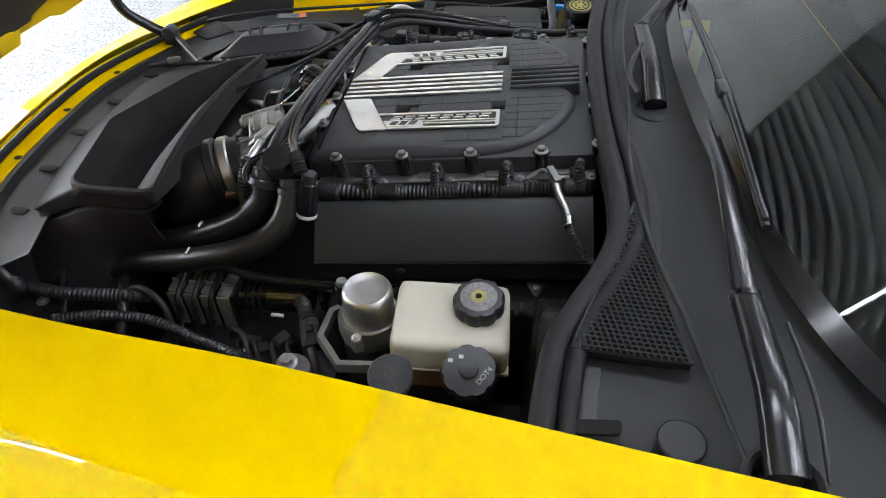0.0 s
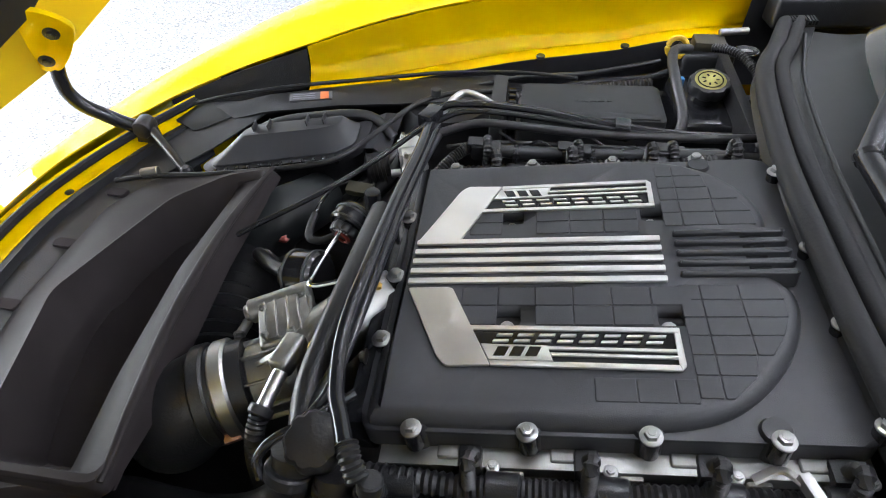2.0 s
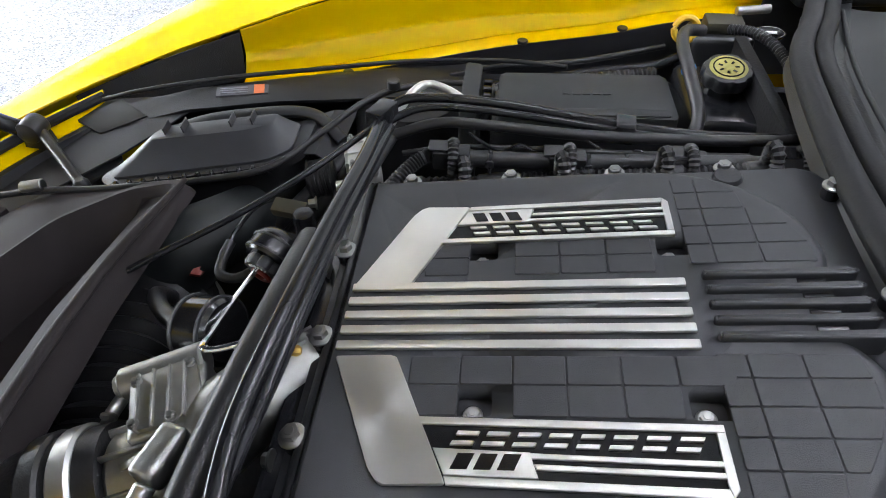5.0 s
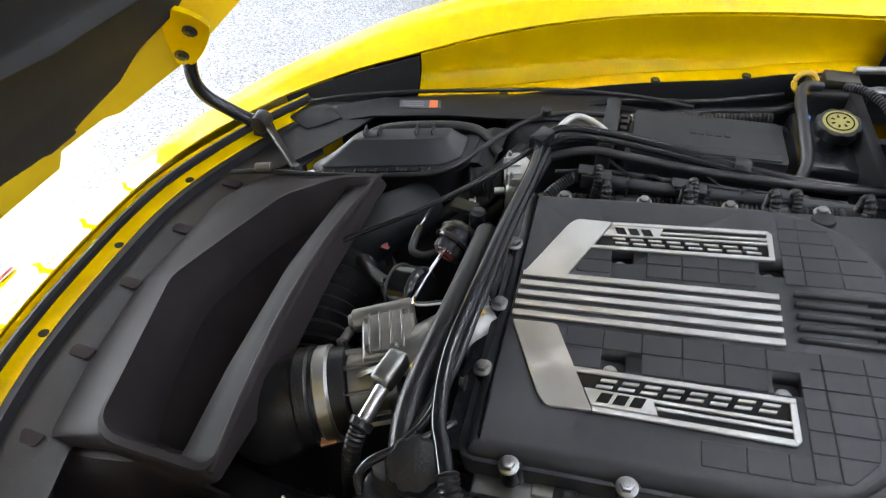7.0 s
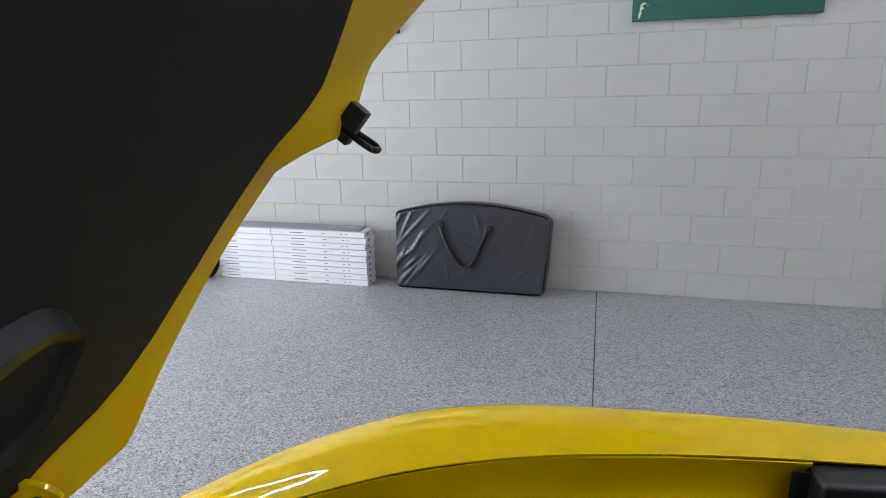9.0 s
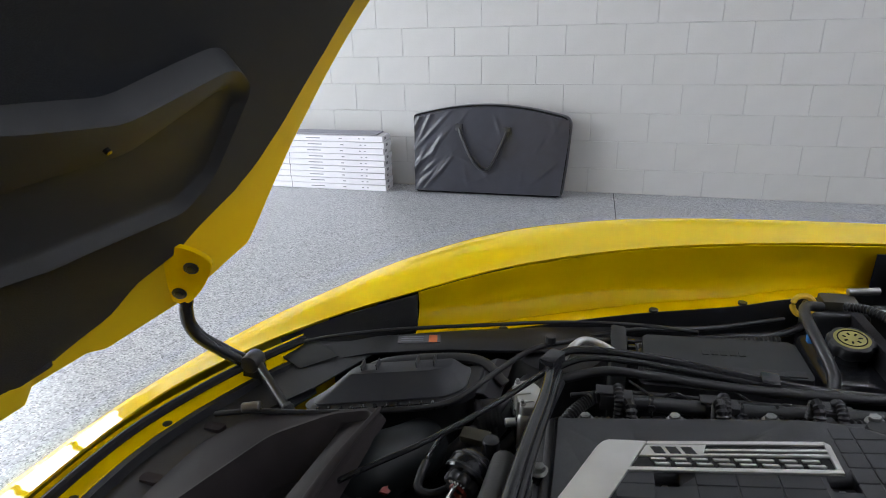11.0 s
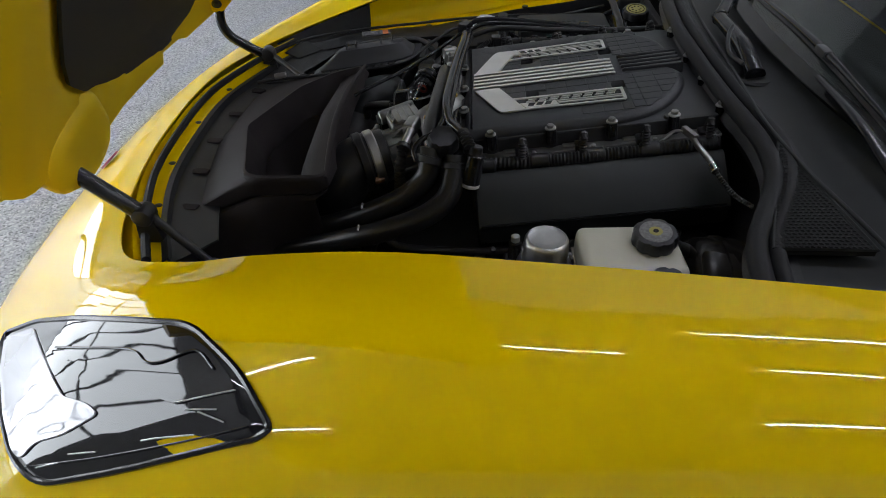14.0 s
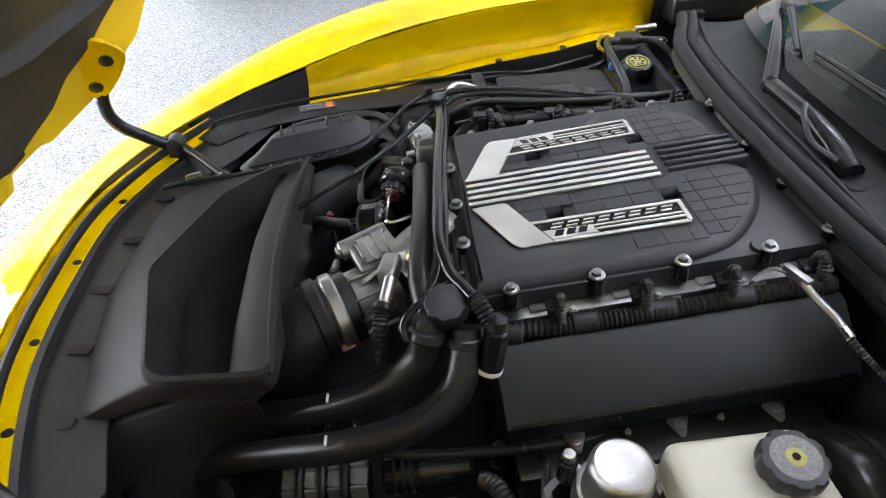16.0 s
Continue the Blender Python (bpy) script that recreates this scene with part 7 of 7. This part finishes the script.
# black plate for the slot's shade and round cover in the near end of the cowl
part("cowl_slot", prism(B(), rounded([(1.219, 0.193), (1.267, 0.198), (1.268, 0.214), (1.219, 0.209)], 0.006), 0.795, 0.8005), bpy.data.materials["vent_shadow_black"], car, "near-black plate painted as a shaded slot in the cowl")
DISC = pose(1.323, 0.1945, 0.806, 0, -4, 0)
part("cowl_disc", lathe(B(), [(0.0225, DISCZ - 0.01), (0.0225, DISCZ), (0.0215, DISCZ + 0.001), (0.01, DISCZ + 0.0012)], 36, DISC), COWL, car, "round grey-black cover in the cowl")
part("disc_gap", lathe(B(), [(0.0238, DISCZ - 0.01), (0.0238, DISCZ - 0.0005), (0.0222, DISCZ - 0.0005)], 36, DISC), GLOSSBLACK, car, "dark gap round the cover")
# raised ridge between seal and panel
hose([(1.44, 1.50, 0.802), (1.37, 1.28, 0.824), (1.335, 1.06, 0.836), (1.32, 0.80, 0.838), (1.306, 0.604, 0.838), (1.318, 0.45, 0.834), (1.345, 0.33, 0.826), (1.362, 0.24, 0.821), (1.382, 0.15, 0.814), (1.40, 0.09, 0.808)], 0.0032, COWL, seal, "cowl_edge", "grey edge of the cowl panel")

# windshield and what is behind it
TOPC = curve([(2.24, 1.38, 1.13), (2.10, 1.14, 1.18), (2.05, 0.89, 1.19), (2.10, 0.64, 1.18), (2.24, 0.40, 1.13)], 8)
ws_rows = []
for i in range(len(BASE)):
    j = i * (len(TOPC) - 1) / (len(BASE) - 1)
    t1 = TOPC[int(j)].lerp(TOPC[min(int(j) + 1, len(TOPC) - 1)], j - int(j))
    ws_rows.append([BASE[i].lerp(t1, k / 10) + Vector((-0.02 * math.sin(math.pi * k / 10), 0, 0.035 * math.sin(math.pi * k / 10))) for k in range(11)])
ws = part("windshield", sheet(B(), ws_rows, 0.005), DARKGLASS, car, "dark tinted windshield glass")
part("glass_border", sheet(B(), [[r[0] + Vector((0.0, 0, 0.0025)), r[0].lerp(r[1], 0.35) + Vector((-0.001, 0, 0.004))] for r in ws_rows], 0.001), GLOSSBLACK, ws, "black ceramic border")
part("dashboard", block(B(), 1.62, 2.15, 0.25, 1.5, 0.4, 0.78, 0.04, 3), DASH, car, "black dashboard behind the glass")
part("cabin_deck", block(B(), 1.785, 2.75, 0.10, 1.68, 0.79, 0.856, 0.01), mat("smooth_black_trim", (0.008, 0.008, 0.009), 0.7, 0, 0.2, 20), car, "black trim behind the glass")
part("cabin_back", block(B(), 2.6, 2.65, 0.2, 1.6, 0.3, 1.1, 0.02), DASH, car)
ROOFX = ((2.17, 0.50, 1.15), (2.5, 0.55, 1.195), (2.9, 0.56, 1.18), (3.2, 0.56, 1.13), (3.6, 0.58, 1.02), (3.95, 0.62, 0.90))
roof_rows = [[Vector((x, YC + b * w, z + 0.035 * (1 - b * b))) for b in [-1 + k / 6 for k in range(13)]] for x, w, z in ROOFX]
part("roof", sheet(B(), roof_rows[:4], 0.02), YELLOW, car, "yellow roof")
part("rear_window", sheet(B(), roof_rows[3:], 0.012), GLOSSBLACK, car, "dark rear hatch glass")
for sg in (-1, 1):
    side_rows = [[Vector((x, YC + sg * w, z)), Vector((x, YC + sg * ((w + wb) / 2 + 0.02), (z + zb) / 2 + 0.01)), Vector((x, YC + sg * wb, zb))] for x, w, z, wb, zb in ((2.16, 0.515, 1.08, 0.79, 0.835), (2.26, 0.51, 1.13, 0.80, 0.835), (2.5, 0.55, 1.195, 0.80, 0.84), (2.9, 0.56, 1.18, 0.79, 0.87), (3.2, 0.56, 1.13, 0.775, 0.905), (3.6, 0.58, 1.02, 0.75, 0.905), (3.95, 0.62, 0.90, 0.73, 0.885))]
    part("side_window", sheet(B(), side_rows, 0.006), GLOSSBLACK, car, "dark side glass")
for s in (-1, 1):
    k = 0 if s < 0 else -1
    part("pillar", tube(B(), [ws_rows[k][0] + Vector((0.02, 0, -0.02)), ws_rows[k][5] + Vector((0.01, s * 0.012, 0)), ws_rows[k][10]], 0.012, 10, 5), GLOSSBLACK, car, "black windshield pillar")
part("corner_trim", block(B(), -0.085, 0.30, -0.05, 0.02, -0.05, 0.016, 0.012, 3, pose(1.50, 1.665, 0.808, 0, 0, 7)), BLACK, car, "black plastic corner trim")
# solid near-black bars give the shade of the small grille's openings
for k in range(8):
    part("trim_slot", block(B(), 1.430 + 0.006 * k, 1.4335 + 0.006 * k, 1.542 + 0.0005 * k, 1.566 + 0.0005 * k, 0.800, 0.8085), bpy.data.materials["vent_shadow_black"], car, "near-black bar painted as the shade in a grille slot")


def wiper(base, joint, tip, blade_a, blade_b, label):
    w = thing("wiper", label, "wiper", "windshield wipers")
    base, joint, tip = Vector(base), Vector(joint), Vector(tip)
    part("arm_root", tube(B(), [base, base.lerp(joint, 0.4) + Vector((0, 0, 0.012)), joint], lambda t: 0.0195 - 0.003 * t, 18, 6, flat=0.85), SATIN, w, "thick satin black arm root")
    part("arm", tube(B(), [joint, joint.lerp(tip, 0.5) + Vector((0, 0, 0.01)), tip], lambda t: 0.0150 - 0.0075 * t, 14, 5, flat=0.5), SATIN, w, "tapered satin black arm")
    part("joint_gap", rod(B(), joint.lerp(base, 0.03), joint.lerp(base, -0.02), 0.0165, 16), GLOSSBLACK, w)
    part("hinge_pin", rod(B(), joint + Vector((-0.016, 0, 0)), joint + Vector((0.016, 0, 0)), 0.008), BLACK, w)
    a, b = Vector(blade_a), Vector(blade_b)
    part("blade", tube(B(), [a, a.lerp(b, 0.5) + Vector((0, 0, 0.012)), b], lambda t: 0.0085 - 0.004 * abs(2 * t - 1), 12, 6, flat=0.8), SATIN, w, "glossy black blade")
    part("blade_rubber", tube(B(), [a + Vector((0.004, 0, -0.012)), a.lerp(b, 0.5) + Vector((0.004, 0, 0)), b + Vector((0.004, 0, -0.012))], 0.005, 6, 6), RUBBER, w)
    part("blade_clip", block(B(), -0.008, 0.008, -0.018, 0.018, -0.008, 0.007, 0.003, 2, Matrix.Translation(a.lerp(b, 0.45) + Vector((-0.004, 0, 0.012)))), BLACK, w)
    part("pivot_cup", lathe(B(), [(0.034, -0.03), (0.036, 0.0), (0.032, 0.004), (0.028, 0.0), (0.026, -0.02), (0.01, -0.021)], 28, Matrix.Translation(base + Vector((0, 0, -0.006)))), BLACK, w, "round black pivot cup")
    return w


for wp in WIPERS:
    wiper(*wp)
hose([(1.335, 0.80, 0.85), (1.325, 0.85, 0.852), (1.335, 0.90, 0.865), (1.35, 0.93, 0.875)], 0.004, BLACK, None, "washer_hose", "thin black washer hose")
hose([(1.43, 0.145, 0.845), (1.432, 0.22, 0.865), (1.425, 0.30, 0.875)], 0.0022, BLACK, None, "washer_hose", "thin black washer hose")

# ---- things along the far wall ----
bag = thing("carrying_bag", "black vinyl carrying bag with two handles against the wall", "bag")
bag.matrix_world = pose(0.105, 4.93, 0.0, -4, 0, -1.7)
def bag_outline(w, h, crown, n=16):
    pts = [(-w / 2, 0.0), (w / 2, 0.0)]
    pts += [(w / 2 + 0.03, 0.25), (w / 2 + 0.05, h - crown - 0.02)]
    for k in range(n + 1):
        t = k / n
        pts.append((w / 2 + 0.02 - (w + 0.03) * t, h - crown + crown * math.sin(math.pi * (0.12 + 0.76 * t)) - 0.02))
    pts += [(-w / 2 + 0.0, h - crown - 0.03)]
    return rounded(pts, 0.03, 2)


BO = bag_outline(1.13, 0.69, 0.13)
bc = (0.0, 0.33)
loops = [[Vector((bc[0] + (x - bc[0]) * k, y, bc[1] + (z - bc[1]) * k)) for x, z in BO] for k, y in ((0.5, 0.075), (0.97, 0.07), (1.0, 0.05), (1.0, -0.03), (0.975, -0.055), (0.9, -0.068))]
bagm = B()
rings(bagm, loops, True, False)
part("bag_side", bagm, VINYL, bag)
fr = B()
rows_b = []
cr = random.Random(11)
CREASES = [(cr.uniform(-0.54, -0.2), cr.uniform(0.1, 0.55), radians(cr.uniform(35, 65)), cr.uniform(0.06, 0.16), cr.uniform(0.006, 0.013)) for _ in range(12)]
CREASES += [(cr.uniform(-0.2, 0.52), cr.uniform(0.08, 0.6), radians(cr.uniform(20, 160)), cr.uniform(0.05, 0.12), cr.uniform(0.002, 0.006)) for _ in range(14)]
for j in range(71):
    row = []
    for i in range(121):
        u, v = i / 120, j / 70
        hi = 0.69 - 0.02 - 0.13 + 0.13 * math.sin(math.pi * (0.12 + 0.76 * (1 - u)))
        x = -0.553 + (1.106 + 0.045 * min(1.0, 1.3 * v)) * u
        z = 0.02 + (hi - 0.045) * v
        wr = noise.noise(Vector((x * 4 + z * 3, z * 5 - x * 6, 0.3))) * 0.005
        for cx, cz, ca, cl, ch in CREASES:
            du, dv = x - cx, z - cz
            along, across = du * math.cos(ca) + dv * math.sin(ca), -du * math.sin(ca) + dv * math.cos(ca)
            wr -= ch * math.exp(-(across / 0.012) ** 2 - (along / cl) ** 2)
        row.append(Vector((x, -0.072 - 0.018 * math.sin(math.pi * u) * math.sin(math.pi * v) + wr, z)))
    rows_b.append(row)
part("bag_front", sheet(fr, rows_b, -0.004), VINYL, bag, "creased black vinyl front")
part("piping", tube(B(), [loops[4][k] + Vector((0, -0.006, 0)) for k in range(len(BO))] + [loops[4][0] + Vector((0, -0.006, 0))], 0.006, 6, 0), GLOSSBLACK, bag, "black piping")
part("handle", tube(B(), [(-0.20, -0.10, 0.50), (-0.17, -0.115, 0.42), (-0.10, -0.12, 0.28), (-0.03, -0.12, 0.205), (0.04, -0.12, 0.22), (0.11, -0.115, 0.36), (0.16, -0.105, 0.48)], 0.0165, 10, 6, flat=0.8), BLACK, bag, "black webbing handle")
for x, z in ((-0.20, 0.50), (0.16, 0.48)):
    part("handle_patch", block(B(), x - 0.025, x + 0.025, -0.112, -0.09, z - 0.02, z + 0.03, 0.004), BLACK, bag)

# stack of flat white cartons
N = 9
for k in range(N):
    h = 0.435 / N
    ct = thing("flat_carton", "flat white printed carton in a stack by the wall", "carton", "stack of cartons")
    ct.matrix_world = pose(-1.345 + 0.006 * math.sin(3 * k), 4.985 + 0.003 * math.cos(5 * k), k * h, 0, 0, -1.7)
    cb = part("box", block(B(), -0.66, 0.66, -0.10, 0.07, 0.001, h - 0.002, 0.003, 1), CARTON, ct)
    part("tape", block(B(), -0.152, -0.148, -0.1015, -0.098, 0.002, h - 0.003), GREYPRINT, ct)
    for x0, x1 in ((0.02, 0.14), (0.30, 0.325), (0.46, 0.475), (0.50, 0.515), (-0.6, -0.48)):
        part("print_bar", block(B(), x0, x1, -0.1012, -0.098, h * 0.42, h * 0.58), GREYPRINT, ct, "plain grey print bar")
    part("end_print", block(B(), 0.658, 0.6612, -0.06, -0.02, h * 0.3, h * 0.7), GREYPRINT, ct, "plain grey print bar")
lid = thing("grey_board", "dark grey flat board on top of the cartons", "board")
part("board", block(B(), -0.66, 0.62, -0.09, 0.07, 0, 0.012, 0.002, 1, pose(-1.36, 4.985, 0.436, 0, 0, -1.7)), GREYPRINT, lid)

# hand truck
ht = thing("hand_truck", "black steel hand truck with two rubber wheels", "hand truck")
ht.matrix_world = pose(-2.34, 4.80, 0, 0, 0, -1.7)
BLKSTEEL = SATIN
for x in (-0.16, 0.16):
    part("upright", rod(B(), (x, 0.0, 0.02), (x, 0.14, 1.25), 0.014), BLKSTEEL, ht)
part("centre_bar", rod(B(), (0.0, 0.0, 0.02), (0.0, 0.13, 1.15), 0.011), BLKSTEEL, ht)
for z in (0.25, 0.55, 0.95):
    part("cross_bar", rod(B(), (-0.16, 0.115 * z, z), (0.16, 0.115 * z, z), 0.011), BLKSTEEL, ht)
part("toe_plate", block(B(), -0.22, 0.22, -0.20, 0.02, 0.004, 0.012, 0.002, 1), mat("rusty_plate", (0.12, 0.08, 0.06), 0.6, 0.4, 0.4, 20), ht, "scuffed steel toe plate")
for s in (-1, 1):
    wl = part("wheel", lathe(B(), [(0.05, -0.035), (0.11, -0.035), (0.125, -0.02), (0.125, 0.02), (0.11, 0.035), (0.05, 0.035)], 28, pose(s * 0.235, 0.08, 0.126, 0, 90, 0)), RUBBER, ht, "black rubber wheel")
    part("wheel_hub", lathe(B(), [(0.045, -0.03), (0.05, 0), (0.045, 0.03)], 20, pose(s * 0.235, 0.08, 0.126, 0, 90, 0)), ZINC, wl)
    part("brace", tube(B(), [(s * 0.16, 0.0, 0.35), (s * 0.19, 0.06, 0.28), (s * 0.2, 0.09, 0.15)], 0.011, 8, 4), BLKSTEEL, ht)
part("axle", rod(B(), (-0.24, 0.08, 0.126), (0.24, 0.08, 0.126), 0.011), BLKSTEEL, ht)

# sacks and cardboard
def sack(x, y, sx, sy, sz, seed):
    t = thing("plastic_sack", "slumped white plastic sack on the floor by the wall", "sack", "sacks by the wall")
    bm = B()
    bmesh.ops.create_icosphere(bm, subdivisions=4, radius=1.0)
    for v in bm.verts:
        c = v.co.copy()
        f = 1 + 0.18 * noise.noise(c * 1.6 + Vector((seed, 0, 0))) + 0.07 * noise.noise(c * 5 + Vector((0, seed, 0))) + 0.03 * abs(noise.noise(c * 13))
        v.co = Vector((x + c.x * sx * f, y + c.y * sy * f, max(0.0, sz * 0.8 + c.z * sz * f)))
    part("sack", bm, SACK, t)


sack(-3.05, 4.72, 0.33, 0.24, 0.27, 1.3)
sack(-3.62, 4.75, 0.30, 0.24, 0.24, 7.7)
cb = thing("cardboard_sheets", "brown cardboard sheets leaning on the wall", "cardboard")
for k in range(3):
    part("sheet", block(B(), -0.5, 0.42 - 0.05 * k, -0.012, 0.012, 0, 1.12 - 0.1 * k, 0.003, 1, pose(-3.98, 4.98 - 0.035 * k, 0.0, -5, 0, -1.7)), BROWN, cb)

# ---- blocks of the far wall ----
BW, BH = 0.4064, 0.2032
SEEN = {}


def brick_mesh(w, h):
    key = (round(w, 3), round(h, 3))
    if key not in SEEN:
        bm = B()
        c = 0.0028
        o = [(0.0030, 0.0012), (w - 0.0030, 0.0012), (w - 0.0030, h - 0.0012), (0.0030, h - 0.0012)]
        i = [(0.0030 + c, 0.0012 + c), (w - 0.0030 - c, 0.0012 + c), (w - 0.0030 - c, h - 0.0012 - c), (0.0030 + c, h - 0.0012 - c)]
        rings(bm, [[Vector((x, 0.010, z)) for x, z in o], [Vector((x, 0.0022, z)) for x, z in o], [Vector((x, 0.0, z)) for x, z in i]], True, True)
        me = bpy.data.meshes.new("block")
        bm.to_mesh(me)
        bm.free()
        me.materials.append(BLOCK)
        SEEN[key] = me
    return SEEN[key]


rng = random.Random(4)
rest_v, rest_f = [], []
for r in range(-1, 20):
    z = r * BH - 0.0166
    shift = 0.0 if r % 2 == 0 else BW / 2
    for c in range(-14, 19):
        x = shift + c * BW
        z0 = max(z, 0.0)
        h = z + BH - z0
        if h < 0.02 or x < -5.1 or x > 7.5:
            continue
        me = brick_mesh(BW, h)
        off = rng.uniform(-0.0006, 0.0006)
        if -2.9 < x < 2.6 and z < 2.1:
            ob = new("block", me)
            ob.parent = wall_far
            ob.matrix_world = WALL @ pose(x, off, z0)
        else:
            n0 = len(rest_v)
            rest_v += [WALL @ (v.co + Vector((x, off, z0))) for v in me.vertices]
            rest_f += [[n0 + k for k in p.vertices] for p in me.polygons]
rm = bpy.data.meshes.new("far_blocks")
rm.from_pydata(rest_v, [], rest_f)
rm.materials.append(BLOCK)
rb = tagged(new("far_blocks", rm), "white painted concrete blocks away from the car", "", "", "stuff")
rb.parent = wall_far
